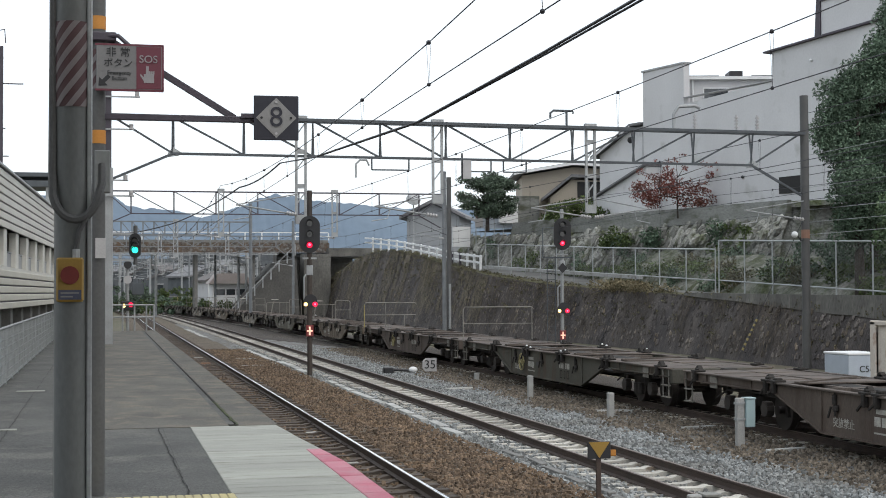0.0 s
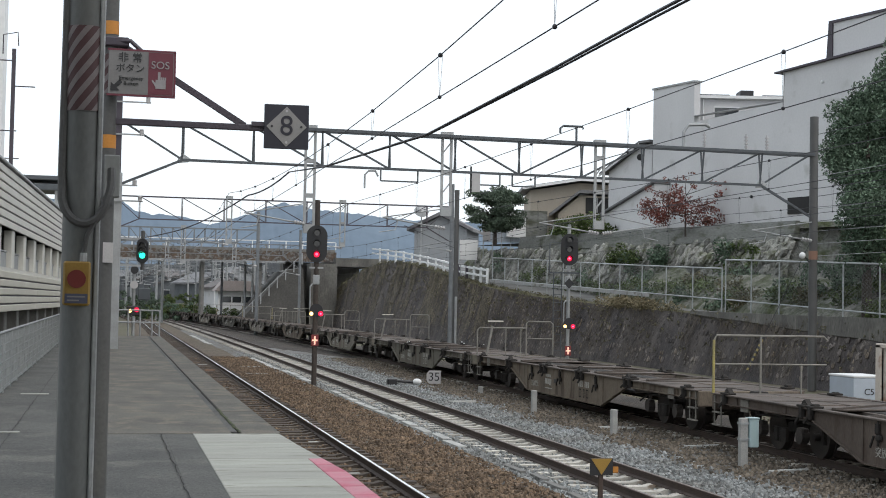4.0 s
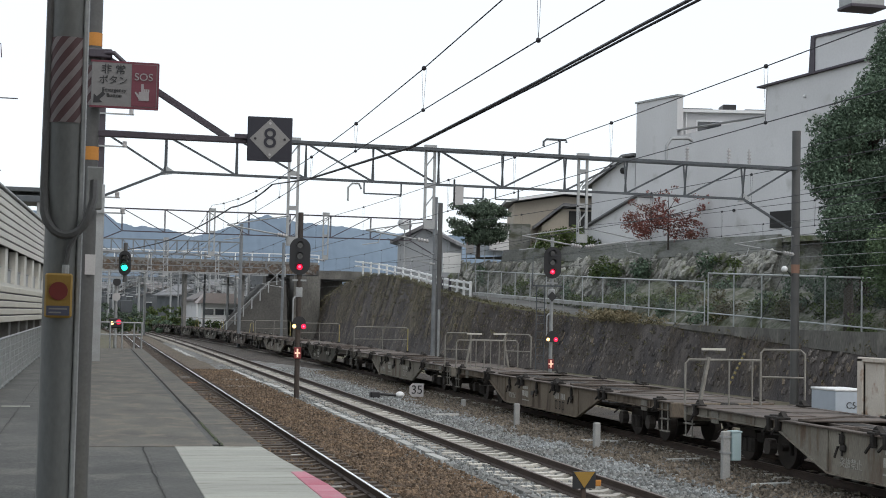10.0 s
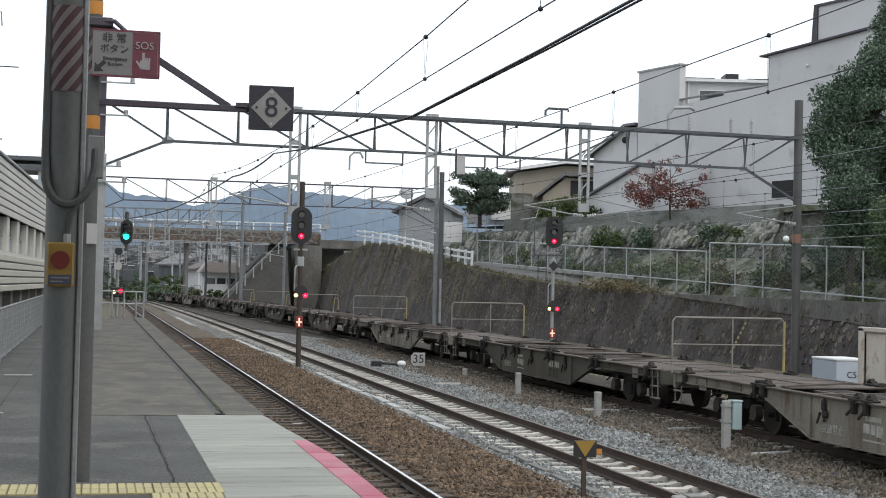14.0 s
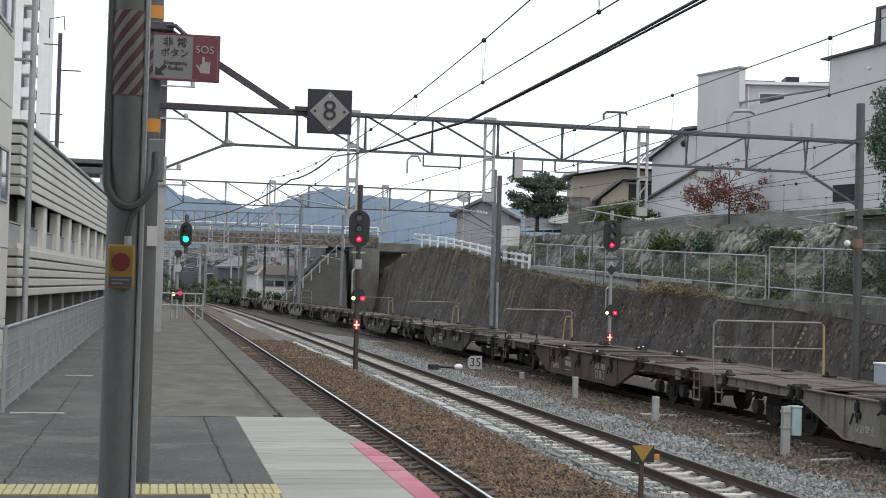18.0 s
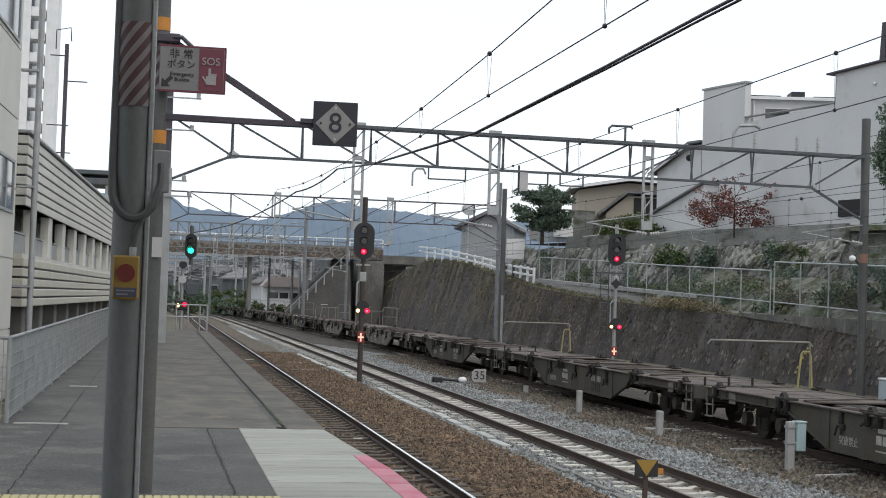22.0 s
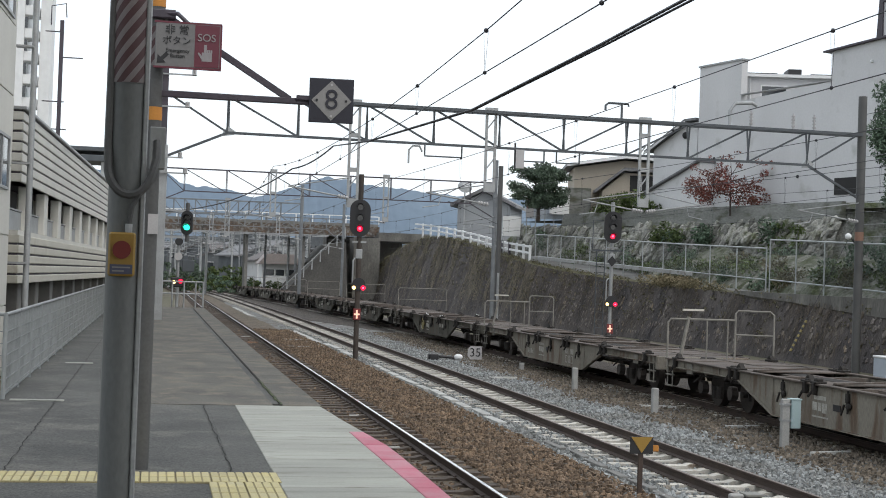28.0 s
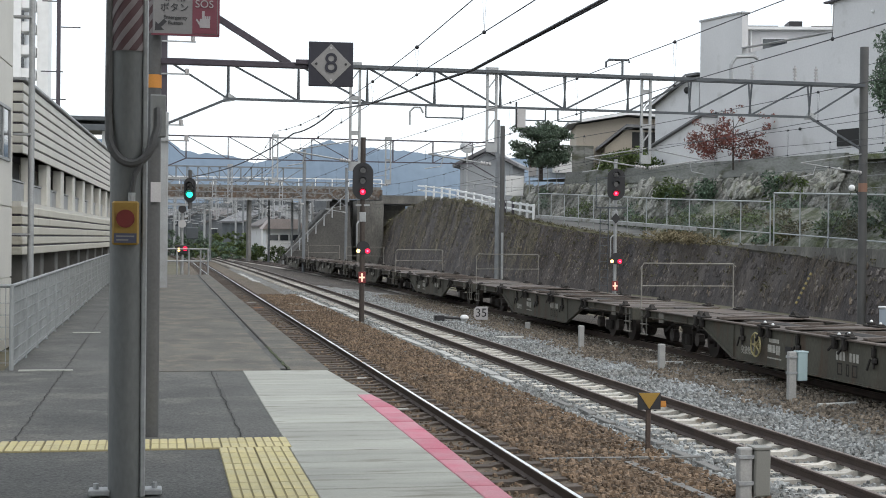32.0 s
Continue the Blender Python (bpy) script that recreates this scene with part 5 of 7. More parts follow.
far_gantry(98, -0.2, 23.0, 9.57, 1.5, 7, "thin grey steel gantry over the tracks", 0.09, M_DARKSTEEL)
for y, x0, x1, zt in ((124, -0.6, 12.05, 8.8), (178, -2.0, 13.0, 8.7), (234, -4.5, 15.5, 8.7), (290, -9.5, 13.0, 8.7), (150, -1.5, 19.0, 8.6), (205, -3.0, 16.5, 8.6), (262, -7.0, 14.5, 8.6), (325, -12.5, 11, 8.6), (390, -19, 5, 8.6)):
    far_gantry(y, x0, x1, zt, 1.1, 10, "distant grey steel gantry over the tracks")

# ---- wires ----
def wire(name, pts, r, label, sag=0.0, mat=None):
    s = Shape()
    out_pts = []
    for a, b in zip(pts[:-1], pts[1:]):
        a, b = Vector(a), Vector(b)
        for i in range(10):
            u = i / 10
            q = a.lerp(b, u)
            q.z -= sag * 4 * u * (1 - u)
            out_pts.append(q)
    out_pts.append(Vector(pts[-1]))
    s.pipe(out_pts, r, 5)
    return tagged(part(name, s, mat or M_WIRE), label, "cable")


stops = [-6, 52, 98, 150, 205, 262, 325, 390]
OVER = [(lambda y, k=k: along(k, y), 5.42) for k in ("near", "middle", "far")] + [(lambda y: 18.4 + (along("far", y) - 13.8) * 0.8, 5.42), (lambda y: 22.6 + (along("far", y) - 13.8) * 0.8, 5.42)]
SAG = (0.79, 0.27, 0.4, 0.4, 0.4)
for k, (over, z) in enumerate(OVER):
    line_set = thing("overhead_line", (0, 0, 0), "thin dark overhead contact line with droppers and clips", "cable", "overhead lines")

    def hung(name, pts, r, sag):
        ob = wire(name, pts, r, "", sag)
        ob.parent = line_set
        del ob["category"]
        return ob

    held = [3.1 if k == 0 and y < 0 else y for y in stops]
    lift = 1.2 if k == 0 else 1.0
    hung("contact_wire", [(over(y), y, z) for y in stops], 0.0075, 0.0)
    hung("messenger_wire", [(over(y), y, z + lift) for y in held], 0.008, SAG[k])
    for a, b in zip(held[:4], held[1:5]):
        for i in range(1, 10):
            u = i / 10
            y = a + (b - a) * u
            x = over(y)
            if y > 10:
                hi = z + lift - SAG[k] * 4 * u * (1 - u)
                d = part("dropper", Shape().rod((x, y, z), (x - 0.03, y, hi), 0.0025, 4).rod((x, y, z), (x + 0.03, y, hi), 0.0025, 4), M_WIRE, line_set)
                part("clip", Shape().ball((x, y, z), 0.026, 8, 6), M_WIRE, d)
                part("clip", Shape().ball((x, y, hi), 0.032, 8, 6), M_WIRE, d)
# heavy feeder that crosses to the gantry
wire("feeder_cable", [(6.2, -4, 6.33), (6.2, 16.2, 6.305), (6.2, 20.0, 6.27), (6.2, 28.7, 6.265), (6.25, 44, 6.95), (6.1, 51.9, 7.45)], 0.023, "heavy black feeder cable")
wire("feeder_cable", [(6.25, -4, 6.30), (6.25, 16.2, 6.28), (6.24, 20.0, 6.25), (6.22, 28.7, 6.25), (6.28, 44, 6.94), (6.1, 51.9, 7.45)], 0.018, "heavy black feeder cable")
wire("feeder_cable", [(6.1, 51.9, 7.45), (5.2, 58, 7.0), (3.2, 75, 6.3), (-0.4, 98, 6.6)], 0.03, "heavy black feeder cable", 0.15)
wire("line_wire", [(27.5, 53, 9.9), (24.0, 20, 9.0)], 0.012, "thin dark overhead line wire")
wire("line_wire", [(27.5, 53, 6.4), (25.5, 20, 6.0)], 0.012, "thin dark overhead line wire")
wire("line_wire", [(27.5, 53, 7.4), (25.5, 20, 7.2)], 0.012, "thin dark overhead line wire")

for z0, z1 in ((5.0, 4.9), (5.5, 5.2), (6.0, 5.6), (6.9, 6.6), (8.2, 8.0)):
    wire("line_wire", [(27.5, 53, z0), (26.4, 22, z1)], 0.011, "thin pale overhead line wire", mat=M_STEEL)

box = thing("hanging_box", (11.4, 20.0, 7.68), "pale grey box hanging from a span wire over the tracks", "box")
part("body", Shape().box(-0.28, 0.28, -0.2, 0.2, 0.05, 0.62, 0.01), M_STEEL, box)
part("rim", Shape().box(-0.3, 0.3, -0.22, 0.22, 0.0, 0.05, 0.01), M_DARKSTEEL, box, "dark lower rim")
for x in (-0.22, 0.22):
    part("hanger", Shape().rod((x, 0, 0.6), (x, 0, 1.35), 0.015, 6), M_WIRE, box)
part("span_wire", Shape().rod((-13.2, 0, 1.35), (15.9, 0, 1.35), 0.012, 5), M_WIRE, box)

# ---- colour light signals ----
L_RED = glowing("red_light", (0.95, 0.006, 0.06), 0.95)
L_CORE = glowing("red_light_core", (1.0, 0.16, 0.30), 1.6)
L_GREEN = glowing("green_light", (0.02, 1.0, 0.62), 3.0)
L_AMBER = glowing("amber_light", (1.0, 0.62, 0.2), 4.0)
L_CROSS = glowing("pale_lit_cross", (1.0, 0.60, 0.45), 0.55)
M_LENS = glass("dark_lens", (0.01, 0.01, 0.012))


def disc(x, z, r, y=-0.02, n=20):
    return Shape().rod((x, y, z), (x, y - 0.02, z), r, n)


M_CRIMSON = plain("dark_red_plate_paint", (0.20, 0.03, 0.03), 0.5)


def signal(place, head_z, lower_z, cross_z, top_z, label, pole_r=0.075, lit=L_RED, lit_slot=0, base_mat=None, w=0.37, h=0.66, foot=-0.25):
    g = thing("railway_signal", place, label, "railway signal", "colour light signals", turn=-8)
    part("mast", Shape().rod((0, 0.1, foot), (0, 0.1, top_z), pole_r, 12), base_mat or M_POLE2, g, smooth=True)
    hd = part("head", Shape().prism([(w * math.cos(a), head_z + (h - w) * (1 if math.sin(a) > 0 else -1) + w * math.sin(a)) for a in
                                     [2 * math.pi * i / 28 + 0.01 for i in range(28)]], "y", -0.03, 0.01), M_BLACK, g, "long oval black backboard")
    part("housing", Shape().box(-0.2, 0.2, 0.01, 0.2, head_z + 0.12 - h, head_z - 0.12 + h, 0.02), M_BLACK, hd)
    for i in range(3):
        z = head_z + (i - 1) * (h - 0.28)
        part("lens", disc(0, z, 0.105, -0.03), lit if i == lit_slot else M_LENS, hd, "lit lens" if i == lit_slot else "")
        if i == lit_slot and lit is L_RED:
            part("lamp_core", disc(0, z + 0.01, 0.05, -0.051), L_CORE, hd, "bright lamp core")
        hood = Shape()
        for k in range(9):
            a = math.pi * k / 8
            hood.v += [(0.13 * math.cos(a), -0.03, z + 0.13 * math.sin(a)), (0.12 * math.cos(a), -0.28, z + 0.02 + 0.12 * math.sin(a)),
                       (0.145 * math.cos(a), -0.03, z + 0.145 * math.sin(a)), (0.135 * math.cos(a), -0.28, z + 0.02 + 0.135 * math.sin(a))]
        for k in range(8):
            o = 4 * k
            hood.f += [(o, o + 1, o + 5, o + 4), (o + 2, o + 6, o + 7, o + 3), (o + 1, o + 3, o + 7, o + 5)]
        part("hood", hood, M_BLACK, hd)
    if lower_z is not None:
        sh = part("shunting_head", Shape().rod((0.03, -0.03, lower_z + 0.06), (0.03, 0.05, lower_z + 0.06), 0.235, 20), M_BLACK, g, "small round black head with two lit lamps")
        part("lens", disc(-0.14, lower_z - 0.06, 0.065, -0.03), L_AMBER, sh, "lit amber lens")
        part("lens", disc(0.19, lower_z - 0.06, 0.09, -0.03), L_RED, sh, "lit red lens")
        part("lamp_core", disc(0.19, lower_z - 0.06, 0.035, -0.051), L_CORE, sh)
        cz = cross_z
        cr = part("route_plate", Shape().box(-0.13, 0.13, -0.04, 0.0, cz - 0.2, cz + 0.2, 0.01), M_CRIMSON, g, "dark red plate with a pale cross")
        part("cross", Shape().box(-0.03, 0.03, -0.05, -0.04, cz - 0.15, cz + 0.15).box(-0.1, 0.1, -0.052, -0.042, cz - 0.03, cz + 0.03), L_CROSS, cr, "lit pale cross")
        part("ladder_step", Shape().bar((-0.25, 0.05, head_z - 0.85), (0.25, 0.05, head_z - 0.85), 0.06).box(-0.12, 0.12, 0.0, 0.2, head_z - 1.45, head_z - 1.1, 0.02), M_STEEL, g)
        part("conduit", Shape().pipe([(-0.2, 0.0, lower_z + 0.1), (-0.2, 0.0, lower_z + 0.9), (-0.12, 0.05, lower_z + 1.0), (0, 0.1, lower_z + 1.0)], 0.03, 6), M_STEEL, g)
    return g


M_OLDPOST = material("rust_brown_post", (0.075, 0.06, 0.05), (0.045, 0.04, 0.038), rough=0.75, scale=1.5, fine=30, spread=0.2, bump=0.2, stretch=(1, 1, 0.4))
signal((7.02, 50.8, 0), 4.84, 2.42, 1.42, 6.4, "two-headed black signal showing red on a dark post", base_mat=M_OLDPOST, pole_r=0.095)
g2 = signal((18.47, 57.2, 0), 5.15, 2.02, 0.95, 6.2, "two-headed black signal showing red beyond the train", base_mat=M_STEEL)
part("bracket_frame", Shape().pipe([(-0.82, 0.0, 4.2), (-0.82, 0.0, 5.42), (-0.3, 0.05, 5.42)], 0.022, 6).bar((-0.82, 0.05, 4.18), (0.42, 0.05, 4.18), 0.06), M_GANTRY, g2, "thin dark bracket frame")
part("diamond_plate", Shape().prism([(0.0, 3.52), (0.2, 3.74), (0.0, 3.96), (-0.2, 3.74)], "y", -0.05, -0.02), M_BLACK, g2, "black diamond plate")
ladder = part("ladder", Shape().rod((-0.62, 0.15, 0.1), (-0.62, 0.15, 4.2), 0.02, 6).rod((-0.28, 0.15, 0.1), (-0.28, 0.15, 4.2), 0.02, 6), M_GANTRY, g2)
for k in range(12):
    part("rung", Shape().rod((-0.62, 0.15, 0.3 + 0.33 * k), (-0.28, 0.15, 0.3 + 0.33 * k), 0.012, 6), M_GANTRY, ladder)
g3 = signal((1.0, 52.6, 1.0), 3.48, None, None, 4.2, "platform signal head showing green on a bracket arm", lit=L_GREEN, lit_slot=0, w=0.21, h=0.44, foot=2.8)
for z in (2.95, 3.9):
    part("bracket_arm", Shape().bar((0, 0.12, z), (-0.92, -0.48, z), 0.07), M_STEEL, g3)

g = thing("repeater_signal", (1.05, 74.0, -0.3), "small signal post with a white disc and red lamps", "railway signal")
part("mast", Shape().rod((0, 0.1, 0), (0, 0.1, 4.6), 0.08, 10), M_STEEL, g)
for z, m in ((4.5, M_BLACK), (3.75, M_SIGNWHITE)):
    part("head", Shape().rod((0, -0.05, z), (0, 0.05, z), 0.2, 16), m, g)
h2 = part("lamp_head", Shape().box(-0.35, 0.35, -0.05, 0.1, 2.2, 2.7, 0.05), M_BLACK, g)
part("lens", disc(-0.18, 2.45, 0.09, -0.06), L_AMBER, h2)
part("lens", disc(0.15, 2.5, 0.12, -0.06), L_RED, h2)
part("box", Shape().box(0.2, 0.8, -0.1, 0.2, 3.0, 3.6, 0.03), M_GANTRY, g)

# ---- small things along the tracks ----
M_CONCPOST = material("concrete_post", (0.36, 0.36, 0.345), (0.27, 0.27, 0.26), scale=3, fine=40, spread=0.12, bump=0.15)
for x, y, h in ((11.5, 38.6, 0.62), (11.45, 31.9, 0.60), (12.0, 46.5, 0.26)):
    tagged(part("marker_post", Shape().box(-0.075, 0.075, -0.075, 0.075, 0, h + 0.1, 0.02), M_CONCPOST), "short grey concrete marker post in the ballast", "post", "marker posts").matrix_basis = pose(x, y, -0.28)
M_TEAL = plain("pale_teal_box_paint", (0.33, 0.43, 0.44), 0.5)
M_BOXGREY = plain("grey_green_box_paint", (0.20, 0.20, 0.18), 0.6)


def track_box(place, label, front, h=0.9):
    g = thing("trackside_box", place, label, "equipment box", "trackside boxes")
    part("stand", Shape().box(-0.1, 0.06, -0.06, 0.06, -0.1, h, 0.015), M_CONCPOST, g)
    b = part("cabinet", Shape().box(0.07, 0.26, -0.1, 0.1, h - 0.55, h - 0.02, 0.015), front, g)
    part("lid", Shape().box(0.06, 0.27, -0.11, 0.11, h - 0.02, h + 0.01, 0.005), front, b)
    for z in (h - 0.12, h - 0.42):
        part("strap", Shape().box(-0.11, 0.08, -0.075, 0.075, z, z + 0.04), M_STEEL, g)
    part("latch", Shape().box(0.262, 0.275, -0.02, 0.02, h - 0.32, h - 0.24), M_BLACK, b)
    return g


track_box((11.72, 25.4, -0.2), "pale teal equipment box on a short concrete stand", M_TEAL, 0.95)
track_box((6.55, 15.4, -0.25), "grey green equipment box on a stand beside the rails", M_BOXGREY, 0.72)
g = thing("triangle_marker", (6.74, 19.3, -0.2), "dark square plate with a yellow triangle on a rusty stake", "marker sign")
part("stake", Shape().box(-0.035, 0.035, -0.02, 0.02, -0.1, 0.68, 0.008), M_RAIL, g)
part("plate", Shape().box(-0.17, 0.17, -0.04, -0.025, 0.64, 0.88, 0.004), M_BLACK, g)
part("triangle", Shape().prism([(-0.155, 0.875), (0.155, 0.875), (0.0, 0.65)], "y", -0.048, -0.04), M_BOXY, g, "yellow triangle")
part("reflector", Shape().box(0.17, 0.26, -0.02, 0.0, 0.67, 0.76, 0.01), M_ORANGE, g)
g = thing("speed_sign", (11.5, 51.4, -0.2), "low pale board with the figures 35 beside the siding", "sign")
part("board", Shape().prism([(-0.27, 0.2), (-0.27, 0.44), (-0.17, 0.56), (0.25, 0.56), (0.25, 0.08), (-0.17, 0.08)], "y", -0.02, 0.02), M_SIGNWHITE, g)
part("leg", Shape().bar((0, 0.03, -0.1), (0, 0.03, 0.4), 0.06), M_RAIL, g)
letters("figures", "35", 0.44, M_BLACK, g, pose(0, -0.026, 0.32, 90), thick=0.006)
g = thing("point_lever", (10.6, 51.5, -0.2), "black point lever with a white weight", "point lever")
part("bar", Shape().rod((-0.7, 0, 0.18), (0.2, 0, 0.12), 0.05, 8), M_BLACK, g)
part("weight", Shape().ball((0.3, 0, 0.14), 0.17, 12, 8, 0.7), M_WHITE, g, "white painted weight", smooth=True)
part("stand", Shape().box(-0.8, -0.45, -0.15, 0.15, -0.05, 0.25, 0.03), M_BLACK, g)

# small concrete covers and planks along the ballast
M_CHALK = material("whitish_concrete_cover", (0.45, 0.45, 0.43), (0.31, 0.31, 0.29), scale=2, fine=30, spread=0.15, bump=0.2, piece=0.12)
rnd = random.Random(8)
for x, y0, y1, w, mat, step in ((6.3, 96, 116, 0.3, M_CHALK, 2.2), (6.95, 62, 72, 0.3, M_CHALK, 2.4), (7.2, 53, 60, 0.26, M_CHALK, 2.2), (7.17, 29, 47, 0.20, M_CHALK, 1.7), (7.12, 17.5, 25, 0.13, M_CONC, 1.2)):
    y = y0
    while y < y1:
        d = step * rnd.uniform(0.6, 0.95)
        ob = part("trough_cover", Shape().box(-w / 2, w / 2, 0, d, -0.05, 0.035, 0.008), mat)
        ob.matrix_basis = pose(x + rnd.uniform(-0.05, 0.05) + (0.012 * (y - y0) if mat is M_CONC else 0), y, -0.165, 0, 0, rnd.uniform(-2, 2))
        tagged(ob, "pale concrete cable trough cover lying in the ballast", "trough cover", "cable trough covers")
        y += step
for x0, y0, x1, y1, w in ((6.12, 18.3, 6.2, 15.0, 0.12), (5.0, 18.68, 7.3, 18.6, 0.10)):
    tagged(part("trough_cover", Shape().bar((x0, y0, -0.15), (x1, y1, -0.15), w, 0.06), M_CONC), "pale concrete cable trough cover lying in the ballast", "trough cover", "cable trough covers")
for x, y in ((12.1, 33.5), (12.4, 29.0), (10.4, 42.5), (12.2, 24.5), (6.0, 64), (5.7, 58)):
    tagged(part("plank", Shape().box(-0.45, 0.45, -0.05, 0.05, -0.19, -0.12, 0.01), M_CHALK), "pale weathered plank on the ballast", "plank", "planks").matrix_basis = pose(x, y, 0, 0, 0, rnd.uniform(-15, 15))

M_CHIP = material("broken_brick", (0.36, 0.16, 0.08), (0.24, 0.11, 0.06), scale=4, fine=30, spread=0.2, bump=0.3)
for x, y, d, mat, label in ((4.23, 30.4, 0.24, M_CHALK, "pale splinter of wood between the sleepers"), (4.16, 24.8, 0.22, M_CHALK, "pale splinter of wood between the sleepers"),
                            (3.9, 18.8, 0.26, M_CHALK, "pale splinter of wood between the sleepers"), (4.09, 66.5, 0.42, M_CHALK, "pale stone block beside the platform track"), (4.08, 61.3, 0.42, M_CHIP, "broken orange brick beside the platform track")):
    ob = part("debris", Shape().box(-d / 2, d / 2, -0.035, 0.035, -0.22, -0.155, 0.012), mat)
    ob.matrix_basis = pose(x, y, 0, 0, 0, 12)
    tagged(ob, label, "debris")

# boxes beyond the train
M_CBLUE = plain("pale_blue_box_paint", (0.42, 0.47, 0.53), 0.5)
g = thing("equipment_cabinet", (20.2, 36.4, -0.85), "pale blue white equipment cabinet with dark lettering", "cabinet")
part("body", Shape().box(-0.5, 0.5, -0.6, 0.75, 0, 1.85, 0.02), M_CBLUE, g)
part("lid", Shape().box(-0.52, 0.52, -0.62, 0.77, 1.85, 1.91, 0.015), M_WHITE, g)
letters("writing", "C5-1", 0.25, M_BLACK, g, pose(0.08, -0.607, 1.46, 90))
g = thing("cargo_container", (19.9, 31.2, -0.56), "cream and rust freight container on the ground", "container")
M_CREAMC = material("cream_container_paint", (0.62, 0.57, 0.50), (0.54, 0.48, 0.41), rough=0.6, scale=1.2, fine=20, spread=0.1, bump=0.1, stain=(0.28, 0.13, 0.06), stain_at=0.64)
part("body", Shape().box(-1.2, 1.2, -2.6, 1.5, 0, 2.5, 0.03), M_CREAMC, g)
for i in range(5):
    part("rib", Shape().box(-1.24, -1.2, -2.5 + i * 0.95, -2.42 + i * 0.95, 0.1, 2.4), M_CREAMC, g)
part("door", Shape().box(-1.2, 0, 1.5, 1.54, 0.1, 2.42, 0.01), M_CREAMC, g)
part("end_post", Shape().box(-1.28, -1.16, 1.3, 1.56, 0, 2.56, 0.02), M_CREAMC, g, "rust-stained corner post")
part("top_rail", Shape().box(-1.28, -1.16, -2.6, 1.56, 2.46, 2.58, 0.02), M_CREAMC, g)
for x in (-1.22, -0.75, -0.3):
    part("end_rib", Shape().box(x, x + 0.1, -2.66, -2.6, 0.1, 2.5, 0.01), M_CREAMC, g)
for x in (-0.9, -0.5):
    part("lock_rod", Shape().rod((x, 1.58, 0.2), (x, 1.58, 2.3), 0.025, 8), M_RAIL, g)
g = thing("line_pole", (18.15, 76.2, -0.2), "dark round pole beside the stone wall", "pole")
part("shaft", Shape().rod((0, 0, 0), (0, 0, 9.2), 0.13, 12), M_POLE2, g, smooth=True)
part("guard", Shape().rod((0.0, -0.16, 0), (0.0, -0.16, 3.4), 0.07, 8), M_STEEL, g)
part("stay_wire", Shape().rod((0, 0, 6.0), (-3.2, -1.5, 7.1), 0.015, 5), M_WIRE, g)

# ---- station building behind the platform ----
M_CLAD = material("cream_cladding", (0.50, 0.48, 0.41), (0.44, 0.42, 0.36), rough=0.6, scale=0.5, fine=10, spread=0.06, bump=0.05, stain=(0.36, 0.32, 0.26), stain_at=0.68)
M_CREAM = material("cream_panel", (0.56, 0.55, 0.50), (0.50, 0.49, 0.45), rough=0.6, scale=0.5, fine=10, spread=0.05, bump=0.04)
M_WINDOW = glass("window_glass", (0.03, 0.035, 0.04))
M_RECESS = plain("recess_shade_grey", (0.12, 0.12, 0.118), 0.8)
M_DARKIN = plain("shade_dark_recess", (0.035, 0.035, 0.035), 0.8)
M_BARN = material("brown_shutter_wood", (0.13, 0.09, 0.06), (0.09, 0.065, 0.045), scale=1, fine=20, bump=0.2, stretch=(1, 4, 0.5))
b = thing("station_annex", (-4.0, 44.0, -0.4), "cream clad annex with ribbed bands and a row of deep openings", "building", turn=-1.95)
part("core", Shape().box(-9, -1.1, 0, 75, 0, 7.6), M_CLAD, b)
for z0, z1, rows, mat in ((5.62, 7.75, 7, M_CREAM), (2.62, 4.12, 5, M_CLAD)):
    for i in range(rows):
        h = (z1 - z0) / rows
        part("cladding_band", Shape().box(-0.5, 0.0, 0, 75, z0 + i * h, z0 + (i + 1) * h - 0.06, 0.02), mat, b)
    part("cladding_back", Shape().box(-1.1, -0.06, 0.05, 74.9, z0, z1), M_DARKSTEEL, b)
part("coping", Shape().box(-0.6, 0.08, -0.05, 75.05, 7.75, 7.85, 0.02), M_STEEL, b)
part("sill", Shape().box(-1.1, -0.05, 0, 75, 4.05, 4.2), M_CREAM, b)
for i in range(16):
    y = 2.6 + i * 4.65
    part("pier", Shape().box(-0.42, -0.1, y, y + 1.0, 4.2, 5.65, 0.03), M_CREAM, b)
    # Dull grey panel paints the shade inside each deep opening.
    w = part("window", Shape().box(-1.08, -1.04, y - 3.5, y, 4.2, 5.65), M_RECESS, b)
    part("balustrade", Shape().box(-0.36, -0.3, y - 3.4, y, 4.2, 4.78), M_STEEL, w)
    part("handrail", Shape().box(-0.38, -0.27, y - 3.4, y, 4.8, 4.85), M_STEEL, w)
    part("column", Shape().box(-0.9, -0.3, y, y + 0.9, 0.2, 2.62, 0.03), M_CONC, b)
    part("shutter", Shape().box(-1.15, -1.06, y + 0.9, y + 3.0, 0.3, 2.5), M_BARN, b, "brown wooden shutter")
b = thing("station_block", (-4.75, 27.0, -0.4), "tall cream panelled station block with windows", "building", turn=-1.95)
part("core", Shape().box(-9, -0.05, 0, 16.0, 0, 14), M_CREAM, b)
for z in range(7):
    for j in range(4):
        part("panel", Shape().box(-0.05, 0.0, j * 4.0 + 0.02, j * 4.0 + 3.98, z * 2 + 0.02, z * 2 + 1.98, 0.006), M_CREAM, b)
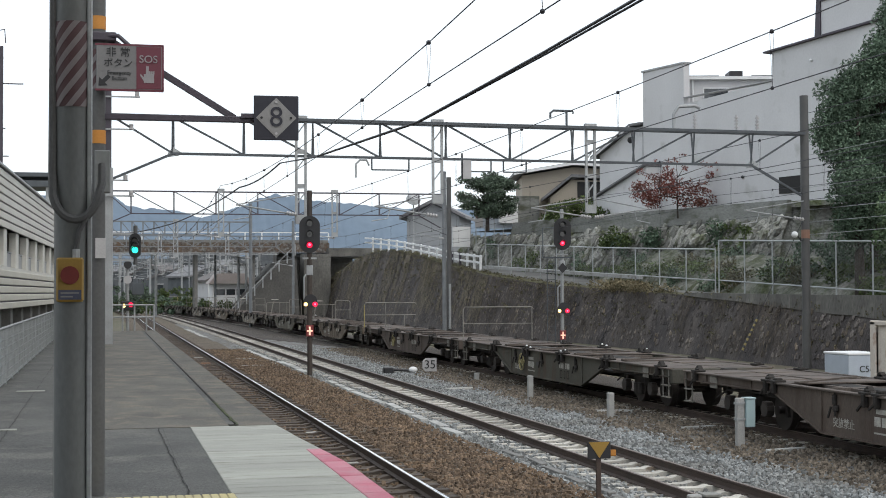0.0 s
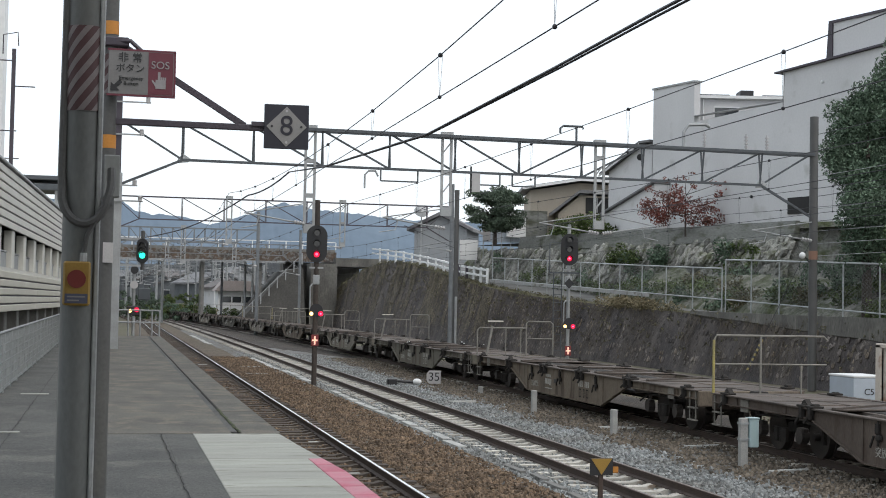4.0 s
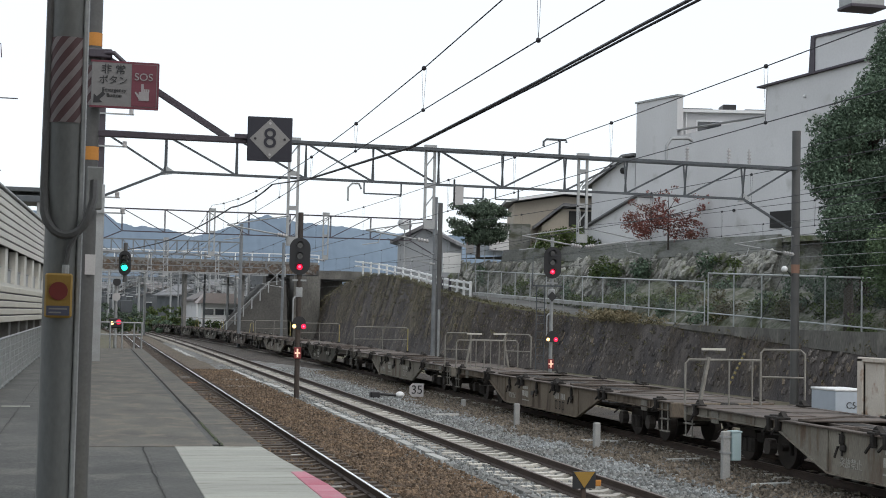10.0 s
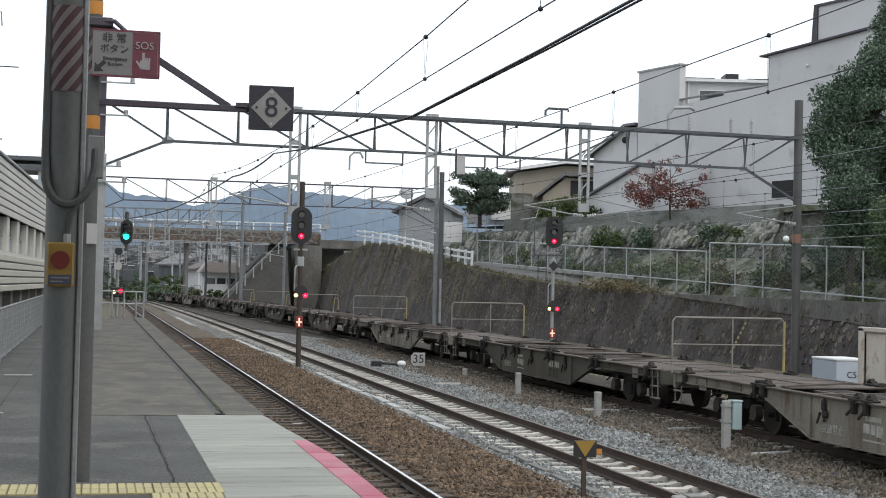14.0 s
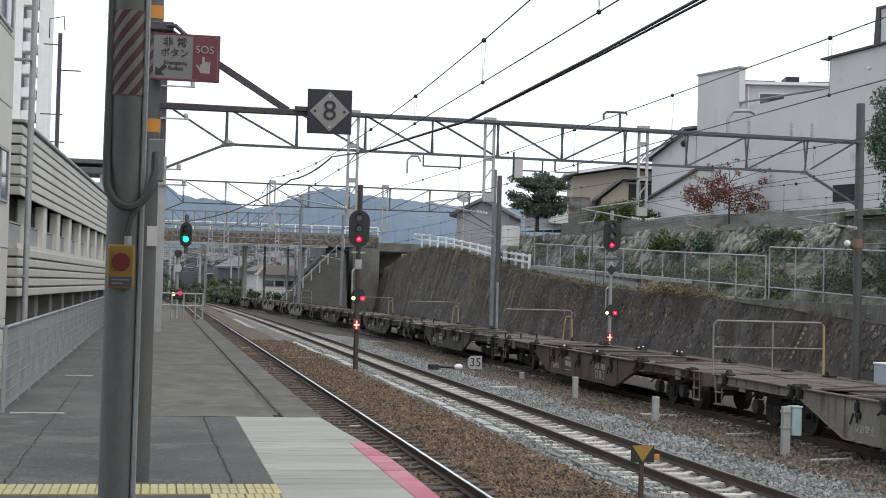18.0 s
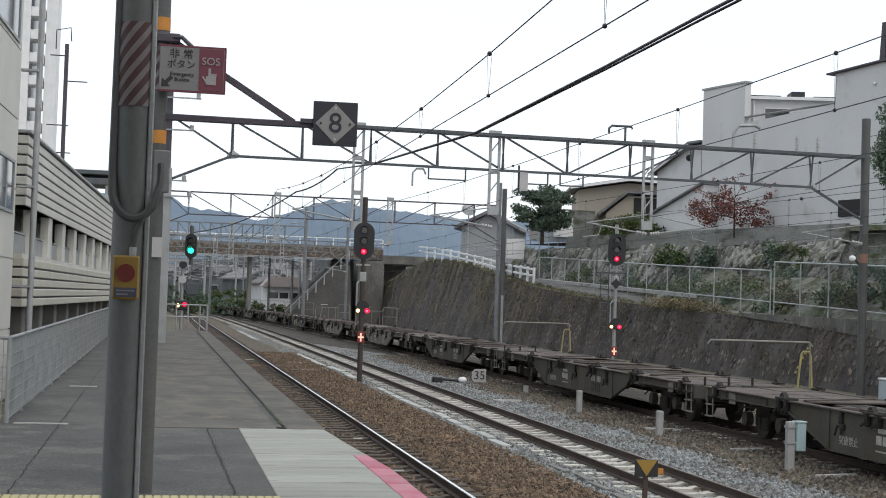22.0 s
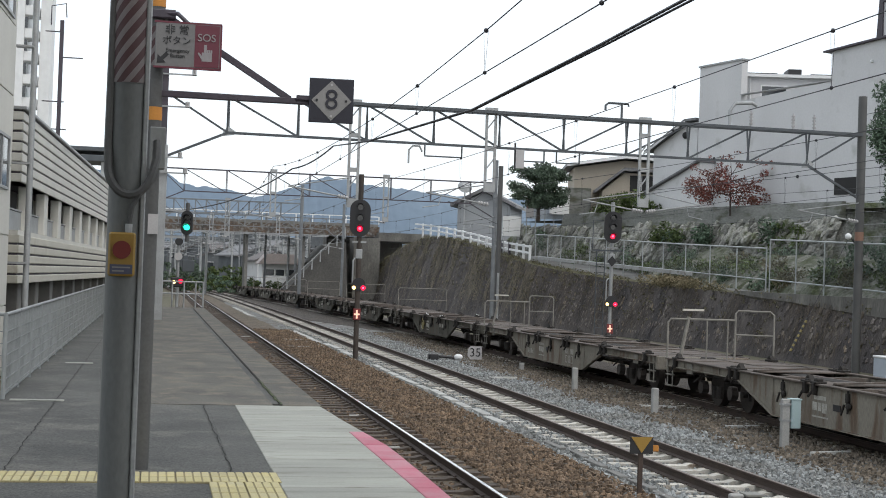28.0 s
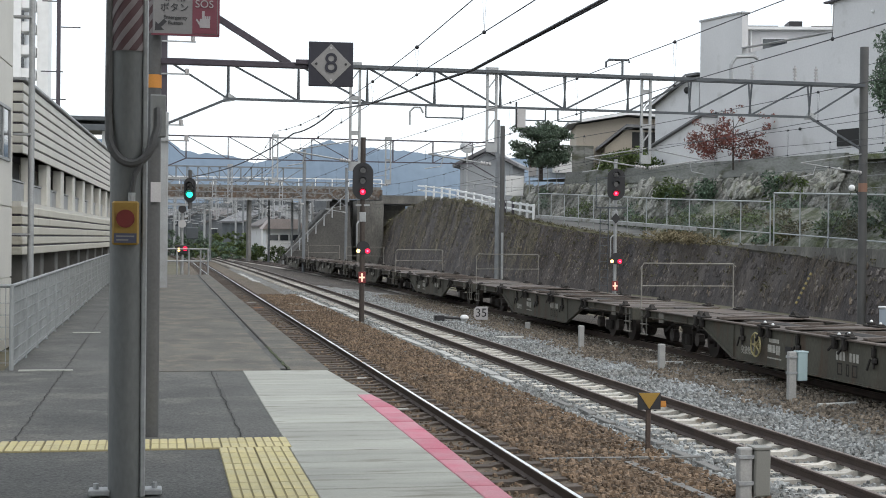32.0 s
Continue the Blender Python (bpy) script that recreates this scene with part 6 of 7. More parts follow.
for z in (5.35, 10.2):
    w = part("window", Shape().box(-0.02, 0.015, 10.6, 15.2, z, z + 1.35), M_WINDOW, b)
    part("frame", Shape().box(0.01, 0.05, 10.5, 15.3, z - 0.08, z).box(0.01, 0.05, 10.5, 15.3, z + 1.35, z + 1.43).box(0.01, 0.04, 13.85, 13.93, z, z + 1.35).box(0.01, 0.05, 15.2, 15.28, z, z + 1.35), M_STEEL, w)
part("drain_pipe", Shape().rod((0.45, 16.6, 0), (0.45, 16.6, 14), 0.09, 10), M_STEEL, b, smooth=True)
for z in (3.2, 6.1, 9.5):
    part("pipe_bracket", Shape().box(-0.05, 0.45, 16.3, 16.6, z, z + 0.06), M_STEEL, b)
g = thing("roof_canopy", (-5.2, 118, 0), "grey stacked canopy roof behind the annex", "roof")
part("upper_roof", Shape().box(-3.5, 1.0, 0, 5, 12.0, 12.35, 0.05), M_GANTRY, g)
part("lower_roof", Shape().box(-2.6, 1.9, 0, 5, 11.2, 11.7, 0.05), M_GANTRY, g)
part("column", Shape().box(0.5, 0.9, 0.5, 0.9, -0.4, 11.2), M_STEEL, g)

# white flats far behind
b = thing("apartment_block", (-18.6, 200, -0.4), "white apartment block with stacked balconies", "building")
part("core", Shape().box(-12, 0.0, 0, 14, 0, 46), M_WHITE, b)
for i in range(14):
    bal = part("balcony", Shape().box(0.0, 1.8, 0.3, 4, 2.6 + i * 3.1, 3.9 + i * 3.1, 0.05), M_WHITE, b)
    part("balcony_recess", Shape().box(0.02, 0.4, 0.2, 0.3, 3.9 + i * 3.1, 5.4 + i * 3.1), M_WINDOW, bal)
part("stair_tower", Shape().box(1.9, 3.4, 2, 8, 0, 46), M_WHITE, b)
m = thing("radio_mast", (-9.6, 140, -0.4), "dark red lattice mast with short arms", "mast")
part("mast", Shape().bar((0, 0, 0), (0, 0, 26.3), 0.36), M_DARKSTEEL, m)
for z, a, b in ((13.5, -1.6, 0.5), (14.6, -1.2, 0.4), (16, -1.8, 0.7), (18.6, -1.6, 0.4), (22.8, -0.2, 2.0), (25.2, -1.5, 0.2)):
    part("arm", Shape().bar((a, 0, z), (b, 0, z), 0.1), M_DARKSTEEL, m)
part("hoop", Shape().pipe([(-1.0, 0, 25.8), (-1.0, 0, 27.6), (0.3, 0, 27.9), (0.4, 0, 26.6)], 0.06, 6), M_DARKSTEEL, m)

# ---- buildings on the terrace ----
M_STUCCO = material("pale_grey_render", (0.60, 0.60, 0.605), (0.53, 0.53, 0.535), rough=0.8, scale=0.25, fine=8, spread=0.05, bump=0.08, stain=(0.40, 0.40, 0.385), stain_at=0.68)
M_BEIGE = material("beige_render", (0.42, 0.375, 0.31), (0.37, 0.33, 0.275), rough=0.8, scale=0.4, fine=8, spread=0.06, bump=0.05)
M_TILE = material("grey_roof_tile", (0.17, 0.17, 0.175), (0.12, 0.12, 0.125), rough=0.6, scale=0.6, fine=6, spread=0.25, bump=0.6, bump_size=0.05)
TURN = math.degrees(math.atan2(0.27, 0.963))
b = thing("white_hall", site(0, 0, 7.7), "large pale grey rendered hall with a stepped roofline", "building", turn=TURN)
part("front_wall", Shape().prism([(0, 0), (9.0, 0), (9.0, 7.5), (0, 7.9)], "x", 0, 0.3), M_STUCCO, b)
part("front_wall", Shape().box(0, 0.5, 9.0, 13.5, 0, 10.2), M_STUCCO, b)
part("front_wall", Shape().box(0.5, 8, 13.0, 13.5, 0, 10.2), M_STUCCO, b)
part("roof_edge", Shape().box(-0.08, 0.58, 8.9, 13.6, 10.2, 10.32), M_STEEL, b)
part("roof_coping", Shape().box(-0.06, 0.36, 0, 9.0, 7.9, 7.95), M_STEEL, b)
# upper storey set askew behind the front, in world places
back = pose(*site(0, 0, 7.7), 0, 0, TURN).inverted()
up = Matrix.Translation((38.1, 90.83, 0)) @ pose(0, 0, 0, 0, 0, -13.2)
def askew(shape):
    return shape.turn(back @ up)
part("upper_wall", askew(Shape().box(0.2, 6.3, 0, 7, 7.7, 17.0)), M_STUCCO, b)
part("eave", askew(Shape().box(0.2, 6.3, -0.35, 7, 17.0, 17.2)), M_WHITE, b)
part("drain_pipe", askew(Shape().rod((0.5, -0.1, 12), (0.5, -0.1, 17), 0.06, 8)), M_WHITE, b)
w = part("window", askew(Shape().box(1.3, 2.9, -0.04, 0.0, 15.75, 16.4)), M_WINDOW, b)
part("frame", askew(Shape().box(1.2, 3.0, -0.07, 0.0, 16.4, 16.48).box(1.2, 1.28, -0.07, 0.0, 15.75, 16.4)), M_WHITE, w)
for x0, x1, h in ((0.0, 2.4, 0.12), (3.1, 4.0, 0.42), (4.6, 6.2, 0.12)):
    part("roof_unit", askew(Shape().box(x0, x1, 0.4, 2.0, 17.2, 17.25 + h, 0.03)), M_BLACK, b)
part("tower", Shape().prism([(-14, 0), (-0.05, 0), (-0.05, 9.6), (-14, 10.3)], "x", -0.35, 12), M_STUCCO, b)
part("roof_edge", Shape().prism([(-14.1, 10.32), (0.5, 9.58), (0.5, 9.68), (-14.1, 10.44)], "x", -0.6, 12.2), M_DARKSTEEL, b)
part("roof_house", Shape().box(0.5, 8, -12, -3.4, 9.8, 12.2), M_STUCCO, b)
part("roof_house_edge", Shape().prism([(-3.4, 9.8), (-2.9, 9.8), (-3.1, 12.35), (-12, 12.35), (-12, 12.2), (-3.4, 12.2)], "x", 0.4, 8.1), M_DARKSTEEL, b)
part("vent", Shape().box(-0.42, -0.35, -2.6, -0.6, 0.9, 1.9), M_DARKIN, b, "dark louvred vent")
for u, z in ((-3.5, 8.6), (3.1, 2.2)):
    part("wall_lamp", Shape().ball((-0.45 if u < 0 else -0.08, u, z), 0.1, 8, 6), M_BLACK if u > 0 else M_WHITE, b)
b = thing("gable_house", site(14.4, -0.6, 7.7), "pale rendered house with a dark tiled gable roof", "house", turn=TURN)
part("wall", Shape().prism([(0, 0), (5.2, 0), (5.2, 4.98), (1.0, 6.6), (0, 6.6)], "x", 0, 8), M_STUCCO, b)
part("roof", Shape().prism([(-0.3, 6.68), (1.0, 6.68), (5.8, 4.78), (5.8, 4.92), (1.0, 6.84), (-0.3, 6.84)], "x", -0.45, 8.6), M_TILE, b)
part("fascia", Shape().bar((-0.48, 0.9, 6.62), (-0.48, 5.8, 4.7), 0.05, 0.14), M_STUCCO, b)
part("lower_roof", Shape().prism([(-3.0, 3.52), (5.2, 1.0), (5.2, 1.12), (-3.0, 3.64)], "x", -2.2, -0.64), M_TILE, b)
part("lower_wall", Shape().prism([(-2.9, 0), (4.8, 0), (4.8, 1.1), (-2.9, 3.48)], "x", -1.9, -0.64), M_STUCCO, b)
part("porthole", Shape().ball((-0.02, 1.35, 5.75), 0.24, 10, 8), M_DARKIN, b)
b = thing("beige_house", (32.0, 109.3, 7.7), "beige house with a low dark roof and wide eaves", "house", turn=-12)
part("wall", Shape().prism([(0, 0), (7.4, 0), (7.4, 4.65), (3.9, 4.85), (0, 4.2)], "y", 0, 7), M_BEIGE, b)
part("roof", Shape().prism([(-0.7, 4.2), (3.9, 4.95), (8.2, 4.72), (8.2, 4.95), (3.9, 5.2), (-0.7, 4.42)], "y", -0.9, 7.5), M_TILE, b)
part("fascia", Shape().bar((-0.7, -0.93, 4.3), (3.9, -0.93, 5.06), 0.06, 0.2).bar((3.9, -0.93, 5.06), (8.2, -0.93, 4.82), 0.06, 0.2), M_WHITE, b, "pale eaves board")
part("porch_wall", Shape().prism([(2.0, 0), (6.2, 0), (6.2, 3.6), (3.7, 3.7), (2.0, 2.3)], "y", -2.4, 0), M_BEIGE, b)
part("porch_roof", Shape().prism([(1.5, 2.15), (3.6, 3.85), (6.5, 3.72), (6.5, 3.95), (3.6, 4.08), (1.5, 2.4)], "y", -2.9, 0.1), M_TILE, b)
# Dark sheet painted in for the shade under the porch roof.
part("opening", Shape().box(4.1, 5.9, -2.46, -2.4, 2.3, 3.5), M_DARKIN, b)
part("mullion", Shape().box(4.95, 5.03, -2.5, -2.46, 2.3, 3.5), M_STEEL, b)
# Blue grey base colour paints the shade on the grey house's gable.
M_BLUEGREY = material("shade_tinted_render", (0.29, 0.305, 0.315), (0.24, 0.25, 0.26), rough=0.8, scale=0.4, fine=8, spread=0.08, bump=0.05)
b = thing("grey_house", (32.4, 143.0, 5.2), "rendered house beside the lane, blue grey shade in its wall colour, dark gable roof", "house", turn=68)
part("wall", Shape().prism([(-2.7, 0), (2.7, 0), (2.7, 5.2), (0.0, 6.5), (-2.7, 5.2)], "x", 0, 9), M_BLUEGREY, b)
part("roof", Shape().prism([(-3.4, 4.95), (0, 6.6), (3.4, 4.95), (3.4, 5.25), (0, 6.95), (-3.4, 5.25)], "x", -0.6, 9.6), M_TILE, b)
d = part("dish_mast", Shape().rod((-1.2, 1.8, 0), (-1.2, 1.8, 6.8), 0.07, 8), M_STEEL, b)
part("dish", Shape().rod((-1.25, 1.8, 6.9), (-1.5, 1.7, 7.1), 0.75, 16, 0.3), M_STEEL, d)

# ---- fences and rails along the lane ----
M_MESH = plain("dull_fence_wire", (0.20, 0.21, 0.205), 0.6, 0.2)
M_WIRED = plain("galvanised_fence", (0.40, 0.42, 0.42), 0.5, 0.3)


def lane_fence(y0, y1, z0, z1, h, step, label):
    f = thing("chain_link_fence", (0, 0, 0), label, "fence", "lane fences")
    n = round((y1 - y0) / step)
    at = lambda i: set_back(27.6, y0 + (y1 - y0) * i / n, z0 + (z1 - z0) * i / n)
    for i in range(n + 1):
        x, y, z = at(i)
        part("post", Shape().rod((x, y, z - 0.6), (x, y, z + h), 0.038, 8), M_WIRED, f)
        if i < n:
            x2, y2, z2 = at(i + 1)
            part("top_rail", Shape().rod((x, y, z + h), (x2, y2, z2 + h), 0.04, 6), M_WIRED, f)
            part("foot_rail", Shape().rod((x, y, z + 0.05), (x2, y2, z2 + 0.05), 0.035, 6), M_WIRED, f)
            s = Shape()
            m = int((y2 - y) / 0.11)
            for k in range(-12, m):
                for sg in (0, 1):
                    a, b = y + k * 0.11, y + (k + 12) * 0.11
                    za, zb = (0.06, h) if sg == 0 else (h, 0.06)
                    if a < y:
                        za, a = za + (zb - za) * (y - a) / (b - a), y
                    if b > y2:
                        zb, b = za + (zb - za) * (y2 - a) / (b - a), y2
                    if b - a > 0.02:
                        u1, u2 = (a - y) / (y2 - y), (b - y) / (y2 - y)
                        s.bar((x + (x2 - x) * u1, a, z + (z2 - z) * u1 + za), (x + (x2 - x) * u2, b, z + (z2 - z) * u2 + zb), 0.0032)
            part("wire_mesh", s, M_MESH, f)


lane_fence(40.0, 62.0, 2.39, 3.2, 2.1, 2.75, "tall galvanised chain link fence on the coping")
lane_fence(62.4, 104.0, 3.2, 4.63, 1.66, 3.5, "galvanised chain link fence along the lane")
f = thing("guard_rail", (27.2, 104, 0), "white painted pipe guard rail on the climbing lane", "guard rail")
Z = lambda y: np.interp(y, (104, 112, 123, 138, 155, 170), (4.45, 4.9, 5.8, 6.85, 7.75, 8.6))
y = 104.0
for i in range(15):
    y2 = y + 1.95 + 0.19 * i
    part("post", Shape().box(-0.09, 0.09, y - 104 - 0.09, y - 104 + 0.09, Z(y) - 0.5, Z(y) + 1.05, 0.03), M_WHITE if not 3 <= i <= 5 else M_DARKSTEEL, f)
    for z in (0.45, 0.92):
        part("rail", Shape().bar((0, y - 104, Z(y) + z), (0, y2 - 104, Z(y2) + z), 0.12, 0.14), M_WHITE, f)
    y = y2
g = thing("car_park_fence", (27.9, 108.0, 7.55), "pale panel fence with a small notice", "fence")
for i in range(4):
    part("panel", Shape().box(i * 0.73, i * 0.73 + 0.69, -0.03, 0.03, 0.1, 1.72, 0.01), M_CBLUE, g)
    part("post", Shape().rod((i * 0.73 - 0.02, 0, -1.2), (i * 0.73 - 0.02, 0, 1.95), 0.04, 6), M_STEEL, g)
part("top_rail", Shape().rod((-0.02, 0, 1.9), (2.9, 0, 1.9), 0.03, 6), M_STEEL, g)
part("notice", Shape().box(-0.1, 0.52, -0.08, -0.04, 0.2, 1.7), M_SIGNWHITE, g)
part("notice_band", Shape().box(-0.02, 0.44, -0.09, -0.081, 0.9, 1.5), M_SIGNRED, g)
tagged(part("garden_wall", Shape().box(30.95, 33.0, 107.9, 108.3, 6.5, 10.2, 0.02), M_PARAPET), "stained grey concrete garden wall beside the fence", "wall")
v = thing("parked_van", (30.42, 109.6, 7.75), "white van parked behind the panel fence", "van")
body = part("body", Shape().prism([(-2.0, 0.3), (1.5, 0.3), (1.55, 0.95), (1.2, 1.1), (0.75, 1.75), (-1.95, 1.8)], "x", -0.75, 0.75), M_WHITE, v)
part("windscreen", Shape().prism([(1.17, 1.13), (1.2, 1.15), (0.79, 1.7), (0.76, 1.68)], "x", -0.66, 0.66), M_WINDOW, body)
part("side_window", Shape().prism([(0.1, 1.1), (0.95, 1.1), (0.6, 1.6), (0.1, 1.6)], "x", -0.77, -0.75), M_WINDOW, body)
for x, y in ((-0.75, -1.3), (-0.75, 0.95), (0.75, -1.3), (0.75, 0.95)):
    part("wheel", Shape().rod((x - 0.1, y, 0.3), (x + 0.1, y, 0.3), 0.3, 14), M_BLACK, v)
g = thing("notice_board", (27.7, 112.0, 5.75), "large plain white board beside the lane", "board", turn=20)
part("board", Shape().box(-0.85, 0.85, -0.04, 0.04, 0.6, 2.2, 0.01), M_WHITE, g)
for x in (-0.7, 0.7):
    part("leg", Shape().rod((x, 0.06, -1.0), (x, 0.06, 2.1), 0.04, 6), M_STEEL, g)

# ---- growing things ----
M_LEAF_D = material("dark_green_leaf", (0.115, 0.165, 0.112), (0.065, 0.10, 0.066), rough=0.7, scale=0.6, fine=8, spread=0.3, bump=0, island=0.55)
M_LEAF_P = material("pine_needle", (0.10, 0.135, 0.095), (0.06, 0.086, 0.06), rough=0.7, scale=0.6, fine=8, spread=0.3, bump=0, island=0.5)
M_LEAF_R = material("red_maple_leaf", (0.20, 0.062, 0.052), (0.13, 0.06, 0.045), rough=0.7, scale=0.6, fine=8, spread=0.3, bump=0, island=0.5)
M_LEAF_G = material("weed_green_leaf", (0.085, 0.115, 0.035), (0.055, 0.08, 0.03), rough=0.7, scale=0.6, fine=8, spread=0.3, bump=0, island=0.5)
M_LEAF_Y = material("dry_grass_blade", (0.14, 0.125, 0.075), (0.09, 0.085, 0.05), rough=0.8, scale=0.6, fine=8, spread=0.3, bump=0, island=0.4)
M_LEAF_M = material("fresh_green_leaf", (0.115, 0.165, 0.085), (0.07, 0.11, 0.055), rough=0.7, scale=0.6, fine=8, spread=0.3, bump=0, island=0.5)
M_STRAW = material("pale_straw", (0.22, 0.185, 0.115), (0.15, 0.13, 0.08), rough=0.8, scale=0.6, fine=8, spread=0.3, bump=0, island=0.4)
M_BARK = material("bark", (0.06, 0.048, 0.04), (0.038, 0.032, 0.028), scale=3, fine=30, bump=0.6, stretch=(3, 3, 0.5))


def leaves(clumps, per, size, seed, flat=0.8):
    """Small leaves scattered in clumps (x, y, z, radius)."""
    g = np.random.default_rng(seed)
    v, f = [], []
    for cx, cy, cz, r in clumps:
        n = max(12, int(per * r * r))
        p = g.normal(size=(n, 3))
        p /= np.linalg.norm(p, axis=1)[:, None]
        p *= (g.random(n) ** 0.45)[:, None] * r
        p[:, 2] *= flat
        p += (cx, cy, cz)
        a = g.normal(size=(n, 3))
        a /= np.linalg.norm(a, axis=1)[:, None]
        b = np.cross(a, g.normal(size=(n, 3)))
        b /= np.linalg.norm(b, axis=1)[:, None]
        q = size * (0.6 + 0.8 * g.random(n))[:, None]
        k = len(v) * 0 + sum(len(x) for x in v)
        quad = np.stack([p - a * q, p + b * q * 0.45, p + a * q, p - b * q * 0.45], 1).reshape(-1, 3)
        v.append(quad)
        f.append(np.arange(k, k + 4 * n).reshape(-1, 4))
    s = Shape()
    s.v = np.concatenate(v).tolist()
    s.f = np.concatenate(f).tolist()
    return s


def raw(name, shape, mat):
    me = bpy.data.meshes.new(name)
    me.from_pydata(shape.v, [], shape.f)
    me.materials.append(mat)
    return me


def tree(name, place, height, clumps, per, size, mat, label, category, trunk=0.2, lean=0.0, seed=1, limbs=True, flat=0.8, every=2):
    t = thing(name, place, label, category)
    bend_at = [(0, 0, -0.3), (lean * 0.3, 0.05, height * 0.3), (lean * 0.7, 0, height * 0.5), (lean, 0, height * 0.72)]
    s = Shape()
    for k in range(3):
        s.rod(bend_at[k], bend_at[k + 1], trunk * (1 - 0.3 * k), 8, trunk * (0.7 - 0.3 * k))
    part("trunk", s, M_BARK, t, smooth=True)
    if limbs:
        for i, (x, y, z, r) in enumerate(clumps):
            if i % every == 0:
                z0 = min(z * 0.75, height * 0.7)
                part("limb", Shape().rod((lean * z0 / height, 0, z0), (x, y, z), trunk * 0.4, 6, trunk * 0.12), M_BARK, t)
    part("crown", raw("crown", leaves(clumps, per, size, seed, flat), mat), mat, t)
    return t


rnd = random.Random(21)


def spread(n, cx, cy, cz, rx, ry, rz, r0, r1):
    out_list = []
    while len(out_list) < n:
        x, y, z = (rnd.uniform(-1, 1) for _ in range(3))
        if x * x + y * y + z * z < 1:
            out_list.append((cx + x * rx, cy + y * ry, cz + z * rz, rnd.uniform(r0, r1)))
    return out_list


# tall dark trees at the end of the terrace
tree("evergreen_tree", (31.7, 56.5, 2.6), 10, spread(34, 0.6, 0, 6.0, 2.5, 2.6, 4.0, 0.6, 1.2), 1300, 0.075, M_LEAF_D, "tall dense dark green evergreen tree", "tree", 0.25, seed=3)
tree("evergreen_tree", (33.6, 58.5, 2.6), 13, spread(46, 0.6, 0, 7.3, 3.1, 3.0, 4.9, 0.7, 1.4), 1250, 0.075, M_LEAF_D, "tall dense dark green evergreen tree", "tree", 0.3, seed=4)
tree("evergreen_tree", (37.5, 60.5, 2.6), 17, spread(50, 0.5, 0, 8.7, 3.7, 3.0, 6.6, 0.8, 1.5), 1150, 0.08, M_LEAF_D, "tall dense dark green evergreen tree", "tree", 0.3, seed=5)
tree("evergreen_tree", (31.5, 50.0, 2.4), 7, spread(26, 1.2, 0, 3.0, 2.8, 2.4, 3.0, 0.6, 1.2), 1300, 0.075, M_LEAF_M, "dense fresh green evergreen shrub tree", "tree", 0.2, seed=6)
# red maple against the hall
maple = spread(24, -1.5, 0, 1.5, 1.5, 1.2, 1.0, 0.35, 0.7) + spread(20, 1.3, 0, 1.0, 1.7, 1.1, 0.8, 0.3, 0.6) + spread(44, 0.2, 0, 2.7, 3.1, 1.1, 1.1, 0.12, 0.34)
tree("maple_tree", (35.7, 86.5, 7.7), 3.4, maple, 330, 0.08, M_LEAF_R, "red-leaved maple with thin upper twigs", "tree", 0.07, seed=7, every=6)
# pruned pine
pine = spread(46, 0, 0, 2.3, 2.5, 2.0, 1.7, 0.5, 0.95) + spread(18, 0.3, 0, 3.3, 1.9, 1.3, 0.5, 0.4, 0.8) + spread(20, 0.2, 0, 1.5, 2.1, 1.2, 0.5, 0.4, 0.7)
tree("pine_tree", (27.8, 104.2, 7.6), 5.4, pine, 460, 0.10, M_LEAF_P, "pruned dark pine with a rounded layered crown", "tree", 0.16, seed=8, flat=0.42)
# shrubs, weeds and dry grass
def tufts(cl):
    return [(*set_back(x, y, z), r) for x, y, z, r in cl]


def shrub(place, rx, ry, rz, n, mat, label, seed, per=260, size=0.12):
    return tagged(new("shrub", raw("shrub", leaves(spread(n, *place, rx, ry, rz, 0.25, 0.55), per, size, seed), mat)), label, "shrub", "shrubs")


shrub(set_back(33.2, 72.5, 5.4), 1.6, 3.0, 1.0, 26, M_LEAF_G, "green vine hanging over the terrace wall", 11)
shrub(set_back(32.2, 70.5, 4.2), 1.0, 3.5, 0.8, 22, M_LEAF_D, "dark green scrub at the foot of the terrace wall", 12)
shrub((35.0, 61.0, 4.4), 3.2, 5.0, 1.5, 70, M_LEAF_D, "dense dark green brush under the evergreens", 19, 420, 0.095)
shrub(set_back(29.6, 55.0, 3.4), 1.2, 6.0, 0.8, 34, M_LEAF_G, "green weeds behind the chain link fence", 13)
shrub(set_back(29.5, 46.0, 3.2), 1.2, 4.0, 1.2, 26, M_LEAF_D, "dark green scrub behind the chain link fence", 14)
shrub(site(21, 1.2, 8.5), 1.6, 6.0, 1.0, 80, M_LEAF_G, "yellow green bushes on the terrace edge", 15)
shrub(site(17, 1.2, 8.2), 0.8, 2.5, 0.3, 12, M_LEAF_G, "yellow green bushes on the terrace edge", 16)
shrub(set_back(29.8, 82, 4.0), 0.5, 15, 0.3, 70, M_LEAF_G, "low grass along the foot of the terrace wall", 18, 220, 0.1)
for i in range(26):
    y = 40 + 1.6 * i + rnd.uniform(-0.6, 0.6)
    k = rnd.uniform(0.1, 0.9)
    x0, z0 = wall_face(y, 1.0)
    shrub(set_back(x0 + 2.3 + 3.0 * k, y, z0 + 0.05 + 1.8 * k ** 0.7), 0.7, 1.0, 0.5, 11, (M_LEAF_G, M_LEAF_D, M_LEAF_Y)[i % 3], "weeds and low brush on the rock bank", 90 + i, 300, 0.09)
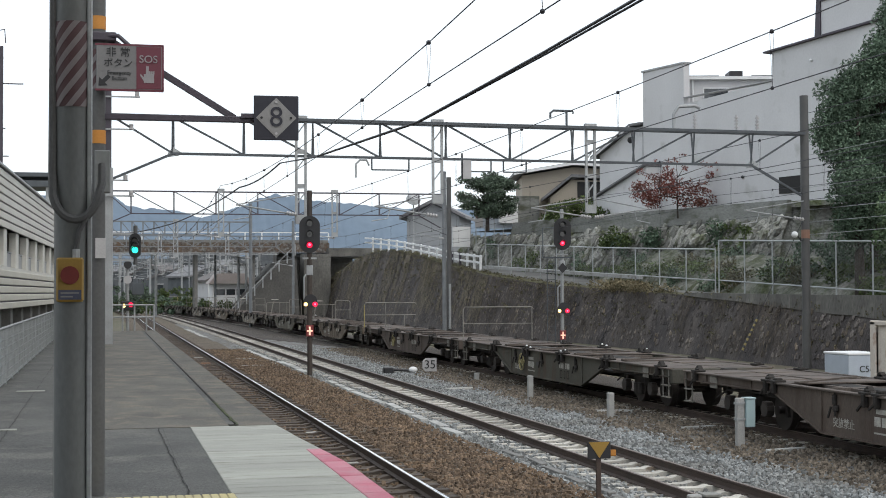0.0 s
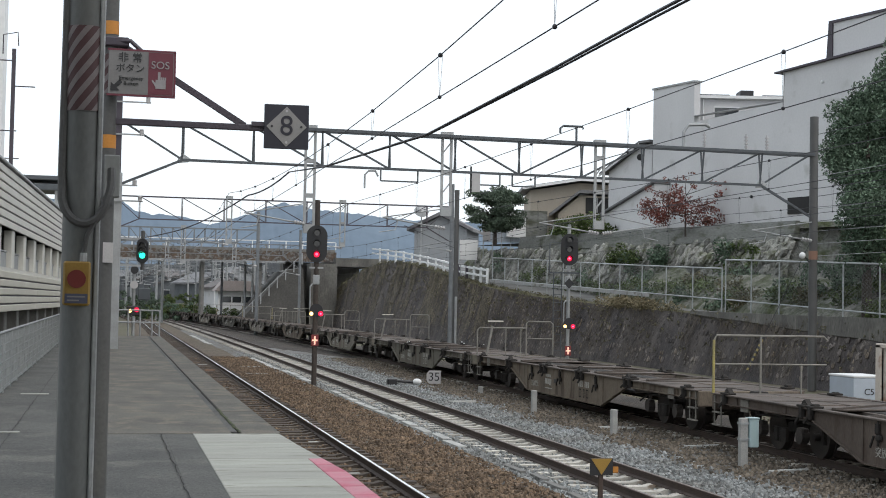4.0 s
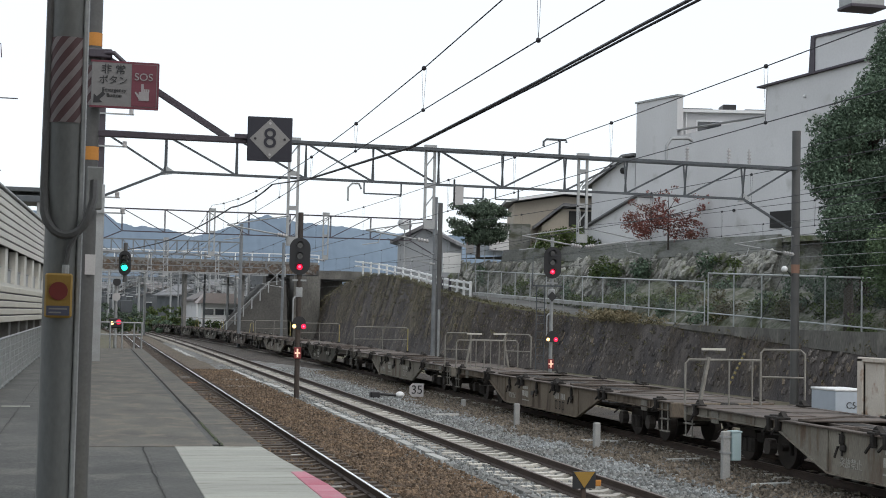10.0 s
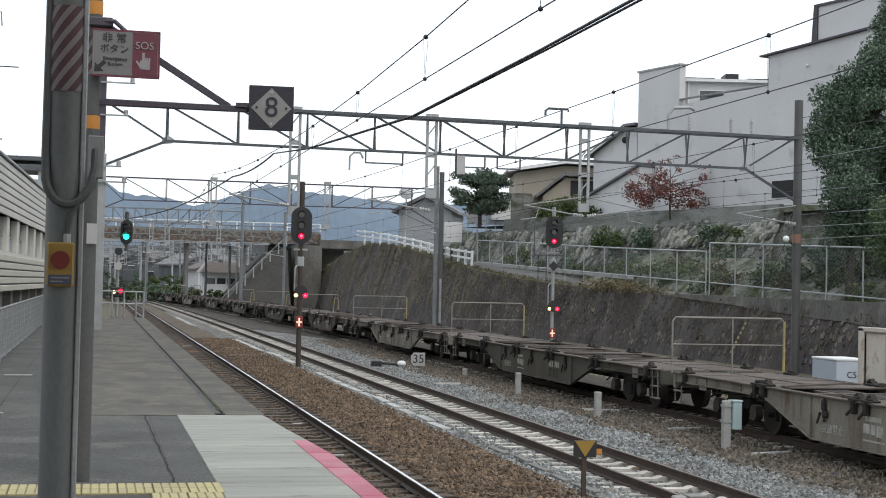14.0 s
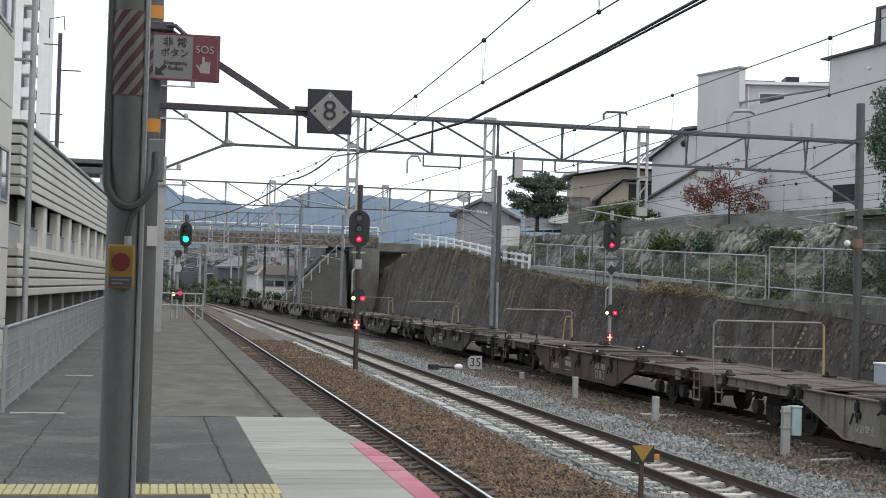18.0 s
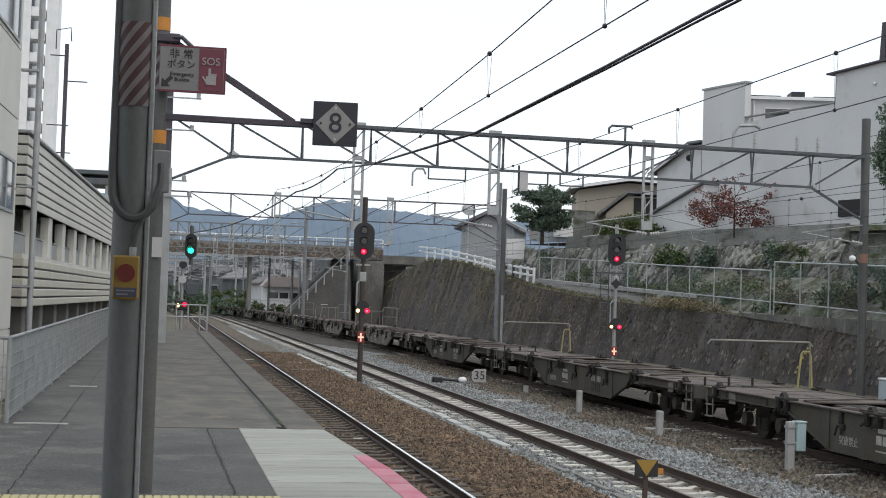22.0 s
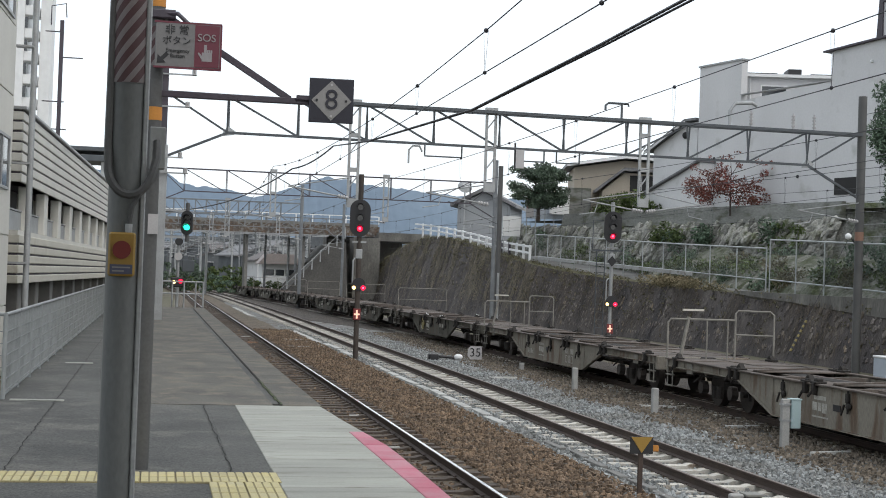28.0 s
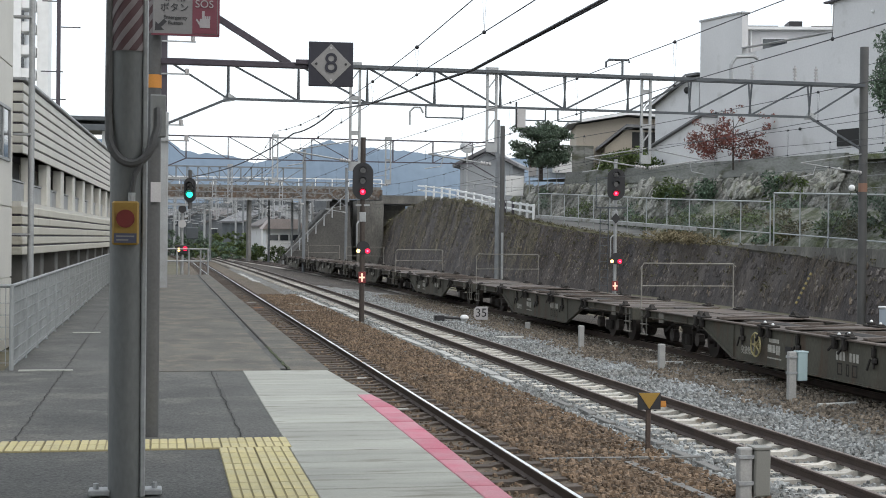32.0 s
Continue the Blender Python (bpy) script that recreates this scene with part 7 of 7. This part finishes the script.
for i in range(14):
    shrub(site(rnd.uniform(-1, 30), 3.3, rnd.uniform(4.0, 6.6)), 0.4, 1.1, 0.7, 7, M_LEAF_D if i % 2 else M_LEAF_G, "weeds growing from the stone terrace wall", 30 + i)
g = np.random.default_rng(17)
cl = []
for i in range(150):
    y = g.normal(70.0, 2.4)
    x, z = wall_face(y, 1.0)
    cl.append((x + g.uniform(-0.15, 0.6), y, z + g.uniform(0.02, 0.4), g.uniform(0.15, 0.4)))
tagged(new("dry_grass_tuft", raw("dry_grass_tuft", leaves(tufts(cl), 420, 0.07, 17), M_STRAW)), "low tuft of pale dry grass on the wall", "grass")
g = np.random.default_rng(9)
cl = []
for i in range(420):
    y = g.uniform(40, 172)
    x, z = wall_face(y, 1.0)
    cl.append((x + g.uniform(-0.1, 0.9), y, z + 0.05, g.uniform(0.12, 0.35)))
tagged(new("verge_grass", raw("verge_grass", leaves(tufts(cl), 420, 0.055, 10), M_LEAF_Y)), "dry yellow grass along the top of the wall", "grass", kind="stuff")
cl = []
for i in range(700):
    y = g.uniform(35, 165) if i % 3 else g.uniform(70, 150)
    u = 1 - 0.6 * g.random() ** 1.8
    x, z = wall_face(y, u)
    cl.append((x - 0.05, y, z, g.uniform(0.08, 0.2)))
for i in range(260):
    y = g.uniform(100, 172)
    x, z = wall_face(y, 1 - 0.35 * g.random() ** 2)
    cl.append((x - 0.08, y, z, g.uniform(0.15, 0.4)))
tagged(new("wall_weeds", raw("wall_weeds", leaves(tufts(cl), 240, 0.05, 12), M_LEAF_Y)), "dry weeds hanging on the rubble wall", "weeds", kind="stuff")

def vines(n, y0, y1, long, wide, seed, keep):
    """Dry creepers hanging down the face of the yard wall in ragged curtains."""
    g = np.random.default_rng(seed)
    s = Shape()
    made = 0
    while made < n:
        y = g.uniform(y0, y1)
        if noise.noise((y * 0.42, 3.3, seed)) + 0.35 * noise.noise((y * 1.7, 1.3, seed)) < keep:
            continue
        u = 1.0 - 0.65 * g.random() ** 1.6
        top = blend(y, TOP) + 0.5
        q, w = long * (0.35 + g.random()), wide * (0.5 + g.random())
        k = len(s.v)
        for j in range(4):
            x, z = wall_face(y, max(0.1, u - q * j / 3 / top))
            d = 0.03 + 0.05 * g.random()
            ww = w * (1 - 0.28 * j)
            s.v += [(x - d, y - ww / 2, z), (x - d, y + ww / 2, z)]
            y += g.normal(0, 0.1)
        s.f += [(k + 2 * j, k + 2 * j + 1, k + 2 * j + 3, k + 2 * j + 2) for j in range(3)]
        made += 1
    s.v = [set_back(*p) for p in s.v]
    return s


M_VINE2 = material("ochre_dry_creeper", (0.225, 0.192, 0.14), (0.105, 0.093, 0.072), rough=0.85, scale=0.6, fine=8, spread=0.3, bump=0, island=0.55)
M_VINE = material("dry_brown_creeper", (0.125, 0.102, 0.074), (0.058, 0.048, 0.042), rough=0.85, scale=0.6, fine=8, spread=0.3, bump=0, island=0.55)
tagged(new("wall_creepers", raw("wall_creepers", vines(3400, 40, 112, 0.5, 0.032, 3, -0.02), M_VINE)), "dry brown creepers hanging on the rubble wall", "creepers", kind="stuff")
tagged(new("wall_creepers", raw("wall_creepers", vines(6500, 98, 174, 0.75, 0.06, 5, -0.08), M_VINE2)), "ochre dry creepers hanging over the tall wall", "creepers", kind="stuff")

# ---- slope and houses beyond ----
M_SLOPE = material("grey_netted_slope", (0.076, 0.073, 0.066), (0.048, 0.046, 0.043), scale=0.4, fine=6, spread=0.3, bump=0.4, bump_size=0.05)
s = Shape().add([(13.4, 164, -0.4), (19.6, 166, 6.4), (21.4, 166, 6.6), (21.4, 163, -0.4), (14.4, 185, -0.4), (20.1, 185, 6.4), (21.4, 185, 6.6), (21.4, 185, -0.4)], [(0, 3, 2, 1), (0, 1, 5, 4), (1, 2, 6, 5), (2, 3, 7, 6)])
tagged(part("embankment", s.mesh("embankment", M_SLOPE), M_SLOPE), "grey netted embankment below the bridge end", "embankment", kind="structure")
g = thing("bridge_abutment", (0, 0, 0), "concrete bridge abutment, deep shade put into its dark colour", "abutment")
# Dark concrete stands in for the shaded hollow under the bridge end.
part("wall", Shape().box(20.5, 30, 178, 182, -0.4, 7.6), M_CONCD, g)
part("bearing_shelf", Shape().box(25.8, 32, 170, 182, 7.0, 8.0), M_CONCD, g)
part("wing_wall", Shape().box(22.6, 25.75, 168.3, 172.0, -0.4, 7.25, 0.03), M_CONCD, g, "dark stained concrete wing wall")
f = thing("slope_railing", (0, 163.6, 0), "pale grey stepped railing up the embankment", "railing")
for i in range(9):
    x = 13.6 + i * 0.92
    part("post", Shape().box(x - 0.06, x + 0.06, -0.06, 0.06, -0.4 + i * 0.92, 0.9 + i * 0.92), M_STEEL, f)
    if i < 8:
        part("rail", Shape().bar((x, 0, 0.75 + i * 0.92), (x + 0.92, 0, 0.75 + (i + 1) * 0.92), 0.07), M_STEEL, f)


def house(place, w, d, h, wall, roof, turn, label):
    lift = place[2] + 0.4
    h += lift
    b = thing("house", (place[0], place[1], -0.4), label, "house", "houses of the far town", turn=turn)
    part("wall", Shape().prism([(-w / 2, 0), (w / 2, 0), (w / 2, h), (0, h + w * 0.22), (-w / 2, h)], "y", 0, d), wall, b)
    part("roof", Shape().prism([(-w / 2 - 0.5, h - 0.2), (0, h + w * 0.22 + 0.05), (w / 2 + 0.5, h - 0.2), (w / 2 + 0.5, h + 0.1), (0, h + w * 0.22 + 0.4), (-w / 2 - 0.5, h + 0.1)], "y", -0.5, d + 0.5), roof, b)
    for i in range(2):
        x = -w / 4 + i * w / 2
        wd = part("window", Shape().box(x - 0.8, x + 0.8, -0.04, 0.0, h - 2.4, h - 1.1), M_WINDOW, b)
        part("frame", Shape().box(x - 0.9, x + 0.9, -0.07, -0.02, h - 1.1, h - 1.0), M_WHITE, wd)
    return b


# Walls of the far town carry the bluish haze in their colour.
M_WALL2 = material("haze_grey_house_render", (0.115, 0.125, 0.133), (0.08, 0.088, 0.096), scale=0.5, fine=8, spread=0.1, bump=0.05)
M_ROOF2 = material("brown_roof_tile", (0.15, 0.14, 0.135), (0.11, 0.10, 0.10), rough=0.7, scale=0.6, fine=6, spread=0.25, bump=0.5, bump_size=0.04)
M_ROOFP = material("faded_brown_roof", (0.34, 0.30, 0.285), (0.27, 0.24, 0.23), rough=0.7, scale=0.8, fine=8, spread=0.12, bump=0.2)
b = thing("hipped_house", (13.2, 186, 0.0), "white house with a low grey brown roof and wide windows", "house")
part("wall", Shape().box(0, 4.7, 0, 6, -0.5, 4.0), M_WHITE, b)
part("roof", Shape().prism([(-0.5, 3.9), (5.2, 3.9), (4.1, 5.2), (0.6, 5.2)], "y", -0.6, 6.6), M_ROOFP, b)
for i in range(3):
    w = part("window", Shape().box(0.5 + i * 1.3, 1.6 + i * 1.3, -0.04, 0.0, 2.45, 3.2), M_WINDOW, b)
    part("frame", Shape().box(0.45 + i * 1.3, 0.53 + i * 1.3, -0.07, 0.0, 2.4, 3.25), M_STEEL, w)
house((17.0, 214, -0.4), 5.0, 8, 4.9, M_STUCCO, M_ROOF2, 8, "pale two-storey house with a brown gable roof")
for i in range(44):
    y = rnd.uniform(270, 640)
    x = rnd.uniform(-0.02, 0.115) * y + (4 if y < 300 else 0) + 9
    house((x, y, -0.4 + 0.018 * (y - 230)), rnd.uniform(6, 10), rnd.uniform(7, 11), rnd.uniform(3.2, 6.5), rnd.choice((M_WALL2, M_WALL2, M_BLUEGREY, M_WALL2)),
          rnd.choice((M_TILE, M_ROOF2, M_TILE)), rnd.uniform(-40, 40), "small distant town house with a tiled roof")
for i in range(64):
    y = rnd.uniform(176, 460)
    x = rnd.uniform(-0.01, 0.10) * y + 2
    if y < 240 and x > 9:
        x = 9 + 0.3 * x
    p = thing("line_pole", (x + (along("near", y) - 3.98 if x < 8 else 4), y, -0.4), "distant grey pole with cross arms", "pole", "distant poles")
    h = rnd.uniform(8, 11)
    part("shaft", Shape().rod((0, 0, 0), (0, 0, h), 0.16, 8), M_STEEL, p)
    for k in range(2):
        part("cross_arm", Shape().bar((-0.9, 0, h - 0.6 - k * 0.9), (0.9, 0, h - 0.6 - k * 0.9), 0.1), M_STEEL, p)
for i, (x, y, r) in enumerate(((10.5, 190, 3), (14.5, 181, 2.4), (11.0, 183, 2), (7.5, 196, 2.4), (4.5, 215, 3), (9, 230, 4), (-3, 260, 4), (16, 250, 5), (6, 205, 2.5), (11, 262, 5), (5, 245, 4), (14, 215, 3), (3, 300, 5), (22, 300, 6), (-10, 330, 5), (30, 360, 7))):
    shrub((x, y, 0.8), r, 3, 1.3, 26, M_LEAF_G if i % 3 else M_LEAF_D, "patch of green scrub beside the far tracks", 60 + i, 240, 0.17)
for i, (x, y, r, h) in enumerate(((4.5, 198, 2.2, 2.2), (8.5, 206, 2.6, 2.0), (1.5, 222, 2.5, 2.6), (12.0, 228, 3.0, 2.6), (6.5, 240, 3.0, 3.0), (-2.0, 250, 3.0, 3.0), (19.5, 236, 3.0, 3.0))):
    shrub((x, y, 1.6), r, 2.5, h, 34, M_LEAF_G if i % 2 else M_LEAF_P, "tall green scrub between the far tracks and the town", 160 + i, 240, 0.18)
for i, (x, z) in enumerate(((22, 8), (34, 9), (44, 7), (58, 10), (12, 7))):
    b = thing("distant_block", (x, 520 + 20 * i, -0.4), "distant grey town block", "building", "distant blocks")
    part("wall", Shape().box(0, 14, 0, 10, 0, z + 10), M_WALL2, b)
    for k in range(3):
        for j in range(4):
            part("window", Shape().box(1 + j * 3.2, 3 + j * 3.2, -0.05, 0.0, 6 + k * 3.5, 7.6 + k * 3.5), M_WINDOW, b)

g2 = np.random.default_rng(41)
cl = [(g2.uniform(-60, 130), g2.uniform(560, 700), g2.uniform(0, 13), g2.uniform(2.5, 5.0)) for _ in range(330)]
# Leaf colour tinted blue grey to imitate distance haze.
M_WOODS = material("haze_tinted_woods", (0.10, 0.125, 0.12), (0.07, 0.09, 0.092), rough=0.9, scale=0.05, fine=1, spread=0.3, bump=0, island=0.3)
tagged(new("far_woods", raw("far_woods", leaves(cl, 22, 0.9, 42), M_WOODS)), "dark woods behind the far town, haze mixed into the leaf colour", "woods", kind="stuff")

# ---- overbridge ----
M_GIRDER = material("rusty_girder", (0.13, 0.086, 0.058), (0.062, 0.057, 0.054), rough=0.75, scale=1.1, fine=8, spread=0.25, bump=0.1, stain=(0.19, 0.19, 0.18), stain_at=0.56)
b = thing("overbridge", (0, 172, 0.2), "rust-stained steel girder bridge over the tracks", "bridge")
part("girder", Shape().box(-30, 26, 0, 0.5, 7.3, 8.5), M_GIRDER, b)
part("deck", Shape().box(-30, 26, 0, 6, 8.5, 8.8), M_CONC, b)
for x in range(-28, 27, 3):
    part("stiffener", Shape().box(x, x + 0.15, -0.12, 0, 7.3, 8.5), M_GIRDER, b)
for x in (-8, 10.2, 17.0):
    part("pier", Shape().box(x, x + 0.36, 1, 5, -0.4, 7.3), M_CONC, b)
for z in (7.05, 7.2):
    part("cable_duct", Shape().box(-30, 20, -0.25, -0.15, z, z + 0.09), M_STEEL, b)
for x in range(-30, 27, 2):
    part("parapet_post", Shape().box(x, x + 0.12, -0.05, 0.05, 8.8, 9.7), M_WHITE, b)
for z in (9.2, 9.65):
    part("parapet_rail", Shape().box(-30, 26, -0.04, 0.04, z, z + 0.1), M_WHITE, b)
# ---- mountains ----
# The air's blue haze is put into the ridge's base colour.
M_HILL = material("haze_painted_hill", (0.165, 0.215, 0.27), (0.14, 0.185, 0.24), rough=1.0, scale=0.004, fine=0.05, spread=0.08, bump=0)
RIDGE = ((-1200, 140), (-300, 175), (-120, 190), (12, 188), (42, 172), (72, 165), (116, 165), (154, 157), (181, 148), (222, 160), (259, 173), (297, 188), (327, 198), (345, 191), (358, 193), (389, 185), (421, 182), (468, 181), (515, 175), (570, 172), (640, 168), (760, 172), (1000, 190), (1800, 150))
s = Shape()
xs = list(range(-1200, 1801, 4))
for x in xs:
    z = np.interp(x, *zip(*RIDGE)) + 4 * noise.noise((x * 0.04, 0, 0)) + 2 * noise.noise((x * 0.15, 3, 0))
    s.v += [(x, 2700, -20), (x, 2760, z * 0.55), (x, 2850, z), (x, 3000, -20)]
s.f = [(4 * i + k, 4 * i + 4 + k, 4 * i + 5 + k, 4 * i + 1 + k) for i in range(len(xs) - 1) for k in range(3)]
tagged(part("backdrop", s.mesh("backdrop", M_HILL, True), M_HILL), "mountain ridge far behind the town, blue haze put into its colour", "mountains", kind="structure")

# ---- unseen roof and room added behind the viewer to shade the platform column ----
M_ROOFING = material("grey_roof_sheet", (0.20, 0.20, 0.20), (0.16, 0.16, 0.16), scale=0.6, fine=20, spread=0.12, bump=0.1)
r = thing("platform_roof", (0, 0, 0), "unseen grey sheet metal roof added to shade the platform column", "roof")
part("roof_sheet", Shape().box(-6, 2.6, -22, 9.2, 5.6, 5.75), M_ROOFING, r)
for y in (-18, -8, 2):
    part("column", Shape().rod((-1.2, y, 0.98), (-1.2, y, 5.6), 0.12, 16), M_POLE, r, smooth=True)
    part("roof_beam", Shape().box(-5.5, 2.4, y - 0.1, y + 0.1, 5.35, 5.6), M_DARKSTEEL, r)
b = thing("waiting_room", (-3.0, -22, 0.98), "unseen cream walled room added behind the viewer", "building")
part("wall", Shape().box(-2, 3.5, 0, 6, 0, 3.2), M_CREAM, b)
part("door", Shape().box(0.2, 1.3, 6.0, 6.05, 0, 2.05), M_STEEL, b)

motions()
